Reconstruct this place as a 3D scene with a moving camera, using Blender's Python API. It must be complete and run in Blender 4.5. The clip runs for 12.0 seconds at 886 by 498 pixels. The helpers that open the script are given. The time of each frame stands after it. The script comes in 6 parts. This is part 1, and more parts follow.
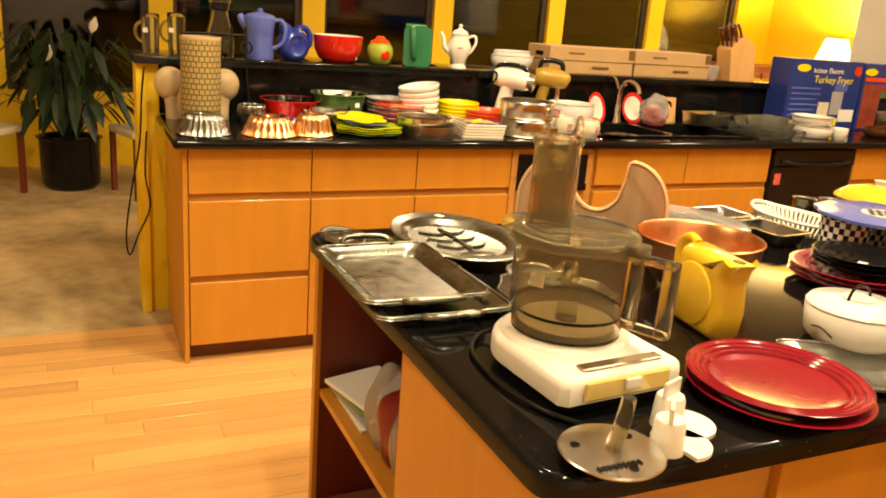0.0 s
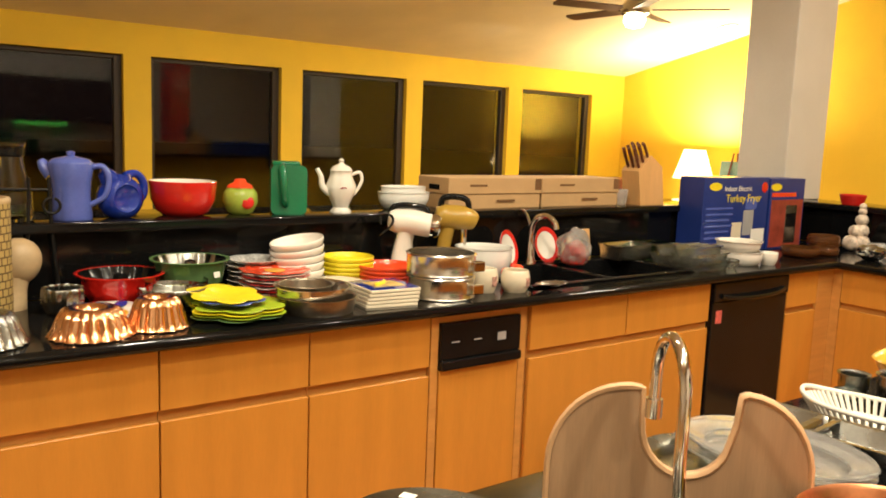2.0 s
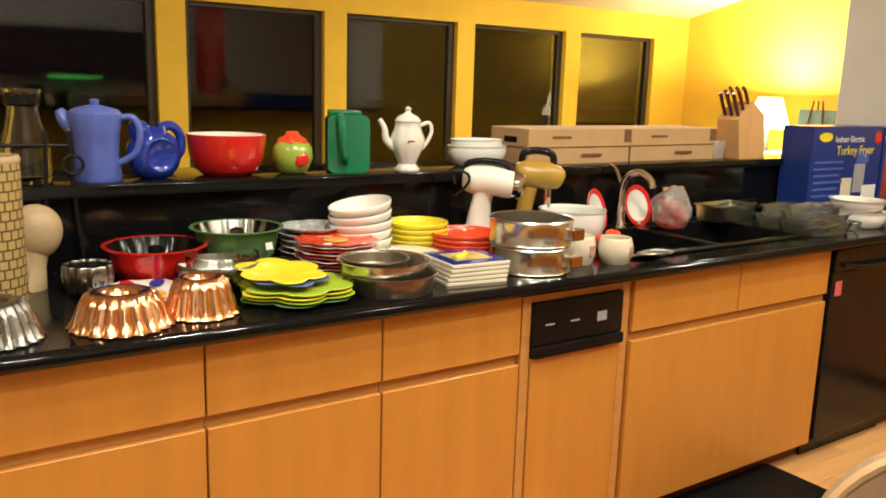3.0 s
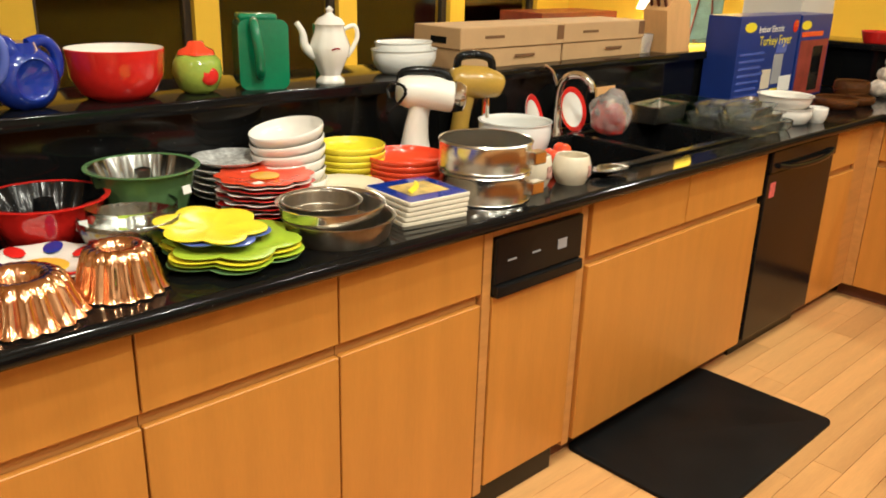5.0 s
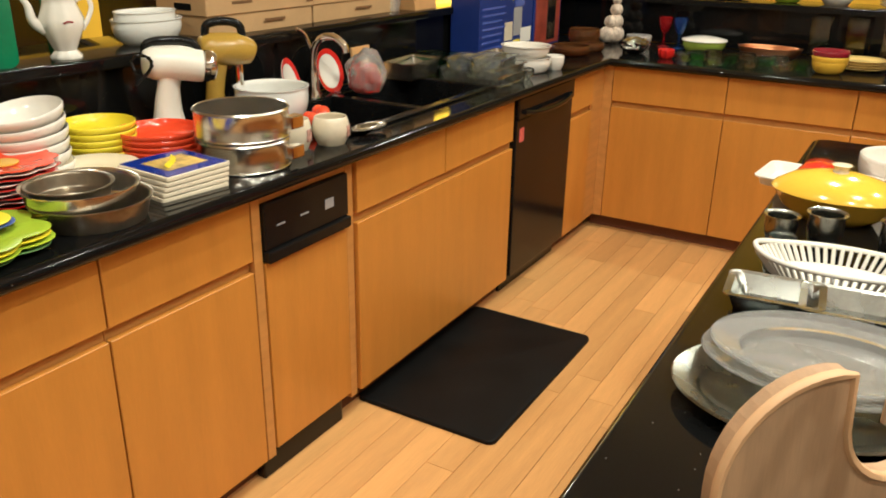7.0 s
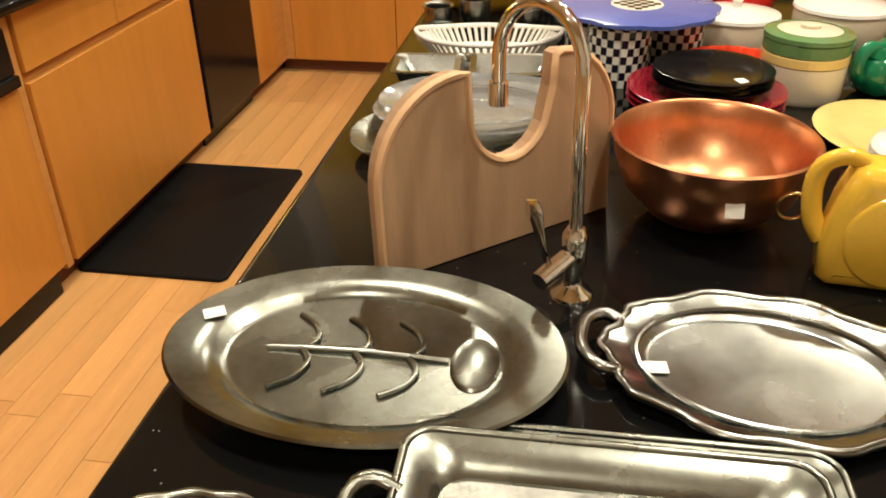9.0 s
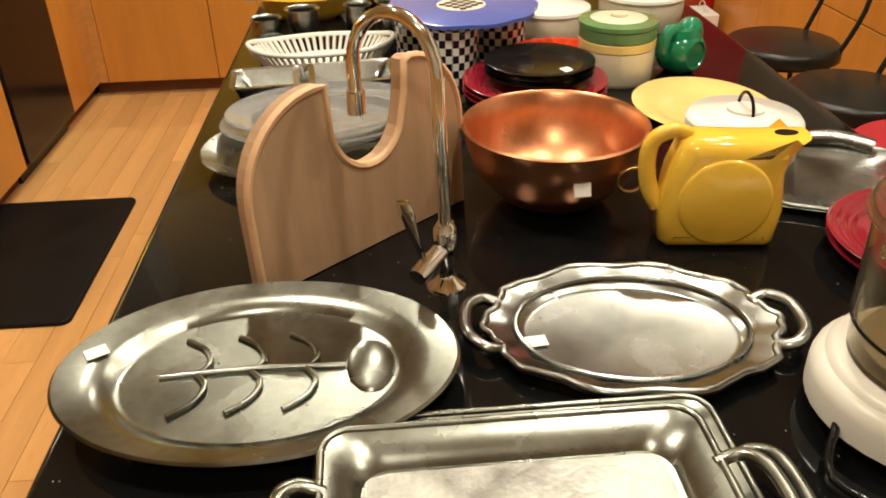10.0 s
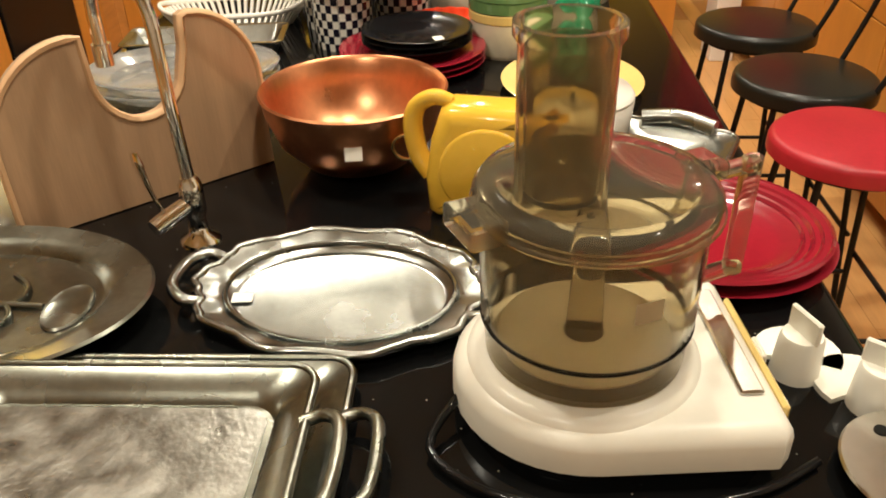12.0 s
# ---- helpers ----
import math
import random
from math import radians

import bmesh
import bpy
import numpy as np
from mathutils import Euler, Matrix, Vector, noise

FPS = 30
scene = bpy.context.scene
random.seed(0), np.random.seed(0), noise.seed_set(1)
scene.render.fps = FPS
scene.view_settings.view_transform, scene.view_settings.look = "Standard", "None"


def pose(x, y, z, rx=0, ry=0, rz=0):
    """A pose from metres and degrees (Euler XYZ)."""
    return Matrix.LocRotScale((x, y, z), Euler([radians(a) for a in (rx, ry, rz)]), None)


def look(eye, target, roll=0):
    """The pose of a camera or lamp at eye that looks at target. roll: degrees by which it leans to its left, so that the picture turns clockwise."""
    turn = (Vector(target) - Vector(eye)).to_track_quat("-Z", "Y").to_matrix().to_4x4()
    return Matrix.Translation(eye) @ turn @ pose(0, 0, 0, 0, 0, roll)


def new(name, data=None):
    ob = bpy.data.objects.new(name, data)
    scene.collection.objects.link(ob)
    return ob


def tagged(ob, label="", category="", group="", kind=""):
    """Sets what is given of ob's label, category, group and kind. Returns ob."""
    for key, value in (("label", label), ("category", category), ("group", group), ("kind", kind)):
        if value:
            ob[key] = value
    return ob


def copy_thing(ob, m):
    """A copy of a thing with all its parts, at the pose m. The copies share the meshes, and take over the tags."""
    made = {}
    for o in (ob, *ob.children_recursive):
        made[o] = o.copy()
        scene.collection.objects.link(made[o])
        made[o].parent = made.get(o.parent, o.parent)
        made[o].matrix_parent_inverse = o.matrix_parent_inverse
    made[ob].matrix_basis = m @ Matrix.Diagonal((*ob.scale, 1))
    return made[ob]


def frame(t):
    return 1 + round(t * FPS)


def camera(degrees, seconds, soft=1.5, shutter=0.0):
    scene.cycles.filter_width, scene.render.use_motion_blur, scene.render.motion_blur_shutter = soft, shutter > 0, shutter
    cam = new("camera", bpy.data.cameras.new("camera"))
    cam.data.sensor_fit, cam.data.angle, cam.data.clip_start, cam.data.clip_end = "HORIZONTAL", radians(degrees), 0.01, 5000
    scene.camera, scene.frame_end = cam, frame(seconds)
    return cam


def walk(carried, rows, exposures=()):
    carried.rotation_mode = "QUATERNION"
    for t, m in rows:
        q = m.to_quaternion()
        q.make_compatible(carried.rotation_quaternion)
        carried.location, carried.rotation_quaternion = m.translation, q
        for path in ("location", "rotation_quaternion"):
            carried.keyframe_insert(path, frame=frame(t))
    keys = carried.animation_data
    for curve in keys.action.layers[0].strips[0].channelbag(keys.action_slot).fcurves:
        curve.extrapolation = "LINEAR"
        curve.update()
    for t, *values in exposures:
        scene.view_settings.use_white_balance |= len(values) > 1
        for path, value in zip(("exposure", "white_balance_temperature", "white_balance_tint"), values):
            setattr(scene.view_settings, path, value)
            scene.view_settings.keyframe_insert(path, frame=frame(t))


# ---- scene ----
cam = camera(57.0, 12.0, soft=1.8)
PATH = [
    (0, (-0.397, -3.212, 1.411), (0.417, -1.474, 0.848), 4.4),
    (0.5, (-0.366, -2.878, 1.412), (0.498, -1.128, 0.977), 4.5),
    (1, (-0.29, -2.63, 1.437), (0.662, -0.891, 1.176), 3.3),
    (1.5, (-0.216, -2.457, 1.444), (0.822, -0.762, 1.221), 2.3),
    (2, (-0.193, -2.239, 1.445), (0.982, -0.643, 1.173), 2.2),
    (2.5, (-0.121, -1.978, 1.421), (1.038, -0.38, 1.096), 1.5),
    (3, (-0.06, -1.765, 1.41), (1.039, -0.14, 1.023), 1.7),
    (3.2, (-0.058, -1.719, 1.417), (1.029, -0.092, 1.0), 2.1),
    (4.8, (-0.036, -1.389, 1.477), (1.23, 0.018, 0.828), 1.8),
    (5, (-0.043, -1.365, 1.476), (1.265, -0.006, 0.813), 1.7),
    (5.5, (-0.053, -1.375, 1.476), (1.331, -0.103, 0.791), 1.0),
    (6, (-0.044, -1.395, 1.472), (1.411, -0.217, 0.769), 0.5),
    (6.5, (-0.038, -1.403, 1.482), (1.497, -0.344, 0.758), 1.0),
    (7, (-0.063, -1.447, 1.497), (1.542, -0.511, 0.756), 1.0),
    (7.5, (-0.136, -1.516, 1.505), (1.533, -0.746, 0.717), 1.3),
    (9.3, (-0.217, -1.577, 1.401), (1.484, -1.409, 0.362), -1.0),
    (9.5, (-0.226, -1.556, 1.418), (1.479, -1.472, 0.377), -1.1),
    (10, (-0.246, -1.532, 1.43), (1.471, -1.64, 0.41), -1.3),
    (10.5, (-0.267, -1.554, 1.439), (1.451, -1.786, 0.442), 0.4),
    (11, (-0.294, -1.634, 1.436), (1.42, -1.863, 0.431), 2.1),
    (11.5, (-0.303, -1.823, 1.413), (1.393, -1.834, 0.354), -0.5),
    (12, (-0.265, -1.991, 1.401), (1.429, -1.889, 0.341), -1.5),
]
walk(cam, [(t, look(eye, target, roll)) for t, eye, target, roll in PATH],
     exposures=[(0, 0.5, 7900, 10), (1, 0.35, 7300, 10), (2.5, 0.25, 5950, 7), (5, 0.25, 5500, 5), (7, 0.1, 5450, 4), (9.3, 0.0, 5850, 8), (10.5, -0.05, 5850, 8), (12, 0.0, 5850, 8)])

# ---- world and light ----
WARM = (1.0, 0.86, 0.64)
world = bpy.data.worlds.new("night")
scene.world = world
world.use_nodes = True
world.node_tree.nodes["Background"].inputs["Color"].default_value = (0.01, 0.012, 0.02, 1)
world.node_tree.nodes["Background"].inputs["Strength"].default_value = 0.05
scene.view_settings.exposure = 0.0


def area_lamp(name, at, size, watts, colour=WARM, aim=None):
    data = bpy.data.lights.new(name, "AREA")
    data.shape, data.size, data.energy, data.color = "DISK", size, watts, colour
    ob = new(name, data)
    ob.matrix_world = look(at, aim or (at[0], at[1] + 0.001, 0))
    return ob


def ceiling_z(y):
    return 2.19 + 0.224 * (4.11 - y)


DOWNLIGHTS = [(0.8, -0.7), (3.1, -1.1), (0.3, -2.3), (1.7, -2.2), (-1.6, -1.2), (5.2, -1.5), (3.2, -3.0), (0.6, -3.7)]
for lx, ly in DOWNLIGHTS:
    area_lamp("downlight_lamp", (lx, ly, ceiling_z(ly) - 0.06), 0.14, 35)

# ---- materials ----


def mat(name, col, rough=0.5, metal=0.0, vary=0.12, scale=8.0, bump=0.05, fine=90.0, coat=0.0, trans=0.0, ior=1.45, stretch=(1, 1, 1), spec=0.5, rand=0.0, wear=0.1):
    m = bpy.data.materials.new(name)
    m.use_nodes = True
    n, l = m.node_tree.nodes, m.node_tree.links
    b = n["Principled BSDF"]
    b.inputs["Roughness"].default_value, b.inputs["Metallic"].default_value = rough, metal
    b.inputs["Coat Weight"].default_value, b.inputs["Transmission Weight"].default_value, b.inputs["IOR"].default_value = coat, trans, ior
    b.inputs["Coat Roughness"].default_value = 0.08
    b.inputs["Specular IOR Level"].default_value = spec
    tc = n.new("ShaderNodeTexCoord")
    mp = n.new("ShaderNodeMapping")
    mp.inputs["Scale"].default_value = stretch
    l.new(tc.outputs["Object"], mp.inputs["Vector"])
    big, small = n.new("ShaderNodeTexNoise"), n.new("ShaderNodeTexNoise")
    big.inputs["Scale"].default_value, small.inputs["Scale"].default_value = scale, fine
    big.inputs["Detail"].default_value, small.inputs["Detail"].default_value = 5, 3
    l.new(mp.outputs["Vector"], big.inputs["Vector"])
    l.new(mp.outputs["Vector"], small.inputs["Vector"])
    mix = n.new("ShaderNodeMix")
    mix.data_type = "RGBA"
    lo = [c * (1 - vary) for c in col]
    hi = [min(1, c * (1 + vary)) for c in col]
    mix.inputs[6].default_value, mix.inputs[7].default_value = (*lo, 1), (*hi, 1)
    add = n.new("ShaderNodeMath")
    add.operation = "MULTIPLY_ADD"
    add.inputs[1].default_value, add.inputs[2].default_value = 0.35, 0.0
    l.new(small.outputs["Fac"], add.inputs[0])
    sm = n.new("ShaderNodeMath")
    sm.operation = "ADD"
    l.new(big.outputs["Fac"], sm.inputs[0])
    l.new(add.outputs[0], sm.inputs[1])
    rm = n.new("ShaderNodeMapRange")
    rm.inputs["From Min"].default_value, rm.inputs["From Max"].default_value = 0.4, 0.95
    l.new(sm.outputs[0], rm.inputs["Value"])
    l.new(rm.outputs["Result"], mix.inputs["Factor"])
    out = mix.outputs[2]
    if rand:
        oi = n.new("ShaderNodeObjectInfo")
        hsv = n.new("ShaderNodeHueSaturation")
        mr = n.new("ShaderNodeMapRange")
        mr.inputs["To Min"].default_value, mr.inputs["To Max"].default_value = 1 - rand, 1 + rand
        l.new(oi.outputs["Random"], mr.inputs["Value"])
        l.new(mr.outputs["Result"], hsv.inputs["Value"])
        l.new(out, hsv.inputs["Color"])
        out = hsv.outputs["Color"]
    l.new(out, b.inputs["Base Color"])
    rr = n.new("ShaderNodeMapRange")
    rr.inputs["To Min"].default_value, rr.inputs["To Max"].default_value = max(0, rough - wear * rough), min(1, rough + wear * 1.5 * max(rough, 0.08))
    l.new(big.outputs["Fac"], rr.inputs["Value"])
    l.new(rr.outputs["Result"], b.inputs["Roughness"])
    if bump:
        bp = n.new("ShaderNodeBump")
        bp.inputs["Strength"].default_value, bp.inputs["Distance"].default_value = bump, 0.004
        l.new(sm.outputs[0], bp.inputs["Height"])
        l.new(bp.outputs["Normal"], b.inputs["Normal"])
    return m


def glow(name, col, strength):
    m = bpy.data.materials.new(name)
    m.use_nodes = True
    b = m.node_tree.nodes["Principled BSDF"]
    b.inputs["Base Color"].default_value = (*col, 1)
    b.inputs["Emission Color"].default_value, b.inputs["Emission Strength"].default_value = (*col, 1), strength
    return m


def granite():
    m = mat("black_granite", (0.006, 0.006, 0.006), 0.08, vary=0.5, scale=30, bump=0.0, spec=0.3)
    n, l = m.node_tree.nodes, m.node_tree.links
    b = n["Principled BSDF"]
    v = n.new("ShaderNodeTexVoronoi")
    v.inputs["Scale"].default_value = 75
    tc = n.new("ShaderNodeTexCoord")
    l.new(tc.outputs["Object"], v.inputs["Vector"])
    r = n.new("ShaderNodeMapRange")
    r.inputs["From Min"].default_value, r.inputs["From Max"].default_value = 0.10, 0.05
    l.new(v.outputs["Distance"], r.inputs["Value"])
    gate = n.new("ShaderNodeSeparateColor")
    l.new(v.outputs["Color"], gate.inputs[0])
    cut = n.new("ShaderNodeMath")
    cut.operation = "GREATER_THAN"
    cut.inputs[1].default_value = 0.8
    l.new(gate.outputs[0], cut.inputs[0])
    mu = n.new("ShaderNodeMath")
    mu.operation = "MULTIPLY"
    l.new(r.outputs["Result"], mu.inputs[0])
    l.new(cut.outputs[0], mu.inputs[1])
    mx = n.new("ShaderNodeMix")
    mx.data_type = "RGBA"
    mx.inputs[6].default_value, mx.inputs[7].default_value = (0.005, 0.005, 0.005, 1), (0.22, 0.2, 0.16, 1)
    l.new(mu.outputs[0], mx.inputs["Factor"])
    l.new(mx.outputs[2], b.inputs["Base Color"])
    return m


def pattern(name, a, c, kind="brick", scale=30.0, rough=0.5, width=0.5, height=0.25, mortar=0.05):
    m = mat(name, a, rough)
    n, l = m.node_tree.nodes, m.node_tree.links
    tc = n.new("ShaderNodeTexCoord")
    sep = n.new("ShaderNodeSeparateXYZ")
    l.new(tc.outputs["Object"], sep.inputs[0])
    at = n.new("ShaderNodeMath")
    at.operation = "ARCTAN2"
    l.new(sep.outputs[1], at.inputs[0])
    l.new(sep.outputs[0], at.inputs[1])
    k = n.new("ShaderNodeMath")
    k.operation = "MULTIPLY"
    k.inputs[1].default_value = 0.08
    l.new(at.outputs[0], k.inputs[0])
    cb = n.new("ShaderNodeCombineXYZ")
    l.new(k.outputs[0], cb.inputs[0])
    l.new(sep.outputs[2], cb.inputs[1])
    if kind == "brick":
        t = n.new("ShaderNodeTexBrick")
        t.inputs["Color1"].default_value = t.inputs["Color2"].default_value = (*a, 1)
        t.inputs["Mortar"].default_value = (*c, 1)
        t.inputs["Mortar Size"].default_value = mortar
        t.inputs["Brick Width"].default_value, t.inputs["Row Height"].default_value = width, height
    else:
        t = n.new("ShaderNodeTexChecker")
        t.inputs["Color1"].default_value, t.inputs["Color2"].default_value = (*a, 1), (*c, 1)
    t.inputs["Scale"].default_value = scale
    l.new(cb.outputs[0], t.inputs["Vector"])
    l.new(t.outputs["Color"], n["Principled BSDF"].inputs["Base Color"])
    return m


M_MAPLE = mat("maple_veneer", (0.55, 0.235, 0.034), 0.36, vary=0.10, scale=5, bump=0.03, fine=60, stretch=(3, 3, 0.35), coat=0.15)
M_MAPLE_EDGE = mat("maple_edge", (0.53, 0.25, 0.06), 0.45, vary=0.15, stretch=(0.4, 2, 4))
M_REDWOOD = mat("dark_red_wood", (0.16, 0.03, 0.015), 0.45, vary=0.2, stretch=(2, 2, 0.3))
M_PLANK = mat("maple_floor", (0.66, 0.36, 0.125), 0.33, vary=0.16, scale=4, bump=0.03, fine=50, stretch=(0.35, 4, 1), rand=0.14, coat=0.2)
M_GAP = mat("floor_gap", (0.52, 0.27, 0.085), 0.8)
M_STONE = mat("flagstone", (0.46, 0.34, 0.18), 0.6, vary=0.6, scale=1.6, bump=0.2, fine=12)
M_GRANITE = granite()
M_BLACK = mat("black_gloss", (0.007, 0.007, 0.007), 0.16, vary=0.4, spec=0.3)
M_BLACKMAT = mat("black_rubber", (0.005, 0.005, 0.005), 0.55, vary=0.3, spec=0.2, bump=0.25, fine=200)
M_BLACKMETAL = mat("black_iron", (0.015, 0.014, 0.013), 0.45, metal=0.6, vary=0.2)
M_YELLOWWALL = mat("yellow_wall", (0.74, 0.50, 0.035), 0.75, vary=0.06, scale=3, bump=0.08)
M_WHITEWALL = mat("white_wall", (0.66, 0.63, 0.57), 0.8, vary=0.05, scale=3, bump=0.08)
M_CEIL = mat("ceiling_plaster", (0.66, 0.56, 0.38), 0.9, vary=0.06, scale=3, bump=0.15)
M_FRAME = mat("dark_window_frame", (0.03, 0.02, 0.012), 0.5)
M_CHROME = mat("chrome", (0.8, 0.78, 0.74), 0.08, metal=1, vary=0.04, bump=0)
M_STEEL = mat("brushed_steel", (0.68, 0.66, 0.60), 0.24, metal=1, vary=0.12, bump=0.04)
M_SILVER = mat("tarnished_silver", (0.235, 0.24, 0.205), 0.23, metal=1, vary=0.4, scale=8, bump=0.08, wear=0.5)
M_SILVERLIGHT = mat("silver_plate", (0.30, 0.305, 0.28), 0.22, metal=1, vary=0.3, scale=9, bump=0.07, wear=0.5)
M_PEWTER = mat("dark_pan", (0.30, 0.26, 0.20), 0.30, metal=0.9, vary=0.3, scale=10)
M_COPPER = mat("copper", (0.74, 0.33, 0.16), 0.30, metal=1, vary=0.2, scale=12, bump=0.05, wear=0.4)
M_COPPERBRIGHT = mat("copper_mold", (0.90, 0.50, 0.26), 0.17, metal=1, vary=0.12, bump=0.04)
M_BLUE = mat("cobalt_glaze", (0.012, 0.035, 0.30), 0.1, vary=0.2, bump=0.02, coat=0.5)
M_PERI = mat("periwinkle_glaze", (0.09, 0.13, 0.46), 0.2, vary=0.15, bump=0.03, coat=0.4)
M_RED = mat("red_glaze", (0.60, 0.018, 0.012), 0.12, vary=0.15, bump=0.02, coat=0.5)
M_ORANGERED = mat("orange_red_glaze", (0.75, 0.07, 0.02), 0.15, vary=0.12, coat=0.4)
M_MAROON = mat("maroon_glaze", (0.24, 0.010, 0.022), 0.14, vary=0.15, coat=0.5)
M_YELLOW = mat("yellow_glaze", (0.82, 0.50, 0.045), 0.14, vary=0.08, coat=0.5)
M_LEMON = mat("lemon_plastic", (0.80, 0.66, 0.02), 0.3, vary=0.06)
M_PALEY = mat("pale_yellow_glaze", (0.78, 0.58, 0.20), 0.14, vary=0.06, coat=0.5)
M_LIME = mat("lime_plastic", (0.40, 0.55, 0.03), 0.3, vary=0.08)
M_GREEN = mat("teal_green_glaze", (0.012, 0.17, 0.075), 0.1, vary=0.2, coat=0.5)
M_DKGREEN = mat("green_enamel", (0.13, 0.24, 0.09), 0.2, vary=0.15, coat=0.3)
M_APPLE = mat("apple_green_glaze", (0.32, 0.42, 0.06), 0.15, vary=0.2, coat=0.4)
M_WHITE = mat("white_porcelain", (0.80, 0.77, 0.70), 0.13, vary=0.04, bump=0.02, coat=0.4)
M_CREAM = mat("cream_stoneware", (0.74, 0.66, 0.50), 0.25, vary=0.08, coat=0.3)
M_MILK = mat("milk_glass", (0.78, 0.78, 0.74), 0.1, vary=0.03, bump=0, coat=0.5)
M_WPLASTIC = mat("white_plastic", (0.80, 0.77, 0.68), 0.3, vary=0.04, bump=0.02)
M_BEIGE = mat("beige_ceramic", (0.50, 0.37, 0.21), 0.45, vary=0.15)
M_GOLD = mat("harvest_gold_enamel", (0.42, 0.26, 0.04), 0.25, vary=0.12, coat=0.3)
M_GLASS = mat("clear_glass", (0.93, 0.96, 0.93), 0.03, trans=1, bump=0, vary=0.0, wear=0)
M_GLASSDISH = mat("pressed_glass", (0.93, 0.97, 0.94), 0.03, trans=0.97, bump=0, vary=0.0, wear=0)
M_PLASTICCLEAR = mat("clear_plastic", (0.93, 0.93, 0.91), 0.07, trans=0.86, bump=0, vary=0.0, wear=0, ior=1.4)
M_GREENGLASS = mat("green_glass", (0.35, 0.75, 0.5), 0.04, trans=1, bump=0, vary=0.0)
M_REDGLASS = mat("red_glass", (0.7, 0.03, 0.04), 0.04, trans=0.8, bump=0)
M_BLUEGLASS = mat("blue_glass", (0.04, 0.15, 0.5), 0.04, trans=0.8, bump=0)
M_BROWNGLASS = mat("brown_glass", (0.25, 0.10, 0.03), 0.05, trans=0.7, bump=0)
M_SMOKE = mat("smoked_plastic", (0.74, 0.68, 0.52), 0.07, trans=0.95, bump=0.01, vary=0.08, ior=1.15)
M_BAGPLASTIC = mat("clear_plastic_film", (0.85, 0.82, 0.78), 0.15, trans=0.75, bump=0.6, fine=25)
M_WOOD = mat("cutting_board_beech", (0.40, 0.25, 0.14), 0.5, vary=0.2, scale=5, stretch=(2, 5, 0.4))
M_WOODLIGHT = mat("cutting_board_edge", (0.62, 0.38, 0.20), 0.5, vary=0.1)
M_BLOCKWOOD = mat("knife_block_wood", (0.66, 0.38, 0.15), 0.4, vary=0.12, stretch=(3, 3, 0.5))
M_HANDLE = mat("knife_handle", (0.10, 0.025, 0.012), 0.4, vary=0.2)
M_CARD = mat("cardboard", (0.50, 0.32, 0.15), 0.8, vary=0.08, bump=0.1)
M_INK = mat("printed_ink", (0.16, 0.08, 0.03), 0.8)
M_BOXBLUE = mat("blue_carton", (0.015, 0.035, 0.20), 0.3, vary=0.1)
M_BOXRED = mat("carton_photo_red", (0.28, 0.05, 0.03), 0.35, vary=0.4, scale=14)
M_PAPER = mat("white_paper", (0.82, 0.80, 0.74), 0.7, vary=0.03)
M_GREY = mat("printed_grey", (0.35, 0.35, 0.36), 0.4)
M_BASKET = pattern("woven_cane", (0.42, 0.31, 0.11), (0.10, 0.06, 0.02), "brick", 1.0, 0.6, 0.022, 0.022, 0.0022)
M_CHECK = pattern("black_white_check", (0.8, 0.78, 0.7), (0.01, 0.01, 0.02), "checker", 60, 0.2)
M_LEAF = mat("plant_leaf", (0.007, 0.025, 0.008), 0.4, vary=0.4)
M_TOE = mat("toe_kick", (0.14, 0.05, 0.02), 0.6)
M_SHADE = glow("lamp_shade_lit", (1.0, 0.78, 0.42), 3.5)
M_BULB = glow("lit_bulb", (1.0, 0.86, 0.6), 16.0)
M_GREENLIT = glow("green_strip_light", (0.16, 0.9, 0.12), 2.2)
M_STOOLBLACK = mat("black_vinyl", (0.012, 0.013, 0.010), 0.28, vary=0.3, bump=0.1)
M_STOOLRED = mat("red_vinyl", (0.40, 0.02, 0.03), 0.35, vary=0.15, bump=0.1)

# ---- mesh tools ----


def part(name, bm, material, parent=None, label="", smooth=None):
    me = bpy.data.meshes.new(name)
    bm.normal_update()
    bm.to_mesh(me)
    bm.free()
    if smooth is not None:
        me.shade_smooth()
        if smooth < 180:
            me.set_sharp_from_angle(angle=radians(smooth))
    me.materials.append(material)
    ob = new(name, me)
    ob.parent = parent
    if label:
        tagged(ob, label)
    return ob


def thing(name, label, category, at=(0, 0, 0), rz=0, group="", kind="", tilt=(0, 0)):
    ob = new(name)
    ob.empty_display_size = 0.05
    ob.matrix_world = pose(*at, tilt[0], tilt[1], rz)
    return tagged(ob, label, category, group, kind)


def box(x0, x1, y0, y1, z0, z1, bevel=0.0, seg=2, bm=None):
    bm = bm or bmesh.new()
    r = bmesh.ops.create_cube(bm, size=1)
    for v in r["verts"]:
        v.co = Vector(((x0 + x1) / 2 + v.co.x * (x1 - x0), (y0 + y1) / 2 + v.co.y * (y1 - y0), (z0 + z1) / 2 + v.co.z * (z1 - z0)))
    if bevel:
        es = list({e for v in r["verts"] for e in v.link_edges})
        bmesh.ops.bevel(bm, geom=es, offset=bevel, segments=seg, affect="EDGES", profile=0.5)
    return bm


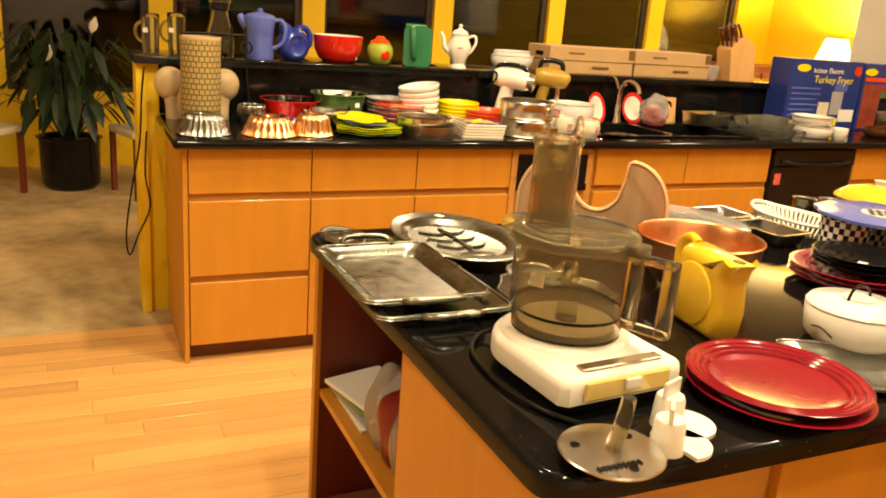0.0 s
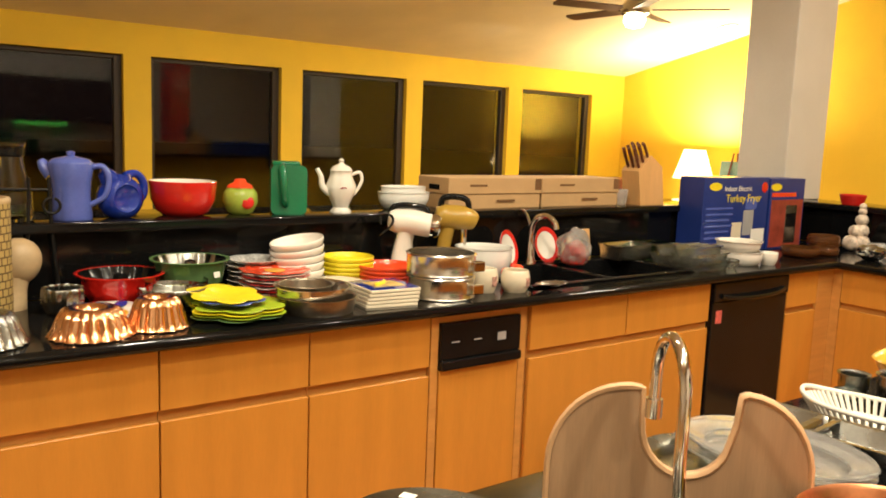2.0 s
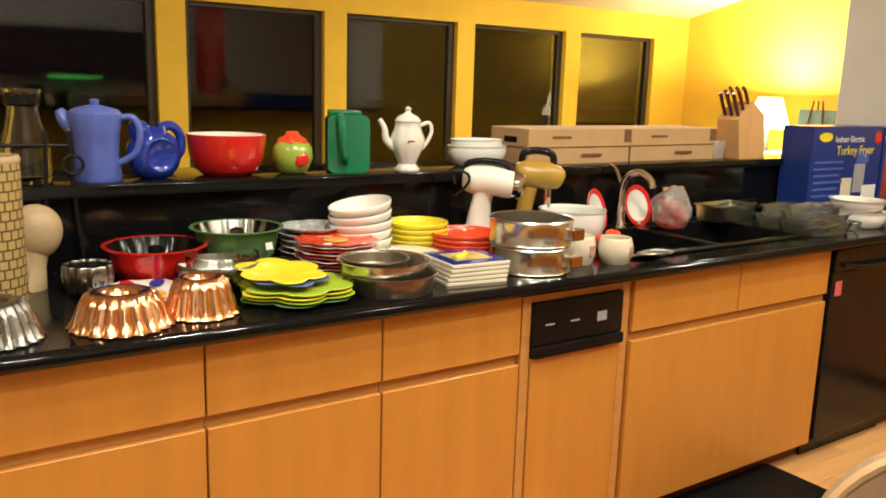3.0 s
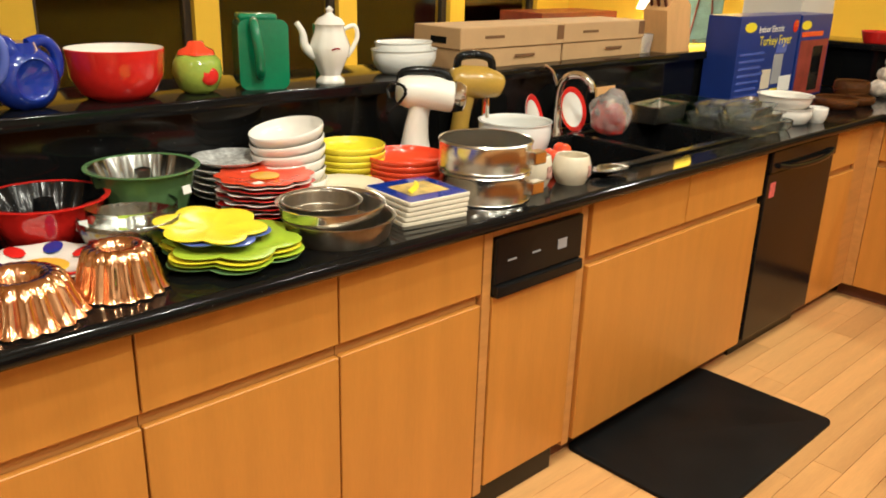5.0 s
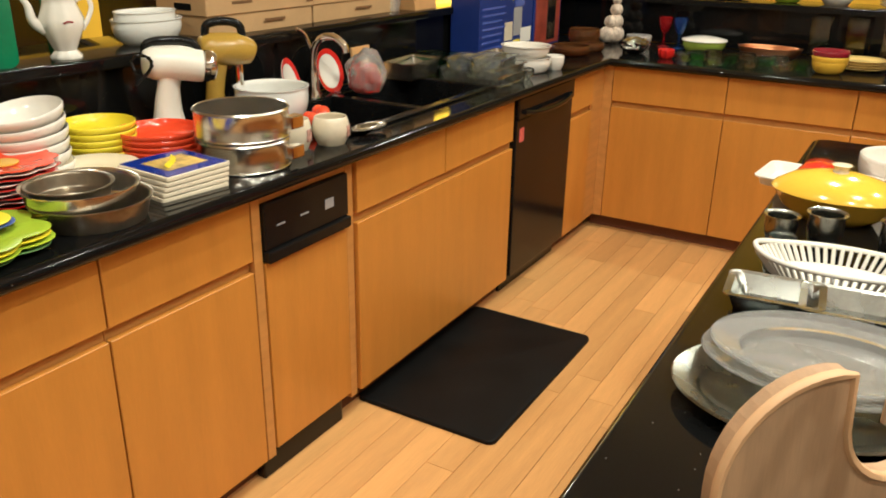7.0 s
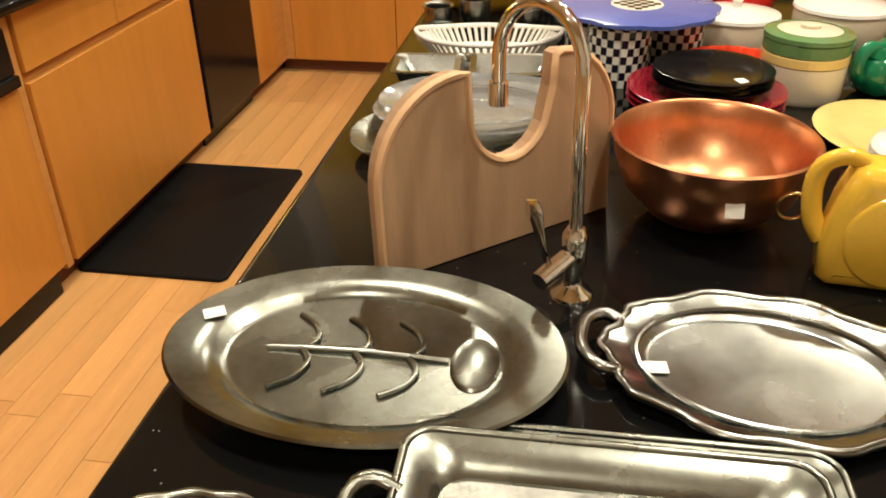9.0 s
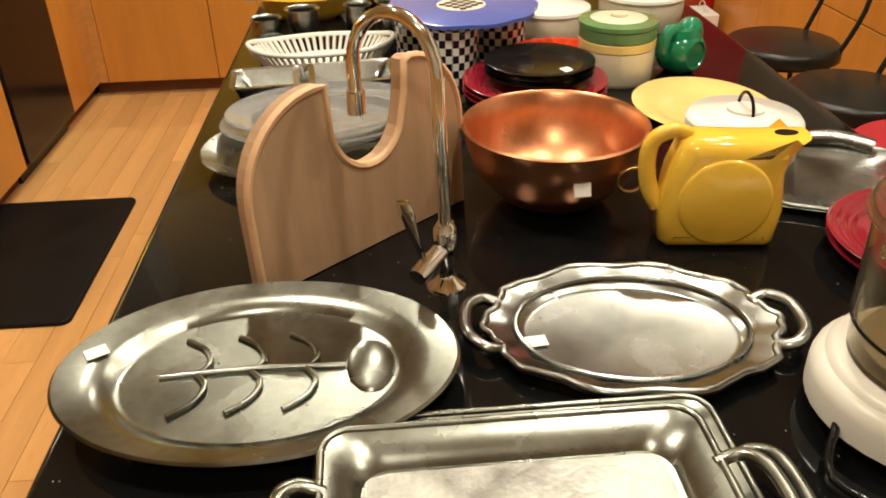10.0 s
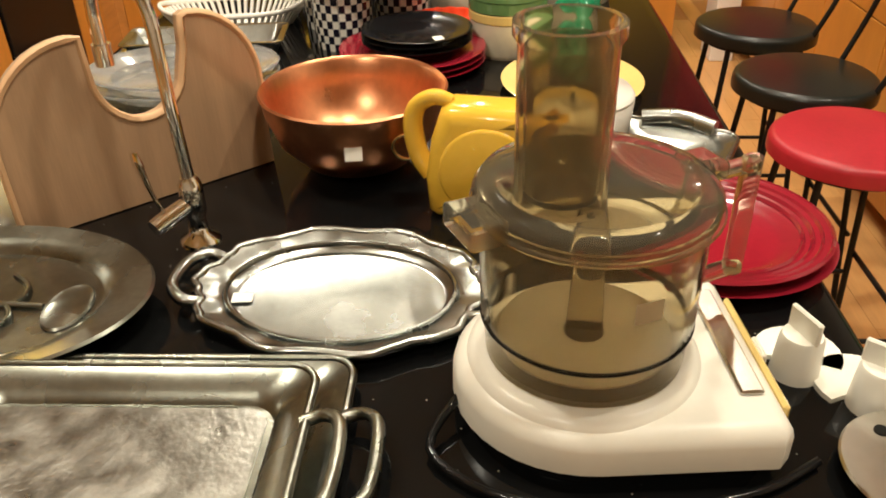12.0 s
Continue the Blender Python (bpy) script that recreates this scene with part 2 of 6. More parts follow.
def lathe(prof, n=40, mod=None, sx=1.0, sy=1.0, bm=None, at=(0, 0, 0)):
    """Turn a profile of (radius, height) about z; mod(angle, radius, height) scales the radius."""
    bm = bm or bmesh.new()
    rings = []
    for r, z in prof:
        if r < 1e-6:
            rings.append([bm.verts.new((at[0], at[1], at[2] + z))])
        else:
            ring = []
            for i in range(n):
                a = 2 * math.pi * i / n
                k = r * (mod(a, r, z) if mod else 1)
                ring.append(bm.verts.new((at[0] + k * sx * math.cos(a), at[1] + k * sy * math.sin(a), at[2] + z)))
            rings.append(ring)
    for p, q in zip(rings, rings[1:]):
        for i in range(n):
            j = (i + 1) % n
            if len(p) == 1 and len(q) > 1:
                bm.faces.new((p[0], q[j], q[i]))
            elif len(q) == 1 and len(p) > 1:
                bm.faces.new((p[i], p[j], q[0]))
            elif len(p) > 1:
                bm.faces.new((p[i], p[j], q[j], q[i]))
    bmesh.ops.recalc_face_normals(bm, faces=bm.faces)
    return bm


def tube(points, r, n=10, bm=None, flat=1.0, curved=True):
    """A round bar along points, r a number or one radius a point."""
    bm = bm or bmesh.new()
    pts = [Vector(p) for p in points]
    if curved and 3 <= len(pts) <= 10:
        rad = list(r) if isinstance(r, (list, tuple)) else [r] * len(pts)
        fine, fr = [], []
        for i in range(len(pts) - 1):
            a, b, c, d = pts[max(i - 1, 0)], pts[i], pts[i + 1], pts[min(i + 2, len(pts) - 1)]
            for s in range(4):
                t = s / 4
                fine.append(0.5 * (2 * b + (c - a) * t + (2 * a - 5 * b + 4 * c - d) * t * t + (3 * b - a - 3 * c + d) * t ** 3))
                fr.append(rad[i] * (1 - t) + rad[i + 1] * t)
        pts, r = fine + [pts[-1]], fr + [rad[-1]]
    rings, up = [], None
    for i, p in enumerate(pts):
        d = (pts[min(i + 1, len(pts) - 1)] - pts[max(i - 1, 0)]).normalized()
        if up is None:
            up = d.orthogonal().normalized()
        up = (up - d * up.dot(d)).normalized()
        side = d.cross(up)
        k = r[i] if isinstance(r, (list, tuple)) else r
        rings.append([bm.verts.new(p + up * k * math.cos(2 * math.pi * j / n) + side * k * flat * math.sin(2 * math.pi * j / n)) for j in range(n)])
    for p, q in zip(rings, rings[1:]):
        for j in range(n):
            bm.faces.new((p[j], p[(j + 1) % n], q[(j + 1) % n], q[j]))
    bm.faces.new(rings[0][::-1])
    bm.faces.new(rings[-1])
    bmesh.ops.recalc_face_normals(bm, faces=bm.faces)
    return bm


def arc(cx, cz, r, a0, a1, n=12, y=0.0):
    return [(cx + r * math.cos(radians(a0 + (a1 - a0) * i / n)), y, cz + r * math.sin(radians(a0 + (a1 - a0) * i / n))) for i in range(n + 1)]


def slab(outline, z0, z1, bevel=0.0, bm=None):
    """An outline in x and y, with thickness."""
    bm = bm or bmesh.new()
    lo = [bm.verts.new((x, y, z0)) for x, y in outline]
    hi = [bm.verts.new((x, y, z1)) for x, y in outline]
    k = len(lo)
    bm.faces.new(lo[::-1])
    top = bm.faces.new(hi)
    for i in range(k):
        bm.faces.new((lo[i], lo[(i + 1) % k], hi[(i + 1) % k], hi[i]))
    bmesh.ops.recalc_face_normals(bm, faces=bm.faces)
    if bevel:
        bmesh.ops.bevel(bm, geom=list(top.edges), offset=bevel, segments=3, affect="EDGES", profile=0.5)
    return bm


def rounded(x0, x1, y0, y1, r, n=6):
    pts = []
    for cx, cy, a in ((x1 - r, y1 - r, 0), (x0 + r, y1 - r, 90), (x0 + r, y0 + r, 180), (x1 - r, y0 + r, 270)):
        pts += [(cx + r * math.cos(radians(a + 90 * i / n)), cy + r * math.sin(radians(a + 90 * i / n))) for i in range(n + 1)]
    return pts


def cup_profile(r0, r1, h, t=0.004, belly=0.0, lip=0.0, n=8):
    """Outside up and inside down: base radius, mouth radius, height, wall."""
    outer = [(r0 + (r1 - r0) * (i / n) ** 0.8 + belly * math.sin(math.pi * i / n), h * i / n) for i in range(n + 1)]
    if lip:
        outer += [(r1 + lip, h), (r1 + lip, h + 0.003)]
    inner = [(max(0.001, r - t), max(z, t)) for r, z in reversed(outer[: n + 1])]
    return [(0, 0)] + outer + [(r1 - t * 0.5, h + t * 0.5)] + inner + [(0, t)]


def bowl_profile(r, h, foot=0.45, t=0.005, n=10):
    outer = [(r * (foot + (1 - foot) * math.sin(math.pi / 2 * i / n)), h * (1 - math.cos(math.pi / 2 * i / n)) * 0.98 + 0.02 * h * (i / n)) for i in range(n + 1)]
    inner = [(max(0.001, a - t), b + t * (1 - i / n)) for i, (a, b) in enumerate(reversed(outer))]
    return [(0, 0)] + outer + [(r - t / 2, h + t * 0.5)] + inner[1:] + [(0, t * 1.2)]


def plate_profile(r, h=0.022, well=0.66, t=0.005):
    return [(0, 0), (r * well * 0.9, 0), (r * well, 0.003), (r * 0.97, h - t * 0.6), (r, h), (r * 0.97, h + 0.001), (r * well, 0.003 + t), (r * well * 0.85, t), (0, t)]


def turned(name, label, category, at, prof, material, n=40, mod=None, sx=1.0, sy=1.0, rz=0, group="", tilt=(0, 0), smooth=60):
    ob = part(name, lathe(prof, n, mod, sx, sy), material, None, "", smooth)
    ob.matrix_world = pose(*at, tilt[0], tilt[1], rz)
    return tagged(ob, label, category, group)


def tag_on(parent, x, y, z, rx=0, rz=0, w=0.025, h=0.02):
    ob = part("price_tag", box(-w / 2, w / 2, -h / 2, h / 2, 0, 0.0008), M_PAPER, parent, "small white price sticker")
    ob.matrix_basis = pose(x, y, z, rx, 0, rz)
    return ob


def words(name, text, size, at, rot, material, parent):
    cu = bpy.data.curves.new(name, "FONT")
    cu.body, cu.size, cu.extrude, cu.align_x = text, size, 0.0004, "LEFT"
    tmp = bpy.data.objects.new(name, cu)
    scene.collection.objects.link(tmp)
    me = bpy.data.meshes.new_from_object(tmp.evaluated_get(bpy.context.evaluated_depsgraph_get()))
    bpy.data.objects.remove(tmp)
    me.materials.clear()
    me.materials.append(material)
    ob = new(name, me)
    ob.parent = parent
    ob.matrix_basis = pose(*at, *rot)
    return ob

# ---- structure ----
FLOOR, TOP, ISLE, LEDGE = -0.065, 0.87, 0.815, 1.125
XL, XR, YB, YF = -4.2, 6.92, 4.11, -4.9


def structure(name, bm, material, label, smooth=None):
    return tagged(part(name, bm, material, None, "", smooth), label, kind="structure")


floor_ob = structure("floor", box(XL, XR, YF, 0.45, FLOOR - 0.12, FLOOR - 0.006), M_GAP, "warm maple strip wood floor in the kitchen")
structure("floor_stone", box(XL, XR, 0.45, YB, FLOOR - 0.12, FLOOR), M_STONE, "mottled brown stone floor beyond the kitchen")
# back wall with a band of window openings
WIN = [(-1.95, -0.95), (-0.85, 0.22), (0.41, 1.50), (1.70, 2.76), (2.95, 4.0), (4.18, 5.23), (5.41, 6.42)]
SILL, HEAD = 0.55, 1.96
wall = bmesh.new()
box(XL - 0.2, XR + 0.2, YB, YB + 0.2, -0.1, SILL, bm=wall)
box(XL - 0.2, XR + 0.2, YB, YB + 0.2, HEAD, 2.35, bm=wall)
edges = [XL - 0.2] + [v for w in WIN for v in w] + [XR + 0.2]
for a, b in zip(edges[::2], edges[1::2]):
    box(a, b, YB, YB + 0.2, SILL, HEAD, bm=wall)
structure("wall_back", wall, M_YELLOWWALL, "yellow painted wall with a row of windows")
for i, (a, b) in enumerate(WIN):
    w = tagged(new(f"window_{i + 1}"), "dark night window with a thin brown frame", "window", kind="structure")
    f = bmesh.new()
    for x0, x1, z0, z1 in ((a, a + 0.035, SILL, HEAD), (b - 0.06, b, SILL, HEAD), (a + 0.035, b - 0.06, SILL, SILL + 0.04), (a + 0.035, b - 0.06, HEAD - 0.035, HEAD)):
        box(x0, x1, YB + 0.05, YB + 0.11, z0, z1, 0.004, 1, f)
    part("window_frame", f, M_FRAME, w)
    part("pane", box(a + 0.03, b - 0.055, YB + 0.075, YB + 0.085, SILL + 0.03, HEAD - 0.03), M_GLASS, w)
structure("ground", box(-60, 60, YB + 0.2, 80, -0.3, -0.15), mat("night_ground", (0.02, 0.02, 0.02), 0.9), "dark ground outside at night")
structure("wall_right", box(XR, XR + 0.2, YF, YB, -0.1, 4.4), M_YELLOWWALL, "yellow painted side wall lit by a table lamp")
structure("wall_left", box(XL - 0.2, XL, YF, YB, -0.1, 4.4), M_WHITEWALL, "plain off-white wall")
structure("wall_rear", box(XL - 0.2, XR + 0.2, YF - 0.2, YF, -0.1, 4.5), M_WHITEWALL, "plain off-white wall")
c = bmesh.new()
prof = [(YB + 0.2, ceiling_z(YB + 0.2)), (YF - 0.2, ceiling_z(YF - 0.2))]
vs = []
for x in (XL - 0.2, XR + 0.2):
    for (y, z) in prof:
        vs += [c.verts.new((x, y, z)), c.verts.new((x, y, z + 0.15))]
for q in ((0, 2, 6, 4), (1, 5, 7, 3), (0, 4, 5, 1), (2, 3, 7, 6), (0, 1, 3, 2), (4, 6, 7, 5)):
    c.faces.new([vs[k] for k in q])
bmesh.ops.recalc_face_normals(c, faces=c.faces)
structure("ceiling", c, M_CEIL, "sloping cream plaster ceiling")
# pony walls carrying the raised ledge
BSP = 0.64
structure("pony_wall_long", box(-0.09, 4.95, BSP, BSP + 0.14, FLOOR, LEDGE - 0.035), M_YELLOWWALL, "low yellow wall behind the counter")
structure("pony_wall_short", box(4.81, 4.95, -3.0, BSP, FLOOR, LEDGE - 0.035), M_YELLOWWALL, "low yellow wall behind the side counter")
structure("backsplash_long", box(-0.04, 4.80, BSP - 0.015, BSP - 0.002, TOP + 0.002, LEDGE - 0.037), M_GRANITE, "polished black granite backsplash")
structure("backsplash_short", box(4.795, 4.808, -3.0, BSP - 0.017, TOP + 0.002, LEDGE - 0.037), M_GRANITE, "polished black granite backsplash")
structure("column", box(4.66, 5.10, 0.70, 1.05, LEDGE, ceiling_z(0.7) + 0.1, 0.008), M_WHITEWALL, "off-white square column rising from the ledge")
structure("wall_pillar", box(4.25, 4.6, -3.75, -3.3, FLOOR, 3.5), M_RED, "red painted pillar")

ledge = bmesh.new()
slab([(-0.14, BSP - 0.05), (4.76, BSP - 0.05), (4.76, -3.0), (5.12, -3.0), (5.12, 0.98), (-0.14, 0.98)], LEDGE - 0.034, LEDGE, 0.008, bm=ledge)
tagged(part("ledge", ledge, M_GRANITE, None, "", 40), "raised black granite bar ledge over the counter", "ledge")

# main counter top, with a sink cut out
SX0, SX1, SY0, SY1 = 1.98, 2.93, 0.10, 0.50
ct = bmesh.new()
XC, YD = 4.03, -0.03
for x0, x1, y0, y1 in ((-0.04, SX0, YD, BSP - 0.017), (SX1, 4.79, YD, BSP - 0.017), (SX0, SX1, YD, SY0), (SX0, SX1, SY1, BSP - 0.017), (XC, 4.79, -3.0, YD)):
    box(x0, x1, y0, y1, TOP - 0.038, TOP, bm=ct)
bmesh.ops.remove_doubles(ct, verts=ct.verts, dist=0.0005)
tagged(part("worktop", ct, M_GRANITE, None), "polished black granite counter with speckles", "worktop")
nose = bmesh.new()
tube([(-0.04, YD, TOP - 0.019), (XC + 0.0, YD, TOP - 0.019), (XC, -3.0, TOP - 0.019)], 0.0188, 12, nose, 1.0, False)
tube([(-0.04, YD, TOP - 0.019), (-0.04, BSP - 0.03, TOP - 0.019)], 0.0188, 12, nose)
tagged(part("counter_edge", nose, M_GRANITE, None, "", 60), "rounded black granite counter edge", "trim", kind="structure")
sink = thing("kitchen_sink", "black double-bowl sink set in the granite counter", "sink")
for x0, x1 in ((SX0 + 0.005, 2.40), (2.43, SX1 - 0.005)):
    b = bmesh.new()
    for a in ((x0, x0 + 0.012, SY0 + 0.005, SY1 - 0.005, 0.66, TOP + 0.006), (x1 - 0.012, x1, SY0 + 0.005, SY1 - 0.005, 0.66, TOP + 0.006),
              (x0 + 0.012, x1 - 0.012, SY0 + 0.005, SY0 + 0.017, 0.66, TOP + 0.006), (x0 + 0.012, x1 - 0.012, SY1 - 0.017, SY1 - 0.005, 0.66, TOP + 0.006), (x0, x1, SY0 + 0.005, SY1 - 0.005, 0.645, 0.66)):
        box(*a, bm=b)
    part("basin", b, M_BLACK, sink)
rim = bmesh.new()
for x0, x1, y0, y1 in ((SX0 - 0.03, SX1 + 0.03, SY0 - 0.025, SY0 + 0.006), (SX0 - 0.03, SX1 + 0.03, SY1 - 0.006, SY1 + 0.06), (SX0 - 0.03, SX0 + 0.006, SY0 + 0.006, SY1 - 0.006), (SX1 - 0.006, SX1 + 0.03, SY0 + 0.006, SY1 - 0.006), (2.395, 2.435, SY0 + 0.006, SY1 - 0.006)):
    box(x0, x1, y0, y1, TOP + 0.001, TOP + 0.011, 0.003, 1, rim)
part("rim", rim, M_BLACK, sink)

# ---- cabinets ----
DRAWER_LOW, DOOR_TOP, DOOR_LOW = 0.650, 0.618, 0.012


def front(parent, name, u0, u1, z0, z1, side):
    """A slab door or drawer front; side maps along-wall and outward to the world."""
    g = 0.0025
    x0, x1, y0, y1 = side(u0 + g, u1 - g)
    return part(name, box(x0, x1, y0, y1, z0, z1, 0.002, 1), M_MAPLE, parent)


def cabinet(name, label, u0, u1, cells, side, body, group):
    ob = thing(name, label, "cabinet", group=group)
    x0, x1, y0, y1 = body(u0, u1)
    part("body", box(x0, x1, y0, y1, 0.011, 0.64 if name == "sink_cabinet" else TOP - 0.042), M_MAPLE_EDGE, ob)
    if side == north:
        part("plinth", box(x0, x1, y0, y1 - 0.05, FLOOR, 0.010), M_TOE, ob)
    if name == "sink_cabinet":
        part("rail", box(x0, x1, y0, y0 + 0.04, 0.641, TOP - 0.042), M_MAPLE_EDGE, ob)
    for kind, a, b, z0, z1 in cells:
        front(ob, kind, a, b, z0, z1, side)
    return ob


def south(u0, u1):
    return u0, u1, 0.0, 0.019


def south_body(u0, u1):
    return u0 + 0.001, u1 - 0.001, 0.021, 0.62


def west(u0, u1):
    return 4.062, 4.081, u0, u1


def west_body(u0, u1):
    return 4.083, 4.79, u0 + 0.001, u1 - 0.001


def north(u0, u1):
    return u0, u1, -3.339, -3.32


def north_body(u0, u1):
    return u0 + 0.001, u1 - 0.001, -3.9, -3.341


G = "maple kitchen base cabinets"
TD = TOP - 0.042
cabinet("drawer_cabinet", "orange maple base cabinet with three plain drawers", 0.0, 0.489, [("drawer", 0, 0.489, DRAWER_LOW, TD), ("drawer", 0, 0.489, 0.310, DOOR_TOP), ("drawer", 0, 0.489, DOOR_LOW, 0.280)], south, south_body, G)
for a, b in ((0.489, 0.954), (0.954, 1.418)):
    cabinet("base_cabinet", "orange maple base cabinet with one drawer over a door", a, b, [("drawer", a, b, DRAWER_LOW, TD), ("door", a, b, DOOR_LOW, DOOR_TOP)], south, south_body, G)
cabinet("sink_cabinet", "wide orange maple sink cabinet with two false drawers", 1.862, 3.0, [("drawer", 1.882, 2.426, DRAWER_LOW, TD), ("drawer", 2.426, 2.99, DRAWER_LOW, TD), ("door", 1.882, 2.99, DOOR_LOW, DOOR_TOP)], south, south_body, G)
cabinet("base_cabinet", "narrow orange maple corner cabinet beside the dishwasher", 3.612, 4.04, [("drawer", 3.625, 3.91, DRAWER_LOW, TD), ("door", 3.625, 3.91, DOOR_LOW, DOOR_TOP)], south, south_body, G)
for a, b in ((-0.625, -0.045), (-1.20, -0.625), (-1.75, -1.20), (-2.35, -1.75), (-2.98, -2.35)):
    cabinet("base_cabinet", "orange maple base cabinet with one drawer over a door", a, b, [("drawer", a, b, DRAWER_LOW, TD), ("door", a, b, DOOR_LOW, DOOR_TOP)], west, west_body, G)
structure("corner_post", box(3.915, 4.079, 0.004, 0.019, DOOR_LOW, TD), M_MAPLE_EDGE, "maple filler strip in the cabinet corner")
structure("corner_filler", box(4.063, 4.080, -0.045, 0.003, DOOR_LOW, TD), M_MAPLE_EDGE, "maple filler strip in the cabinet corner")
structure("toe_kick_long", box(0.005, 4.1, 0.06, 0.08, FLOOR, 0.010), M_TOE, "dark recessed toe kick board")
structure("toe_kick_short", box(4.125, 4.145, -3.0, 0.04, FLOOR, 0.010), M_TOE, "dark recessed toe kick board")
structure("end_panel", box(-0.02, -0.002, 0.0, 0.62, FLOOR, TD), M_MAPLE, "maple end panel of the counter")
# trash compactor with its maple surround
tcx = thing("trash_compactor", "built-in trash compactor with black control panel and maple front", "compactor")
part("stile", box(1.42, 1.452, 0.0, 0.03, 0.012, TD, 0.001, 1), M_MAPLE_EDGE, tcx)
part("stile", box(1.826, 1.860, 0.0, 0.03, 0.012, TD, 0.001, 1), M_MAPLE_EDGE, tcx)
part("rail", box(1.453, 1.825, 0.0, 0.03, 0.802, TD, 0.001, 1), M_MAPLE_EDGE, tcx)
cp = part("control_panel", box(1.455, 1.823, -0.012, 0.05, 0.668, 0.800, 0.004), M_BLACK, tcx)
part("label", box(1.71, 1.75, -0.0135, -0.0125, 0.715, 0.745), M_GREY, cp)
for kx in (1.50, 1.60):
    part("marking", box(kx, kx + 0.035, -0.0135, -0.0125, 0.728, 0.733), M_GREY, cp)
part("handle_lip", box(1.455, 1.823, -0.024, 0.05, 0.632, 0.667, 0.006), M_BLACK, tcx)
part("door", box(1.457, 1.821, -0.004, 0.05, 0.035, 0.630, 0.002), M_MAPLE, tcx)
part("plinth", box(1.42, 1.80, 0.02, 0.055, FLOOR, 0.033, 0.004), M_BLACK, tcx)
# dishwasher
dw = thing("dishwasher", "black built-in dishwasher with a bowed handle", "dishwasher")
part("door", box(3.004, 3.608, -0.008, 0.03, 0.022, 0.735, 0.004), M_BLACK, dw)
pn = part("control_panel", box(3.004, 3.608, -0.016, 0.03, 0.738, 0.826, 0.004), M_BLACK, dw)
part("handle", tube([(3.05, -0.02, 0.765), (3.15, -0.038, 0.752), (3.31, -0.045, 0.748), (3.46, -0.038, 0.752), (3.56, -0.02, 0.765)], 0.011, 8), M_BLACK, pn, "", 60)
part("sticker", box(3.03, 3.075, -0.0095, -0.0083, 0.635, 0.695), mat("red_sticker", (0.6, 0.12, 0.1), 0.5, vary=0.5, scale=60), dw, "small red and white sticker")
part("body", box(3.006, 3.606, 0.032, 0.6, 0.022, 0.825), M_BLACK, dw)
part("kick_plate", box(3.004, 3.608, 0.045, 0.058, FLOOR, 0.021), M_BLACK, dw)
# rear run of cabinets behind the stools
for k in range(5):
    a = 1.35 + k * 0.56
    cabinet("base_cabinet", "orange maple cabinet with stacked fronts behind the stools", a, a + 0.56, [("drawer", a, a + 0.56, 0.56, TD), ("door", a, a + 0.56, DOOR_LOW, 0.555)], north, north_body, "rear cabinets")
tagged(part("worktop", box(1.33, 4.2, -3.92, -3.30, TD + 0.002, TOP, 0.006), M_GRANITE), "polished black granite counter by the rear wall", "worktop")
hood = thing("wall_cabinet", "dark wall cabinets with a green-lit strip below", "cabinet")
part("body", box(1.4, 4.2, -4.895, -4.55, 1.45, 2.2), mat("dark_stained_wood", (0.045, 0.018, 0.010), 0.5, vary=0.2), hood)
part("strip_light", box(2.1, 2.9, -4.6, -4.545, 1.395, 1.44), M_GREENLIT, hood, "green glowing strip light")

# ---- island ----
IX0, IX1, IY0, IY1 = 0.16, 3.05, -2.42, -1.145
tagged(part("island_worktop", slab(rounded(IX0, IX1, IY0, IY1, 0.06), ISLE - 0.04, ISLE, 0.012), M_GRANITE, None, "", 40), "long black granite island counter with rounded edge", "worktop")
isl = thing("kitchen_island", "maple kitchen island with an open shelf at its end", "island")
part("body", box(0.62, 2.98, -2.37, -1.20, 0.015, ISLE - 0.042), M_MAPLE, isl)
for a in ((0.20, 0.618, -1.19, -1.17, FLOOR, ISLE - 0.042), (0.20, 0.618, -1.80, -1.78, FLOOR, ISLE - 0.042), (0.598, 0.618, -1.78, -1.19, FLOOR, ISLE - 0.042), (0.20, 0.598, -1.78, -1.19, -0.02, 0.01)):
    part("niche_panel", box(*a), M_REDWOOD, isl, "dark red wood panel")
part("shelf_edge", box(0.185, 0.199, -1.195, -1.165, FLOOR, ISLE - 0.042), M_MAPLE, isl)
part("shelf", box(0.20, 0.595, -1.775, -1.195, 0.345, 0.365), M_MAPLE, isl)
part("end_body", box(0.21, 0.618, -2.37, -1.802, 0.015, ISLE - 0.042), M_MAPLE_EDGE, isl)
part("door", box(0.19, 0.208, -2.365, -1.805, 0.02, ISLE - 0.05, 0.002), M_MAPLE, isl)
for k in range(4):
    a = 0.62 + k * 0.59
    part("panel", box(a + 0.003, a + 0.587, -2.389, -2.371, 0.02, ISLE - 0.05, 0.002), M_MAPLE, isl)
    part("panel", box(a + 0.003, a + 0.587, -1.199, -1.181, 0.02, ISLE - 0.05, 0.002), M_MAPLE, isl)
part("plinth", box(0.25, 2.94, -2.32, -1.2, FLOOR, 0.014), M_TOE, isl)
# floor mat
mt = part("floor_mat", slab(rounded(1.925, 2.795, -0.485, 0.056, 0.03), FLOOR + 0.001, FLOOR + 0.016, 0.007), M_BLACKMAT, None, "", 40)
tagged(mt, "black rubber anti-fatigue mat in front of the sink", "mat")

# ---- things on the main counter ----


def flutes(k, depth):
    return lambda a, r, z: 1 + depth * math.cos(k * a)


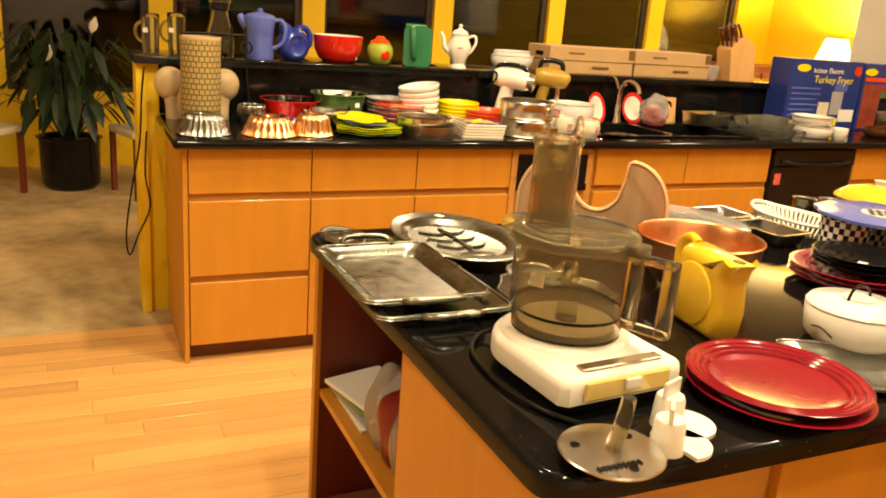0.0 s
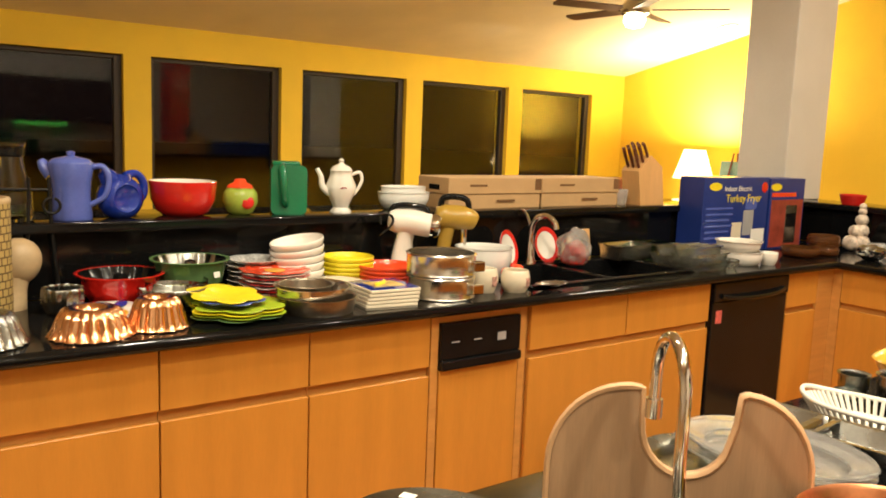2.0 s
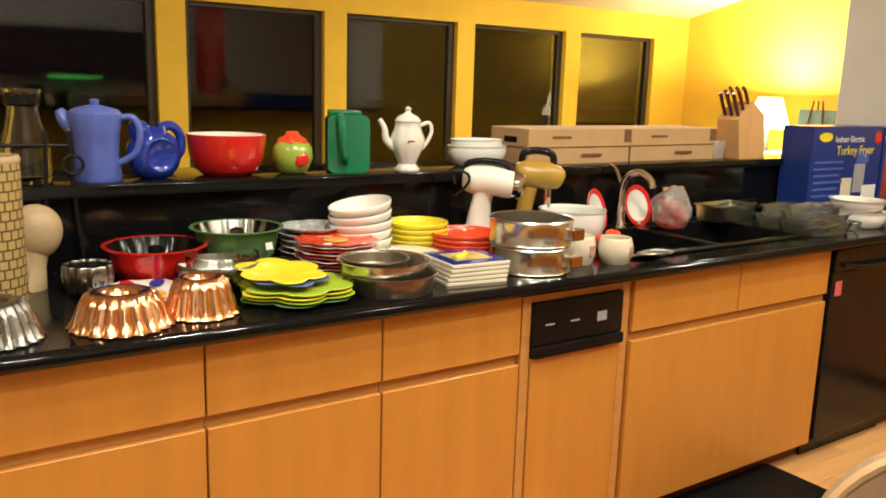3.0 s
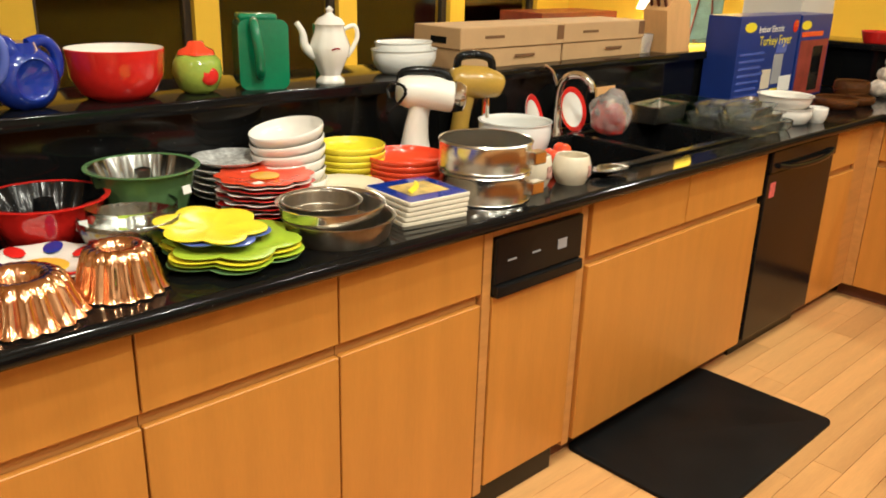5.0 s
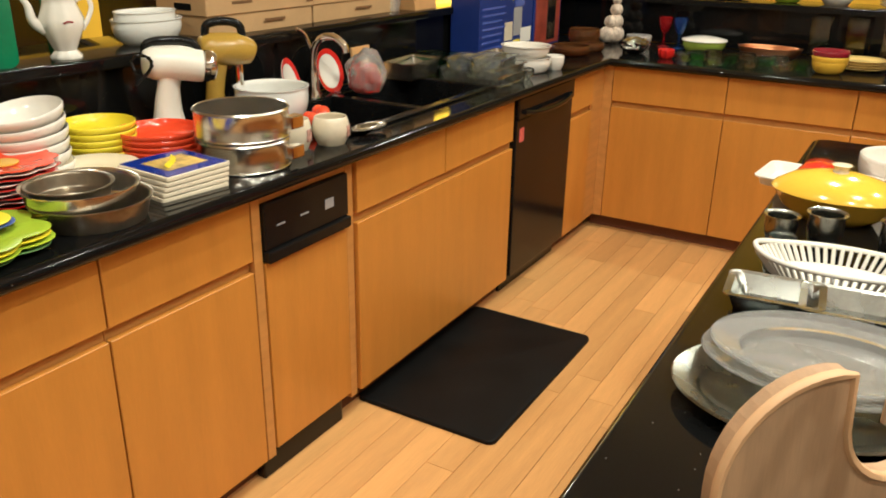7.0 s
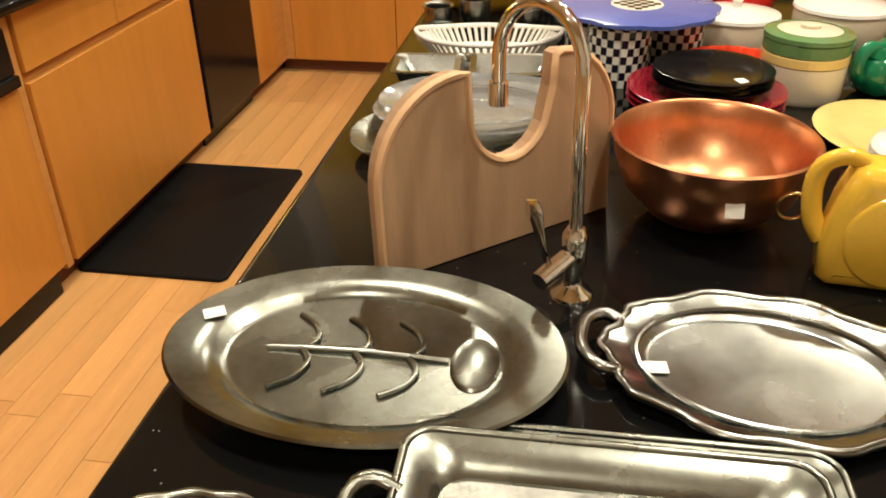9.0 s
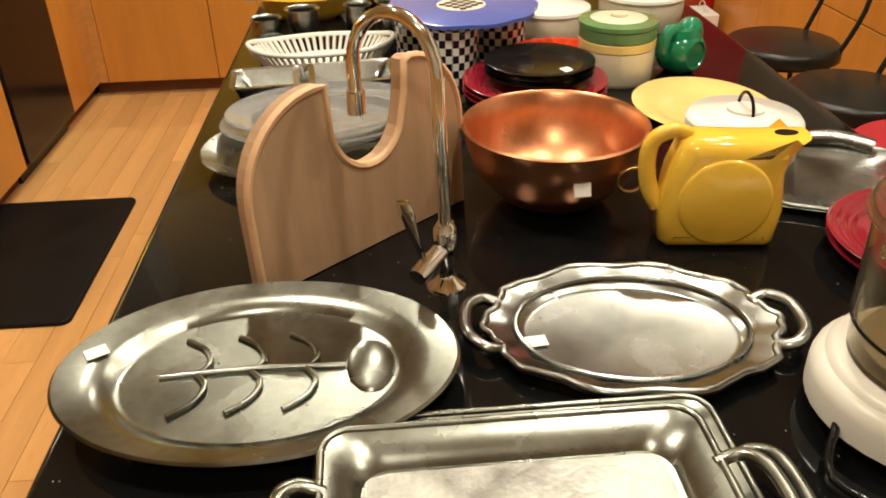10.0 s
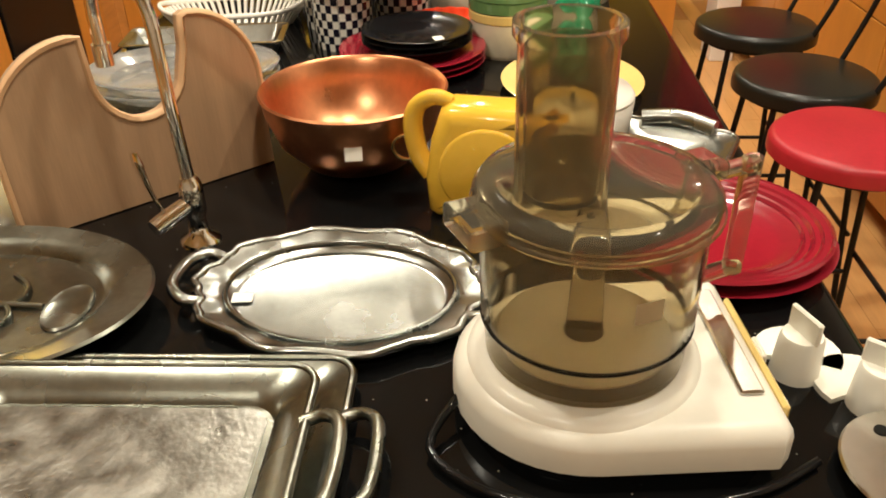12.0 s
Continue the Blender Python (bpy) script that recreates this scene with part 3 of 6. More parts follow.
def mold(name, label, at, d, h, k, material):
    r = d / 2
    prof = [(r * 0.97, 0), (r, 0.004), (r * 0.93, h * 0.14), (r * 0.84, h * 0.42), (r * 0.76, h * 0.70), (r * 0.68, h * 0.90), (r * 0.58, h * 0.985), (r * 0.47, h), (r * 0.36, h * 0.96), (r * 0.28, h * 0.82), (r * 0.2, h * 0.5), (r * 0.14, h * 0.3), (0, h * 0.3)]
    return turned(name, label, "mold", at, prof, material, 120, lambda a, q, z: 1 + (0.10 if q > r * 0.3 else 0.0) * (abs(math.sin(k * a / 2)) - 0.6) * (1.0 if z < 0.95 * h else 0.6), smooth=50)


mold("jelly_mold", "shiny silver fluted cake mold upside down", (0.075, 0.10, TOP), 0.205, 0.085, 22, M_SILVERLIGHT)
mold("bundt_mold", "large bright copper fluted mold upside down", (0.332, 0.085, TOP), 0.222, 0.080, 20, M_COPPERBRIGHT)
mold("bundt_mold", "small bright copper fluted mold upside down", (0.515, 0.10, TOP), 0.176, 0.090, 16, M_COPPERBRIGHT)
bk = thing("woven_basket", "tall cylindrical woven cane basket", "basket", (0.098, 0.33, TOP))
part("body", lathe([(0, 0), (0.078, 0), (0.08, 0.01), (0.08, 0.355), (0.074, 0.36), (0.072, 0.35), (0.072, 0.02), (0, 0.02)], 48), M_BASKET, bk, "", 40)
part("rim", lathe([(0.079, 0.345), (0.083, 0.352), (0.079, 0.362), (0.072, 0.362), (0.071, 0.352)], 48), M_BEIGE, bk, "", 60)
vs_ = thing("lobed_vase", "beige ceramic vessel with two round lobes", "vase", (0.11, 0.52, TOP))
part("body", lathe([(0, 0), (0.085, 0), (0.10, 0.05), (0.09, 0.14), (0.06, 0.2), (0.055, 0.22), (0.048, 0.21), (0, 0.2)], 32), M_BEIGE, vs_, "", 60)
for sx in (-1, 1):
    lobe = bmesh.new()
    bmesh.ops.create_uvsphere(lobe, u_segments=24, v_segments=14, radius=0.068)
    for v in lobe.verts:
        v.co = Vector((v.co.x * 0.95 + sx * 0.115, v.co.y * 0.8, v.co.z * (1.15 if v.co.z < 0 else 0.95) + 0.155))
    part("lobe", lobe, M_BEIGE, vs_, "", 180)
    part("support", tube([(sx * 0.09, 0, 0.001), (sx * 0.10, 0, 0.06), (sx * 0.105, 0, 0.11)], [0.045, 0.035, 0.04], 14), M_BEIGE, vs_, "", 60)


def fluted_pan(name, label, at, d, h, out_mat, in_mat, k=14, cone=True):
    ob = thing(name, label, "cake pan", at)
    r = d / 2
    f = flutes(k, 0.012)
    part("body", lathe([(0, 0), (r * 0.62, 0), (r * 0.72, h * 0.1), (r * 0.86, h * 0.6), (r * 0.95, h * 0.96), (r * 1.04, h), (r * 1.04, h + 0.003), (r * 0.95, h + 0.002)], 84, lambda a, q, z: f(a, q, z) if q < r * 0.98 and q > 0.1 * r else 1), out_mat, ob, "", 60)
    inner = [(r * 0.945, h + 0.0015), (r * 0.76, h * 0.6), (r * 0.62, h * 0.18), (r * 0.5, 0.012)]
    inner += [(r * 0.3, 0.01), (r * 0.2, h * 0.5), (r * 0.15, h * 0.95), (0, h)] if cone else [(0, 0.008)]
    part("interior", lathe(inner, 84, lambda a, q, z: 1 + 0.05 * math.cos(k * a) if q > 0.5 * r and z < 0.9 * h else 1), in_mat, ob, "", 50)
    return ob


turned("mixing_bowl", "clear shiny fluted bowl in front of the green pan", "bowl", (0.625, 0.30, TOP), bowl_profile(0.105, 0.075, 0.45, 0.004), M_SILVERLIGHT, 72, flutes(24, 0.015))
pp = thing("painted_plate", "scalloped white plate with blue and yellow painted flowers", "plate", (0.425, 0.26, TOP + 0.012), 12)
part("dish", lathe(plate_profile(0.118, 0.018), 72, flutes(8, 0.05)), M_WHITE, pp, "", 60)
for i in range(8):
    a = i * math.pi / 4
    pt_ = part("painted_petal", lathe([(0, 0.0015), (0.017, 0.001), (0.019, 0), (0, 0)], 14, sx=1.3), M_BLUE if i % 2 else M_RED, pp, "painted flower on the rim", 60)
    pt_.matrix_basis = pose(0.094 * math.cos(a), 0.094 * math.sin(a), 0.0155, 0, -12, math.degrees(a))
part("painted_centre", lathe([(0, 0.0075), (0.05, 0.0075), (0.052, 0.006), (0, 0.006)], 30), M_YELLOW, pp, "yellow painted centre")
rp = fluted_pan("bundt_pan", "red enamel bundt pan with a dark inside", (0.51, 0.47, TOP), 0.265, 0.10, M_RED, M_BLACK)
tag_on(rp, 0.03, -0.128, 0.06, 80)
cupm = turned("fluted_cup", "small shiny steel fluted cup", "cup", (0.322, 0.39, TOP), cup_profile(0.04, 0.058, 0.08, 0.003, 0.008), M_SILVERLIGHT, 60, flutes(12, 0.06))
gb = fluted_pan("bundt_pan", "green enamel bundt pan with a bright fluted inside", (0.745, 0.49, TOP), 0.255, 0.13, M_DKGREEN, M_SILVERLIGHT, 16)
tag_on(gb, 0.05, -0.118, 0.09, 78, 20)
cb = turned("glass_bowl", "clear plastic serving bowl with coloured pieces inside", "bowl", (0.655, 0.36, TOP), bowl_profile(0.10, 0.085, 0.5, 0.003), M_GLASS, 40)
turned("small_plate", "lime and blue small dish lying inside the clear bowl", "plate", (0.665, 0.345, TOP + 0.012), plate_profile(0.05, 0.012), M_LIME, 24)
turned("small_plate", "small colourful patterned plate with blue and red motif", "plate", (0.455, 0.27, TOP), plate_profile(0.075, 0.012), mat("party_pattern", (0.35, 0.12, 0.35), 0.3, vary=1.0, scale=30), 32)


def stack(name, label, category, at, count, step, prof, material, n=40, mod=None, group="", lean=0.0, mats=None):
    first = None
    for i in range(count):
        m = pose(at[0] + random.uniform(-0.003, 0.003), at[1] + random.uniform(-0.003, 0.003), at[2] + i * step, -lean * i * 0.35, -lean * i * 0.9, random.uniform(0, 360) if not lean else 20)
        if first is None or mats:
            ob = turned(name, label, category, (0, 0, 0), prof, mats[i % len(mats)] if mats else material, n, mod, group=group)
            ob.matrix_world = m
            first = first or ob
        else:
            copy_thing(first, m)
    return first


def petals(k, depth):
    return lambda a, r, z: 1 + depth * (abs(math.cos(k * a / 2)) - 0.6) if r > 0.05 else 1


stack("pressed_plate", "grey-white patterned plate in a stack", "plate", (1.0, 0.53, TOP), 5, 0.018, plate_profile(0.102, 0.02), M_GREY, group="patterned plates", mats=[M_WHITE])
pat = turned("pressed_plate", "white plate with grey geometric pressed pattern", "plate", (1.0, 0.53, TOP + 0.092), plate_profile(0.102, 0.02), mat("grey_white_pattern", (0.5, 0.5, 0.48), 0.3, vary=0.6, scale=45), 40, group="patterned plates")
stack("flower_plate", "red flower-shaped plate with scalloped rim in a stack", "plate", (1.0, 0.365, TOP), 8, 0.0105, plate_profile(0.118, 0.016), M_RED, 72, petals(10, 0.12), "red flower plates", mats=[M_RED, M_WHITE])
fp_ = thing("flower_plate", "red flower-shaped plate with a yellow centre on top of a stack", "plate", (1.0, 0.365, TOP + 0.086), 8, "red flower plates")
part("rim", lathe(plate_profile(0.118, 0.012), 72, petals(10, 0.12)), M_ORANGERED, fp_, "", 60)
part("centre", lathe([(0, 0.0066), (0.036, 0.0066), (0.036, 0.0085), (0, 0.009)], 24), M_YELLOW, fp_, "yellow round centre")
tag_on(fp_, -0.062, -0.05, 0.009)
FL = petals(6, 0.22)
for i, (mm, s, ox) in enumerate(((M_DKGREEN, 1.0, 0), (M_LIME, 1.02, 0.005), (M_LEMON, 1.0, 0.0), (M_LIME, 0.98, 0.004))):
    turned("flower_plate", "flower-shaped green and yellow plastic plate in a stack", "plate", (0.765 + ox, 0.125, TOP + i * 0.009), plate_profile(0.138 * s, 0.014), mm, 72, FL, rz=10 + i * 3, group="plastic flower plates")
turned("flower_plate", "blue flower-shaped plastic plate between yellow ones", "plate", (0.75, 0.155, TOP + 0.046), plate_profile(0.105, 0.012), M_PERI, 72, FL, rz=30, group="plastic flower plates", tilt=(4, 0))
turned("flower_plate", "small yellow flower-shaped plastic plate on top", "plate", (0.742, 0.165, TOP + 0.056), plate_profile(0.11, 0.012), M_LEMON, 72, FL, rz=22, group="plastic flower plates", tilt=(5, 0))
stack("soup_bowl", "white porcelain bowl in a leaning stack", "bowl", (1.14, 0.47, TOP), 6, 0.027, bowl_profile(0.10, 0.046, 0.5, 0.004), M_WHITE, group="white bowls", lean=2.2)
stack("yellow_bowl", "bright yellow shallow bowl in a stack", "bowl", (1.365, 0.50, TOP), 5, 0.018, bowl_profile(0.103, 0.032, 0.6, 0.004), M_LEMON, group="yellow bowls")
stack("red_bowl", "orange-red shallow bowl in a stack", "bowl", (1.475, 0.375, TOP), 4, 0.016, bowl_profile(0.116, 0.034, 0.6, 0.004), M_ORANGERED, group="orange-red bowls")
stack("dinner_plate", "cream plate lying in a small stack", "plate", (1.21, 0.33, TOP), 3, 0.012, plate_profile(0.115, 0.02), M_CREAM, group="cream plates")
for i, (r, h, z, dx) in enumerate(((0.127, 0.05, 0.0, 0.01), (0.12, 0.052, 0.03, -0.006), (0.088, 0.035, 0.052, -0.025))):
    turned("round_pan", "dark metal round cake pan in a stack", "cake pan", (1.02 + dx, 0.105 - dx * 0.5, TOP + z), cup_profile(r * 0.9, r, h, 0.003, 0, 0.006), M_PEWTER if i != 1 else M_STEEL, 48, group="cake pans")
# square plates
for i in range(5):
    sq = thing("square_plate", "square white plate with a blue painted border in a stack", "plate", (1.295 + 0.002 * i, 0.135, TOP + i * 0.0125), -8 + i, "square plates")
    part("dish", slab(rounded(-0.098, 0.098, -0.098, 0.098, 0.008), 0, 0.009, 0.002), M_CREAM, sq, "", 40)
    if i == 4:
        part("border", box(-0.092, 0.092, -0.092, 0.092, 0.0093, 0.0105), M_BLUE, sq, "blue painted square")
        part("motif", box(-0.06, 0.062, -0.055, 0.05, 0.0108, 0.0114), mat("food_motif", (0.55, 0.38, 0.10), 0.3, vary=0.7, scale=25), sq, "yellow and red painted motif")
        part("motif_stripe", tube([(-0.045, -0.035, 0.0115), (0.0, 0.0, 0.0118), (0.03, 0.035, 0.0115)], 0.012, 8, flat=0.15), M_LEMON, sq)
# spring-form rings
for i, (z, r, mm) in enumerate(((0, 0.124, M_STEEL), (0.083, 0.126, M_STEEL))):
    ring = thing("springform_ring", "steel springform cake ring stacked on another", "cake ring", (1.545, 0.13, TOP + z), group="cake rings")
    part("band", lathe([(r, 0), (r + 0.003, 0.004), (r, 0.008), (r, 0.07), (r + 0.004, 0.075), (r, 0.08), (r - 0.003, 0.078), (r - 0.003, 0.002), (r, 0)], 56), mm, ring, "", 50)
    part("clasp", box(0.05, 0.10, -r - 0.008, -r + 0.025, 0.02, 0.055, 0.003, 1), M_CHROME, ring)
    tag_on(ring, 0.105, -0.066, 0.05, 90, 58)


def mug(at, r, h, rz, label):
    ob = thing("mug", label, "mug", at, rz, "white mugs")
    part("body", lathe(cup_profile(r * 0.8, r * 0.95, h, 0.004, r * 0.2), 32), M_CREAM, ob, "", 60)
    part("handle", tube(arc(r, h * 0.5, h * 0.3, -80, 80, 10), 0.006, 8), M_CREAM, ob, "", 60)
    part("picture", box(-0.014, 0.014, -r * 1.09, -r * 1.0, h * 0.3, h * 0.72, 0.002, 1), mat("mug_picture", (0.45, 0.25, 0.2), 0.3, vary=0.8, scale=70), ob, "small coloured picture")


mug((1.745, 0.115, TOP), 0.043, 0.09, 10, "white mug with a small brown picture")
mug((1.765, 0.225, TOP), 0.043, 0.09, 60, "white mug standing behind another")
mug((1.86, 0.075, TOP), 0.052, 0.082, 20, "squat white mug with a dark small picture")
turned("relish_tray", "small oval silver relish tray", "tray", (2.03, 0.055, TOP + 0.011), plate_profile(0.062, 0.012), M_SILVERLIGHT, 36, sx=1.3, sy=0.65)

# stand mixers
mx = thing("stand_mixer", "white electric stand mixer with chrome nose and black cord", "mixer", (1.635, 0.49, TOP), -38)
mx.scale = (0.95, 0.95, 0.88)
part("foot", slab([(x * 0.085, y * 0.07) for x, y in [(math.cos(2 * math.pi * i / 28), math.sin(2 * math.pi * i / 28)) for i in range(28)]], 0, 0.03, 0.01), M_WPLASTIC, mx, "", 40)
part("column", tube([(-0.02, 0, 0.02), (-0.02, 0, 0.10), (-0.012, 0, 0.18), (0, 0, 0.235)], [0.068, 0.05, 0.04, 0.042], 20, flat=0.75), M_WPLASTIC, mx, "", 60)
part("motor_head", tube([(-0.085, 0, 0.262), (-0.075, 0, 0.262), (-0.05, 0, 0.264), (0.02, 0, 0.262), (0.085, 0, 0.25), (0.10, 0, 0.248)], [0.02, 0.045, 0.056, 0.058, 0.055, 0.05], 24), M_WPLASTIC, mx, "", 60)
nz = part("nose", tube([(0.10, 0, 0.248), (0.118, 0, 0.245), (0.135, 0, 0.242), (0.142, 0, 0.241)], [0.054, 0.054, 0.046, 0.02], 24), M_CHROME, mx, "chrome round nose cap", 60)
part("handle", tube([(-0.07, 0, 0.30), (-0.06, 0, 0.33), (0.0, 0, 0.338), (0.07, 0, 0.328), (0.09, 0, 0.29)], 0.014, 10), M_BLACK, mx, "black carrying handle", 60)
part("cord", tube([(-0.085 + 0.03 * math.sin(i * 0.9), -0.062 + 0.012 * math.cos(i * 1.7), 0.30 - 0.10 * (0.5 - 0.5 * math.cos(i * 0.6))) for i in range(14)], 0.005, 6), M_BLACK, mx, "black cord wound round the head", 60)
gm = thing("stand_mixer", "harvest gold vintage stand mixer with black handle", "mixer", (1.90, 0.53, TOP), -30)
gm.scale = (0.85, 0.85, 0.88)
part("foot", slab(rounded(-0.09, 0.10, -0.06, 0.06, 0.05), 0, 0.025, 0.008), M_GOLD, gm, "", 40)
part("column", tube([(-0.05, 0, 0.02), (-0.05, 0, 0.12), (-0.03, 0, 0.22)], [0.045, 0.035, 0.035], 16), M_GOLD, gm, "", 60)
part("motor_head", tube([(-0.10, 0, 0.27), (-0.09, 0, 0.27), (-0.05, 0, 0.272), (0.04, 0, 0.268), (0.10, 0, 0.255), (0.115, 0, 0.25)], [0.02, 0.048, 0.06, 0.06, 0.045, 0.02], 22), M_GOLD, gm, "", 60)
part("handle", tube([(-0.07, 0, 0.32), (-0.06, 0, 0.36), (0.0, 0, 0.37), (0.06, 0, 0.355), (0.07, 0, 0.31)], 0.016, 10), M_BLACK, gm, "black handle", 60)
part("beater_hub", tube([(0.05, 0, 0.22), (0.05, 0, 0.14)], 0.016, 12), M_CHROME, gm)
turned("mixing_bowl", "white milk-glass mixing bowl under the gold mixer", "bowl", (1.955, 0.39, TOP), cup_profile(0.085, 0.118, 0.125, 0.006, 0.012, 0.004), M_MILK, 48)
fl = bmesh.new()
for i in range(9):
    bmesh.ops.create_icosphere(fl, subdivisions=2, radius=0.022, matrix=Matrix.Translation((0.025 * math.cos(i * 2.4) * (i > 0), 0.025 * math.sin(i * 2.4) * (i > 0), 0.025 + 0.03 * (i % 3) * 0.5)))
fo = part("flower_ornament", fl, M_ORANGERED, None, "", 180)
fo.matrix_world = pose(1.97, 0.22, TOP)
tagged(fo, "orange-red clustered ceramic flower ornament", "ornament")
# sink faucet
sf = thing("sink_faucet", "chrome single-lever kitchen faucet at the sink", "faucet", (2.35, 0.535, TOP + 0.011))
part("base", lathe([(0, 0), (0.03, 0), (0.028, 0.012), (0.02, 0.03), (0.018, 0.10), (0, 0.10)], 20), M_CHROME, sf, "", 60)
part("spout", tube([(0, 0, 0.09), (0, -0.005, 0.17), (0.01, -0.03, 0.215), (0.02, -0.08, 0.225), (0.03, -0.12, 0.20), (0.033, -0.13, 0.17)], 0.013, 12), M_CHROME, sf, "", 60)
part("lever", tube([(0, 0.01, 0.18), (-0.02, 0.02, 0.23), (-0.05, 0.03, 0.25)], 0.008, 8), M_CHROME, sf, "", 60)
for px, py, rz in ((2.20, 0.53, 18), (2.47, 0.565, -5)):
    pl = thing("display_plate", "white oval plate with a red rim leaning on the backsplash", "plate", (px, py, TOP + 0.085), rz, "red-rimmed plates", tilt=(74, 0))
    part("dish", lathe(plate_profile(0.085, 0.014), 40, sx=0.82), M_WHITE, pl, "", 60)
    part("rim", lathe([(0.066, 0.0095), (0.083, 0.0155), (0.086, 0.0165), (0.083, 0.0168), (0.066, 0.011)], 40, sx=0.82), M_RED, pl, "red rim band", 60)
bagm = bmesh.new()
bmesh.ops.create_icosphere(bagm, subdivisions=4, radius=0.085)
for v in bagm.verts:
    k = 1 + 0.22 * noise.noise(v.co * 18) + 0.12 * noise.noise(v.co * 45)
    v.co = Vector((v.co.x * k, v.co.y * k * 0.8, max(-0.075, v.co.z * k * (1.1 if v.co.z > 0 else 0.9)) + 0.078))
bg = thing("plastic_bag", "clear plastic bag with red and white items inside", "bag", (2.50, 0.40, TOP + 0.012))
part("film", bagm, M_BAGPLASTIC, bg, "", 180)
part("contents", lathe([(0, 0.012), (0.045, 0.012), (0.05, 0.05), (0.03, 0.10), (0, 0.11)], 14, flutes(5, 0.15)), M_RED, bg, "red item inside")
tl = thing("picture_tile", "small square wooden picture tile with a dark bird motif", "picture", (2.74, 0.585, TOP), 0, tilt=(-8, 0))
part("board", box(-0.062, 0.062, -0.006, 0.006, 0, 0.15, 0.002, 1), M_BLOCKWOOD, tl)
part("motif", tube([(-0.03, -0.0075, 0.09), (-0.012, -0.0075, 0.12), (0.012, -0.0075, 0.118), (0.024, -0.0075, 0.095)], [0.004, 0.012, 0.012, 0.006], 8, flat=0.2), M_BLACK, tl)


def rect_dish(name, label, cat, at, w, d, h, material, rz=0, t=0.004, flare=0.012, group=""):
    bm = bmesh.new()
    sets = [(w / 2 - flare, d / 2 - flare, 0), (w / 2 - flare * 0.6, d / 2 - flare * 0.6, 0.002), (w / 2, d / 2, h), (w / 2 + 0.008, d / 2 + 0.008, h), (w / 2 + 0.008, d / 2 + 0.008, h + 0.003), (w / 2 - t, d / 2 - t, h + 0.002), (w / 2 - flare - t, d / 2 - flare - t, t)]
    rings = [[bm.verts.new((x, y, z)) for x, y in rounded(-a, a, -b, b, min(a, b) * 0.25, 5)] for a, b, z in sets]
    bm.faces.new(rings[0][::-1])
    bm.faces.new(rings[-1])
    for p, q in zip(rings, rings[1:]):
        for i in range(len(p)):
            bm.faces.new((p[i], p[(i + 1) % len(p)], q[(i + 1) % len(p)], q[i]))
    bmesh.ops.recalc_face_normals(bm, faces=bm.faces)
    ob = part(name, bm, material, None, "", 50)
    ob.matrix_world = pose(*at, 0, 0, rz)
    return tagged(ob, label, cat, group)


rect_dish("loaf_pan", "grey metal rectangular baking pan", "pan", (2.93, 0.47, TOP + 0.012), 0.26, 0.14, 0.07, M_STEEL, 4)
rect_dish("baking_dish", "dark green glass oval baking dish", "dish", (3.16, 0.50, TOP), 0.22, 0.15, 0.075, M_GREENGLASS, 0)
rect_dish("roasting_tray", "shallow silver rectangular roasting tray", "tray", (3.42, 0.34, TOP), 0.36, 0.14, 0.06, M_STEEL, 0)
for i, (gx, gy, w, d, gz) in enumerate(((3.06, 0.13, 0.27, 0.17, 0), (3.06, 0.13, 0.25, 0.16, 0.03), (3.10, 0.30, 0.24, 0.15, 0), (3.05, 0.135, 0.22, 0.14, 0.06), (3.12, 0.30, 0.22, 0.14, 0.035))):
    rect_dish("glass_dish", "clear glass rectangular baking dish in a stack", "dish", (gx, gy, TOP + gz), w, d, 0.05, M_GLASSDISH, i * 4 - 6, 0.005, 0.02, "clear glass dishes")
turned("glass_cover", "round clear glass casserole cover", "cover", (3.22, 0.10, TOP), bowl_profile(0.07, 0.04, 0.6, 0.004), M_GLASSDISH, 36)
turned("casserole_dish", "white round casserole dish", "dish", (3.425, 0.15, TOP), cup_profile(0.085, 0.10, 0.065, 0.006, 0.008, 0.006), M_WHITE, 44, group="white casseroles")
turned("casserole_dish", "white round casserole dish stacked on another", "dish", (3.415, 0.16, TOP + 0.066), cup_profile(0.088, 0.108, 0.05, 0.006, 0.006, 0.008), M_WHITE, 44, group="white casseroles")
turned("ramekin", "small white ramekin bowl", "bowl", (3.545, 0.07, TOP), cup_profile(0.032, 0.045, 0.062, 0.004, 0.004), M_WHITE, 32)
turned("casserole_dish", "dark brown glass casserole with lid", "dish", (4.40, 0.26, TOP), cup_profile(0.07, 0.085, 0.09, 0.006, 0.01), M_BROWNGLASS, 36)
turned("casserole_dish", "low amber glass dish", "dish", (4.02, 0.18, TOP), cup_profile(0.08, 0.10, 0.05, 0.006, 0.01), M_BROWNGLASS, 36)
turned("casserole_dish", "small dark brown pot beside the carton", "dish", (4.22, 0.14, TOP), cup_profile(0.05, 0.06, 0.045, 0.005, 0.01), M_BROWNGLASS, 32)


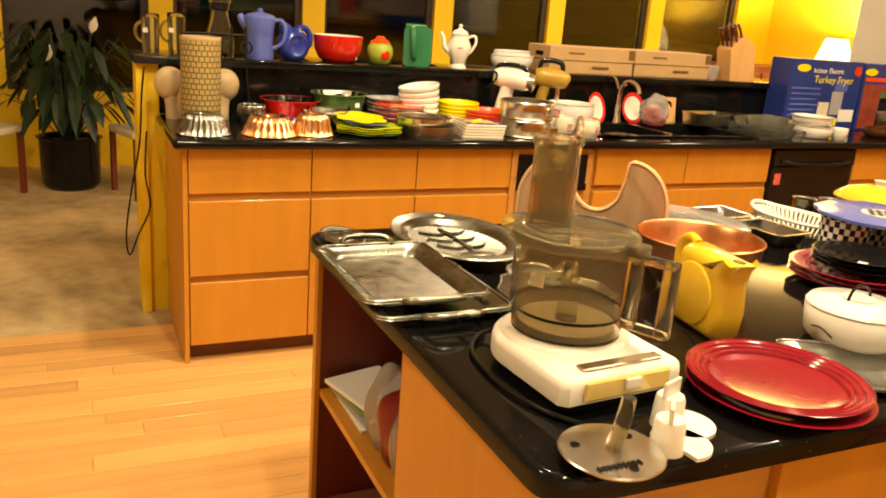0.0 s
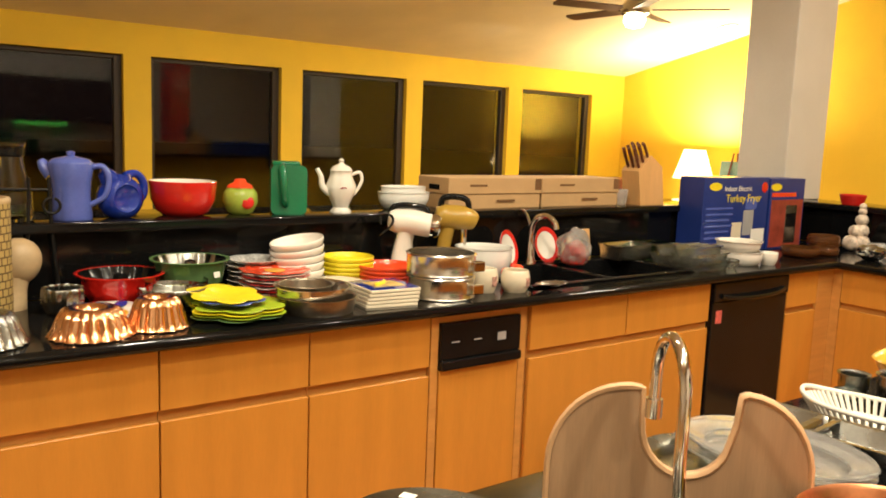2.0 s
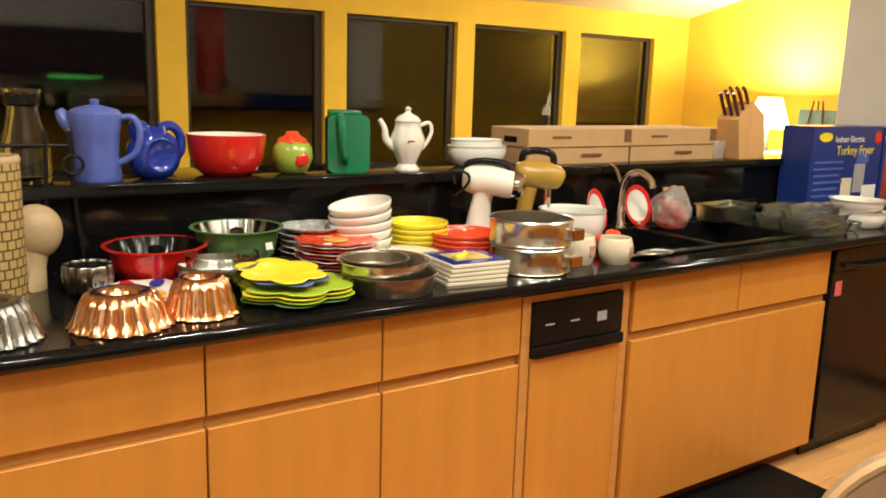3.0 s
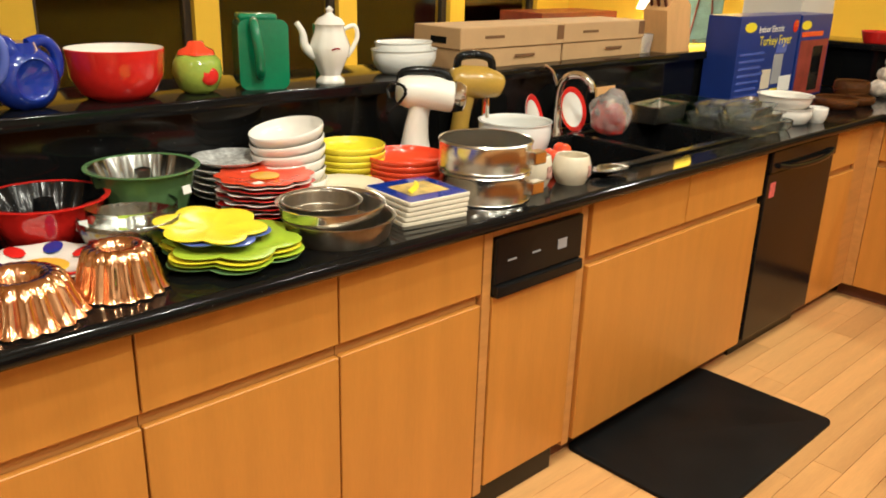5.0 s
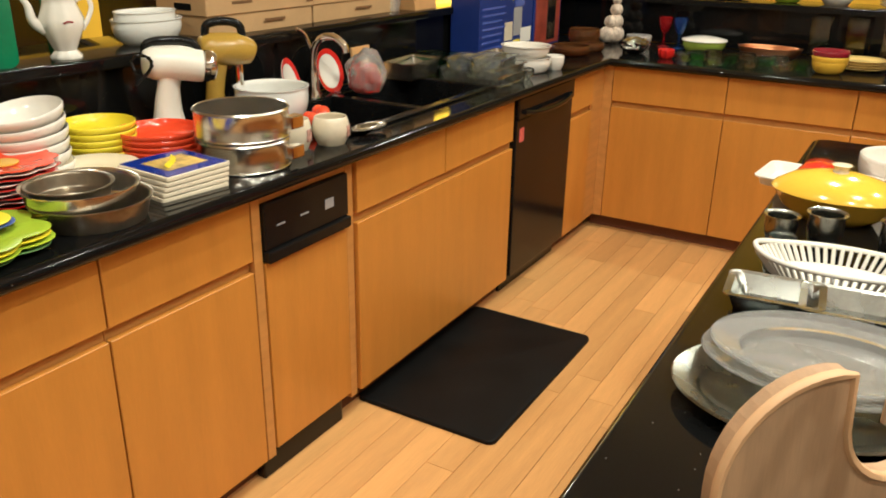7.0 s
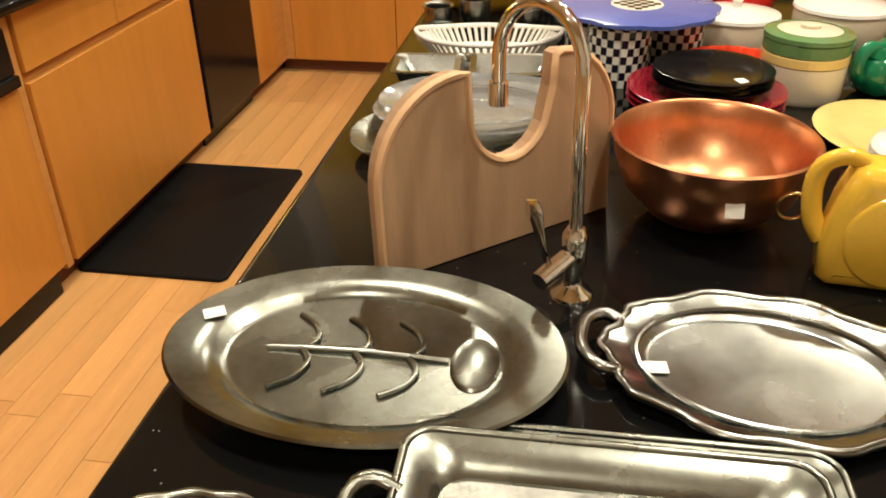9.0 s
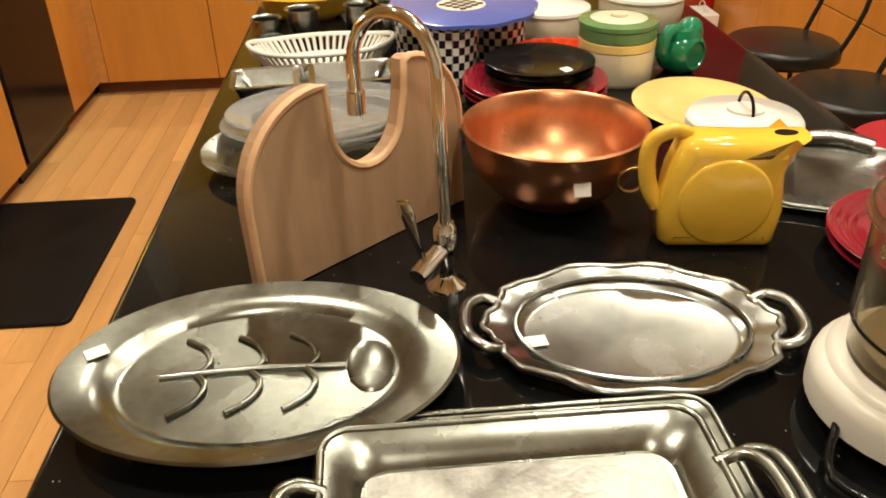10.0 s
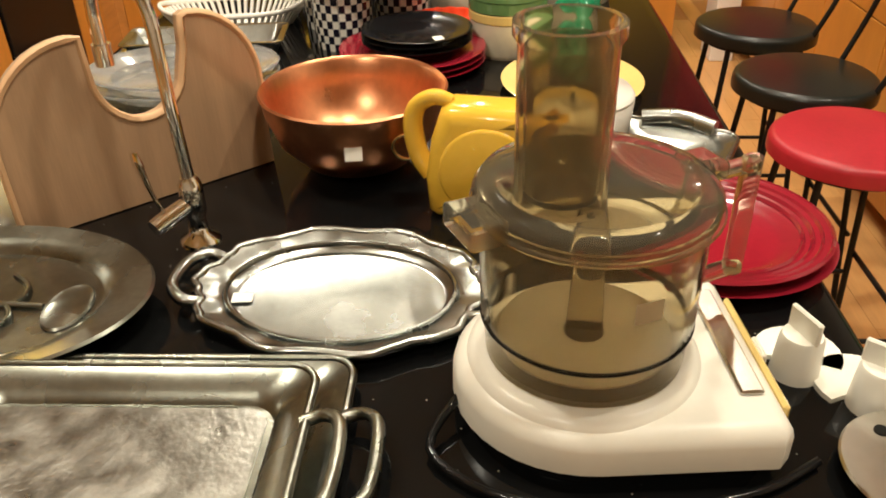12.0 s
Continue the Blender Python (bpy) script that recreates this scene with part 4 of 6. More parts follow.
def carton(label, at, w, d, h, lines, photo):
    ob = thing("appliance_carton", label, "box", at, group="appliance cartons")
    part("body", box(0, w, 0, d, 0, h, 0.002, 1), M_BOXBLUE, ob)
    lg = part("emblem", slab([(0.10 * w / 0.6 + 0.055 * math.cos(a * math.pi / 14), 0.022 * math.sin(a * math.pi / 14)) for a in range(28)], 0, 0.001), M_LEMON, ob, "yellow oval emblem")
    lg.matrix_basis = pose(0.0, -0.0005, h - 0.05, 90, 0, 0)
    if photo:
        part("photo", box(0.02, w - 0.01, -0.0015, -0.0005, 0.01, h * 0.70), M_BOXRED, ob, "printed reddish photo")
        part("fryer_picture", box(w * 0.48, w * 0.8, -0.003, -0.0018, 0.03, h * 0.62), M_STEEL, ob)
        part("fryer_picture", box(w * 0.5, w * 0.78, -0.0042, -0.0032, h * 0.3, h * 0.5), M_BLACK, ob)
        part("title_bar", box(0.02, w * 0.75, -0.0015, -0.0005, h * 0.74, h * 0.80), M_ORANGERED, ob)
    else:
        words("title", "Indoor Electric", 0.042, (w * 0.30, -0.002, h - 0.075), (90, 0, 0), M_PAPER, ob)
        words("title", "Turkey Fryer", 0.062, (w * 0.33, -0.002, h - 0.135), (90, 0, 0), M_LEMON, ob)
        for i in range(lines):
            part("text_bar", box(0.03, 0.03 + w * random.uniform(0.25, 0.42), -0.0015, -0.0005, h * 0.58 - i * 0.032, h * 0.58 - i * 0.032 + 0.011), M_PERI, ob)
        part("fryer_picture", box(w * 0.62, w * 0.78, -0.0015, -0.0005, h * 0.22, h * 0.56), M_GREY, ob)
        part("fryer_picture", box(w * 0.64, w * 0.82, -0.0015, -0.0005, h * 0.57, h * 0.72), M_PERI, ob)
        part("dish_picture", box(w * 0.45, w * 0.6, -0.0015, -0.0005, h * 0.18, h * 0.40), M_CREAM, ob)
        part("label", box(w * 0.76, w * 0.97, -0.003, -0.0016, h * 0.12, h * 0.30), M_PAPER, ob, "white paper label")
        part("label", box(w * 0.62, w * 0.75, -0.003, -0.0016, h * 0.06, h * 0.17), M_LEMON, ob, "yellow sticker")
        part("seal", lathe([(0, 0), (0.03, 0), (0.03, 0.001), (0, 0.001)], 24), M_RED, ob).matrix_basis = pose(w * 0.93, -0.0005, h - 0.055, 90, 0, 0)


carton("blue printed carton for an electric turkey fryer", (3.49, 0.445, TOP + 0.0), 0.60, 0.16, 0.415, 7, False)
carton("blue carton with a reddish fryer photo", (4.10, 0.44, TOP + 0.0), 0.36, 0.17, 0.41, 0, True)

# ---- things on the ledge ----


def handle_arc(parent, x, z, r, material, rad=0.009, a0=-85, a1=85, flat=1.4):
    return part("handle", tube(arc(x, z, r, a0, a1, 12), rad, 10, flat=flat), material, parent, "", 60)


wb = thing("wire_stand", "black wrought-iron wine bottle stand", "stand", (0.30, 0.60, TOP))
for sx in (-1, 1):
    part("leg", tube([(sx * 0.055, 0, 0), (sx * 0.04, 0, 0.15), (sx * 0.03, 0, 0.33), (sx * 0.03, 0, 0.40)], 0.006, 8), M_BLACKMETAL, wb, "", 60)
part("bar", tube([(-0.24, 0, 0.36), (-0.1, 0, 0.363), (0.035, 0, 0.36)], 0.005, 8), M_BLACKMETAL, wb, "", 60)
part("scroll", tube(arc(0.035, 0.31, 0.025, 90, 430, 18, -0.008), 0.005, 8), M_BLACKMETAL, wb, "", 60)
for cx, rr, hh in ((-0.06, 0.038, 0.17), (0.05, 0.04, 0.18)):
    gl = thing("glass_mug", "tall clear glass beer mug on the ledge", "glass", (cx, 0.72, LEDGE), 140, "glass mugs")
    part("body", lathe(cup_profile(rr * 0.9, rr, hh, 0.005), 28), M_GLASS, gl, "", 60)
    part("handle", tube(arc(rr, hh * 0.55, hh * 0.25, -85, 85, 10), 0.007, 8), M_GLASS, gl, "", 60)
    tag_on(gl, 0, rr, hh * 0.6, -90)
cf = thing("coffee_carafe", "clear glass carafe with a dark collar", "carafe", (0.235, 0.70, LEDGE))
part("body", lathe([(0, 0), (0.06, 0), (0.066, 0.02), (0.062, 0.10), (0.04, 0.18), (0.038, 0.21), (0.05, 0.25), (0.047, 0.25), (0.034, 0.21), (0.036, 0.18), (0.058, 0.10), (0.06, 0.02), (0, 0.006)], 36), M_GLASS, cf, "", 60)
part("collar", lathe([(0.038, 0.205), (0.045, 0.21), (0.045, 0.235), (0.04, 0.24), (0.037, 0.22)], 30), M_BLACK, cf)
p1 = thing("coffee_pot", "periwinkle blue ceramic coffee pot with lid", "coffee pot", (0.415, 0.69, LEDGE), -25, "blue pitchers")
part("body", lathe([(0, 0), (0.062, 0), (0.065, 0.01), (0.058, 0.08), (0.062, 0.13), (0.072, 0.185), (0.07, 0.19), (0.05, 0.185), (0, 0.18)], 36, flutes(18, 0.012)), M_PERI, p1, "", 60)
part("lid", lathe([(0.068, 0.19), (0.06, 0.2), (0.03, 0.208), (0.012, 0.212), (0.014, 0.224), (0, 0.23)], 30), M_PERI, p1, "", 60)
part("spout", tube([(-0.06, 0, 0.15), (-0.08, 0, 0.17), (-0.095, 0, 0.195)], [0.028, 0.022, 0.012], 12), M_PERI, p1, "", 60)
part("handle", tube([(0.062, 0, 0.175), (0.10, 0, 0.178), (0.118, 0, 0.14), (0.105, 0, 0.08), (0.06, 0, 0.05)], 0.010, 10), M_PERI, p1, "", 60)


def flask_pitcher(label, material, at, rz, w, h, thick):
    """A flat pitcher: rounded square sides with a raised disc, a loop handle and a beak."""
    ob = thing("flask_pitcher", label, "pitcher", at, rz)
    ol = [(-w * 0.40, 0), (w * 0.40, 0), (w * 0.47, h * 0.06), (w * 0.50, h * 0.35), (w * 0.46, h * 0.7), (w * 0.50, h * 0.84), (w * 0.56, h * 0.93), (w * 0.62, h * 0.99), (w * 0.42, h * 0.985), (w * 0.1, h * 0.985), (-w * 0.28, h * 1.0), (-w * 0.36, h * 0.95), (-w * 0.44, h * 0.7), (-w * 0.49, h * 0.35), (-w * 0.47, h * 0.06)]
    bm = slab(ol, -thick / 2, thick / 2)
    es = [e for e in bm.edges if abs(e.verts[0].co.z - e.verts[1].co.z) < 1e-6]
    bmesh.ops.bevel(bm, geom=es, offset=thick * 0.3, segments=4, affect="EDGES", profile=0.5)
    for v in bm.verts:
        v.co = Vector((v.co.x, v.co.z, v.co.y))
    part("body", bm, material, ob, "", 50)
    for s in (-1, 1):
        d = part("side_disc", lathe([(0, 0.004), (h * 0.36, 0.004), (h * 0.385, 0.002), (h * 0.39, -0.006), (0, -0.006)], 44), material, ob, "raised round side", 60)
        d.matrix_basis = pose(0, s * thick / 2, h * 0.46, -90 * s, 0, 0)
    part("handle", tube([(-w * 0.30, 0, h * 0.97), (-w * 0.42, 0, h * 1.01), (-w * 0.56, 0, h * 0.93), (-w * 0.60, 0, h * 0.75), (-w * 0.56, 0, h * 0.5), (-w * 0.47, 0, h * 0.34)], thick * 0.14, 10, flat=1.4), material, ob, "", 60)
    part("mouth", lathe([(0, 0), (thick * 0.13, 0), (thick * 0.13, 0.0015), (0, 0.0015)], 20, sx=1.6), M_BLACK, ob).location = (w * 0.45, 0, h * 0.984)
    return ob


def disc_pitcher(label, material, at, rz, r, thick, spout_side=1, name="disc_pitcher"):
    ob = thing(name, label, "pitcher", at, rz)
    bm = lathe([(0, -thick / 2), (r * 0.55, -thick / 2), (r * 0.6, -thick / 2 - 0.004), (r * 0.68, -thick / 2 - 0.002), (r * 0.93, -thick * 0.34), (r, 0), (r * 0.93, thick * 0.34), (r * 0.68, thick / 2 + 0.002), (r * 0.6, thick / 2 + 0.004), (r * 0.55, thick / 2), (0, thick / 2)], 48)
    for v in bm.verts:
        x, y, z = v.co
        v.co = Vector((x, z, max(y, -r * 0.90) + r * 0.90))
    part("body", bm, material, ob, "", 55)
    s = spout_side
    part("spout", tube([(s * r * 0.35, 0, r * 1.55), (s * r * 0.6, 0, r * 1.85), (s * r * 0.85, 0, r * 2.02)], [thick * 0.42, thick * 0.36, thick * 0.2], 14), material, ob, "", 60)
    part("neck", tube([(0, 0, r * 1.6), (-s * 0.0, 0, r * 1.95)], [thick * 0.5, thick * 0.42], 18), material, ob, "", 60)
    part("handle", tube([(-s * r * 0.25, 0, r * 1.86), (-s * r * 0.75, 0, r * 1.95), (-s * r * 1.12, 0, r * 1.6), (-s * r * 1.14, 0, r * 1.05), (-s * r * 0.9, 0, r * 0.75)], thick * 0.17, 10), material, ob, "", 60)
    return ob


disc_pitcher("cobalt blue disc-shaped ceramic pitcher", M_BLUE, (0.57, 0.69, LEDGE), 15, 0.078, 0.085, -1)
rb = thing("mixing_bowl", "large red bowl with a white inside", "bowl", (0.80, 0.72, LEDGE))
part("body", lathe([(0, 0), (0.07, 0), (0.095, 0.02), (0.113, 0.06), (0.12, 0.125), (0.117, 0.127)], 48), M_RED, rb, "", 60)
part("interior", lathe([(0.1175, 0.127), (0.11, 0.06), (0.09, 0.022), (0, 0.01)], 48), M_WHITE, rb, "white glazed inside", 60)
ap = thing("apple_jar", "apple-green round ceramic jar with orange lid", "jar", (1.01, 0.70, LEDGE))
part("body", lathe([(0, 0), (0.035, 0), (0.05, 0.012), (0.066, 0.05), (0.062, 0.085), (0.045, 0.105), (0, 0.106)], 36), M_APPLE, ap, "", 60)
part("lid", lathe([(0.05, 0.102), (0.046, 0.112), (0.025, 0.122), (0.02, 0.134), (0.016, 0.136), (0, 0.136)], 30, flutes(6, 0.06)), M_ORANGERED, ap, "orange lid", 60)
part("spot", lathe([(0, 0.003), (0.02, 0.001), (0.026, -0.006), (0, -0.006)], 24), M_RED, ap, "red apple spot", 60).matrix_basis = pose(0.005, -0.0635, 0.052, 84, 0, 0)
gp = thing("water_jug", "teal green square refrigerator jug with pierced handle", "jug", (1.205, 0.70, LEDGE), -20)
gp.scale = (1.15, 1.3, 1.15)
pts = rounded(-0.06, 0.06, 0.0, 0.165, 0.02, 5)
gj = slab(pts, -0.045, 0.045, 0.012)
for v in gj.verts:
    v.co = Vector((v.co.x, v.co.z, v.co.y))
part("body", gj, M_GREEN, gp, "", 45)
part("mouth", box(-0.055, 0.04, -0.03, 0.03, 0.16, 0.178, 0.008), M_GREEN, gp, "", 45)
part("handle", tube([(-0.02, -0.03, 0.160), (-0.025, -0.065, 0.15), (-0.02, -0.078, 0.10), (-0.015, -0.065, 0.05), (-0.01, -0.035, 0.03)], 0.012, 12), M_GREEN, gp, "", 60)
tp = thing("teapot", "tall white porcelain coffee pot with rose decoration and lid", "teapot", (1.425, 0.67, LEDGE), -20)
part("body", lathe([(0, 0), (0.042, 0), (0.044, 0.006), (0.03, 0.022), (0.042, 0.05), (0.058, 0.085), (0.06, 0.11), (0.046, 0.145), (0.042, 0.165), (0.046, 0.17), (0, 0.17)], 36, flutes(8, 0.03)), M_WHITE, tp, "", 60)
part("lid", lathe([(0.046, 0.17), (0.036, 0.185), (0.014, 0.196), (0.008, 0.203), (0.012, 0.212), (0, 0.222)], 24), M_WHITE, tp, "", 60)
part("spout", tube([(-0.045, 0, 0.08), (-0.075, 0, 0.105), (-0.082, 0, 0.145), (-0.10, 0, 0.175)], [0.018, 0.014, 0.010, 0.008], 12), M_WHITE, tp, "", 60)
part("handle", tube([(0.043, 0, 0.155), (0.075, 0, 0.165), (0.085, 0, 0.135), (0.07, 0, 0.10), (0.052, 0, 0.075)], 0.007, 8), M_WHITE, tp, "", 60)
part("rose", tube([(-0.012, -0.0585, 0.10), (0.0, -0.0595, 0.107), (0.014, -0.058, 0.103)], [0.003, 0.006, 0.003], 6, flat=0.3), M_MAROON, tp, "small painted rose")
turned("tumbler", "green striped glass tumbler behind the teapot", "glass", (1.475, 0.76, LEDGE), cup_profile(0.035, 0.042, 0.16, 0.004), M_GREEN, 28)
turned("serving_bowl", "white oval milk-glass serving bowl", "bowl", (1.77, 0.73, LEDGE), cup_profile(0.085, 0.12, 0.075, 0.005, 0.012, 0.005), M_MILK, 48, sy=0.7)
turned("serving_bowl", "second white oval bowl stacked inside", "bowl", (1.77, 0.735, LEDGE + 0.02), cup_profile(0.075, 0.105, 0.078, 0.005, 0.01, 0.004), M_MILK, 48, sy=0.7)
for bx0, bx1, by in ((1.96, 2.52, 0.66), (2.53, 3.08, 0.67)):
    cbx = thing("cardboard_box", "long shallow brown cardboard box with a lid", "box", (bx0, by, LEDGE), group="cardboard boxes")
    w = bx1 - bx0
    part("tray", box(0.006, w - 0.006, 0.006, 0.234, 0, 0.075, 0.002, 1), M_CARD, cbx)
    part("lid", box(0, w, 0, 0.24, 0.068, 0.142, 0.003, 1), M_CARD, cbx)
    part("hand_slot", box(-0.0012, 0.0002, 0.07, 0.15, 0.085, 0.108), M_BLACK, cbx, "dark slot cut in the end")
    part("mark", box(w - 0.045, w - 0.005, -0.0012, -0.0002, 0.085, 0.138), M_INK, cbx, "dark printed square")
    for k in range(2):
        part("print_bar", box(0.12 + k * 0.16, 0.22 + k * 0.17, -0.0012, 0.0068 * (1 - k), 0.102 - k * 0.07, 0.112 - k * 0.07), M_INK, cbx)
kn = thing("knife_block", "light wooden knife block full of dark-handled knives", "knife block", (3.27, 0.69, LEDGE), 0)
kn.scale = (1.25, 1.1, 1.2)
kb = slab([(-0.05, 0), (0.10, 0), (0.075, 0.17), (0.0, 0.22), (-0.075, 0.15)], -0.055, 0.055, 0.003)
for v in kb.verts:
    v.co = Vector((v.co.x, v.co.z, v.co.y))
part("block", kb, M_BLOCKWOOD, kn)
for i in range(3):
    for j in range(3):
        x0, z0 = -0.055 + i * 0.026, 0.165 + i * 0.022
        k = part("knife", tube([(x0, -0.035 + j * 0.033, z0), (x0 - 0.025, -0.035 + j * 0.033, z0 + 0.05), (x0 - 0.04, -0.035 + j * 0.033, z0 + 0.085 - 0.012 * i)], [0.009, 0.010, 0.011], 8, flat=0.7), M_HANDLE, kn, "dark wooden handle", 60)
turned("canister", "dark grey steel canister beside the knife block", "canister", (3.42, 0.76, LEDGE), cup_profile(0.045, 0.045, 0.19, 0.004), M_STEEL, 30)
turned("plastic_wrap", "crumpled clear plastic cup by the boxes", "cup", (3.12, 0.70, LEDGE), cup_profile(0.03, 0.04, 0.08, 0.003), M_BAGPLASTIC, 20, flutes(7, 0.1))

# ---- things on the side counter and its ledge ----
fg = bmesh.new()
for k, (fx, fy, r, z) in enumerate(((0, 0, 0.055, 0.05), (0.05, 0.03, 0.045, 0.05), (-0.05, 0.03, 0.045, 0.05), (0.0, 0.0, 0.045, 0.12), (0.03, 0.02, 0.035, 0.12), (-0.03, 0.02, 0.035, 0.12), (0, 0, 0.036, 0.185), (0, 0, 0.024, 0.235), (0, 0, 0.02, 0.265))):
    bmesh.ops.create_icosphere(fg, subdivisions=3, radius=r, matrix=Matrix.Translation((fx, fy, z)))
fo2 = tagged(part("figurine", fg, mat("painted_figurine", (0.66, 0.50, 0.40), 0.35, vary=0.7, scale=30), None, "", 180), "stacked cream and red painted ceramic figurine", "figurine")
fo2.matrix_world = pose(4.62, 0.16, TOP)
foil = bmesh.new()
bmesh.ops.create_icosphere(foil, subdivisions=4, radius=0.07)
for v in foil.verts:
    k = 1 + 0.25 * noise.noise(v.co * 35)
    v.co = Vector((v.co.x * k * 1.25, v.co.y * k, max(-0.04, v.co.z * k * 0.6) + 0.04))
fo3 = tagged(part("crumpled_foil", foil, M_SILVERLIGHT), "crumpled silver foil bundle", "foil")
fo3.matrix_world = pose(4.30, -0.07, TOP)
turned("plastic_tub", "white translucent plastic tub", "tub", (4.48, -0.03, TOP), cup_profile(0.06, 0.07, 0.07, 0.004), M_BAGPLASTIC, 28)


def goblet(at, material, label, tilt=0):
    return turned("goblet", label, "goblet", at, [(0, 0), (0.032, 0), (0.03, 0.004), (0.006, 0.012), (0.005, 0.07), (0.02, 0.09), (0.034, 0.13), (0.036, 0.165), (0.034, 0.165), (0.03, 0.13), (0.015, 0.095), (0, 0.09)], material, 24)


goblet((4.62, -0.13, TOP), M_REDGLASS, "red stemmed glass goblet")
goblet((4.60, -0.22, TOP), M_BLUEGLASS, "blue stemmed glass goblet")
turned("pincushion", "small bright red fluted dish", "dish", (4.21, -0.265, TOP), bowl_profile(0.038, 0.045, 0.6, 0.004), M_RED, 36, flutes(9, 0.1))
cgw = thing("casserole_dish", "lime green casserole with a white lid", "dish", (4.60, -0.36, TOP))
part("body", lathe(cup_profile(0.09, 0.115, 0.055, 0.005, 0.006), 40), M_APPLE, cgw, "", 60)
part("lid", lathe([(0.122, 0.058), (0.118, 0.066), (0.06, 0.078), (0.012, 0.082), (0, 0.083)], 40), M_WHITE, cgw, "", 60)
for i in range(11):
    gx, gy = 4.16 + 0.09 * (i % 3) + random.uniform(-0.01, 0.01), -0.36 - 0.055 * i
    turned("glass_dish", "small clear glass dessert dish with teal tint" if i % 3 == 1 else "small clear cut-glass dish", "dish", (gx, gy, TOP), bowl_profile(0.042 + 0.008 * (i % 2), 0.04, 0.5, 0.004), M_GREENGLASS if i % 3 == 1 else M_GLASS, 28, flutes(10, 0.05), group="small glass dishes")
turned("gratin_dish", "long oval terracotta orange baking dish", "dish", (4.62, -0.70, TOP), cup_profile(0.13, 0.16, 0.045, 0.006, 0.005, 0.005), M_COPPER, 44, sx=0.6, rz=0)
for z, mm, r in ((0, M_YELLOW, 0.078), (0.022, M_YELLOW, 0.082), (0.045, M_MAROON, 0.085)):
    turned("nesting_bowl", "yellow and maroon nesting bowl", "bowl", (4.20, -1.04, TOP + z), bowl_profile(r, 0.06, 0.5, 0.005), mm, 36, group="nesting bowls")
for i in range(4):
    turned("side_plate", "pale yellow plate in a small stack", "plate", (4.40, -1.16, TOP + i * 0.012), plate_profile(0.115, 0.018), M_PALEY, 40, group="pale yellow plates")
for vx, vy in ((4.66, -0.93), (4.66, -1.10), (4.64, -1.27)):
    turned("glass_vase", "tall square clear glass vase", "vase", (vx, vy, TOP), cup_profile(0.062, 0.07, 0.21, 0.006), M_GLASS, 4, group="glass vases", rz=45, smooth=20)
for i in range(5):
    turned("side_plate", "white plate stacked among the glassware", "plate", (4.42, -1.55, TOP + i * 0.012), plate_profile(0.11, 0.018), M_WHITE, 40, group="white side plates")
turned("tea_kettle", "round red enamel pot", "pot", (4.50, -1.85, TOP), bowl_profile(0.09, 0.13, 0.6, 0.005), M_RED, 40)
for i in range(3):
    turned("stack_bowl", "orange stacked mixing bowl", "bowl", (4.35, -1.72, TOP + i * 0.03), bowl_profile(0.085, 0.05, 0.5, 0.005), M_ORANGERED, 36, group="orange bowls")
# ledge of the side counter
turned("serving_bowl", "red round bowl on the ledge", "bowl", (4.86, 0.35, LEDGE), cup_profile(0.06, 0.08, 0.06, 0.005), M_RED, 36)
for i in range(3):
    turned("glass_plate", "brown glass plate on the ledge", "plate", (4.93, -0.05, LEDGE + i * 0.012), plate_profile(0.12, 0.02), M_BROWNGLASS, 36, group="brown plates")
turned("platter", "grey oval platter on the ledge", "platter", (4.93, -0.38, LEDGE), plate_profile(0.13, 0.02), M_SILVER, 36, sx=0.7)
for i in range(3):
    turned("serving_bowl", "lime green bowl on the ledge", "bowl", (4.92, -0.70, LEDGE + i * 0.02), bowl_profile(0.085, 0.07, 0.5, 0.005), M_LIME, 36, group="lime bowls")
turned("cookie_jar", "white round ceramic jar on the ledge", "jar", (4.92, -0.95, LEDGE), [(0, 0), (0.06, 0), (0.09, 0.05), (0.08, 0.11), (0.05, 0.13), (0.015, 0.14), (0.015, 0.155), (0, 0.158)], M_WHITE, 36)
for i in range(4):
    turned("side_plate", "white plate stacked on the ledge", "plate", (4.92, -1.28, LEDGE + i * 0.014), plate_profile(0.125, 0.02), M_WHITE, 40, group="ledge plates")
turned("figurine_pot", "brown earthen pot on the ledge", "pot", (4.92, -1.6, LEDGE), cup_profile(0.05, 0.07, 0.1, 0.006, 0.02), M_COPPER, 32)

# ---- things on the island ----
before_island = set(scene.objects)
Z = ISLE


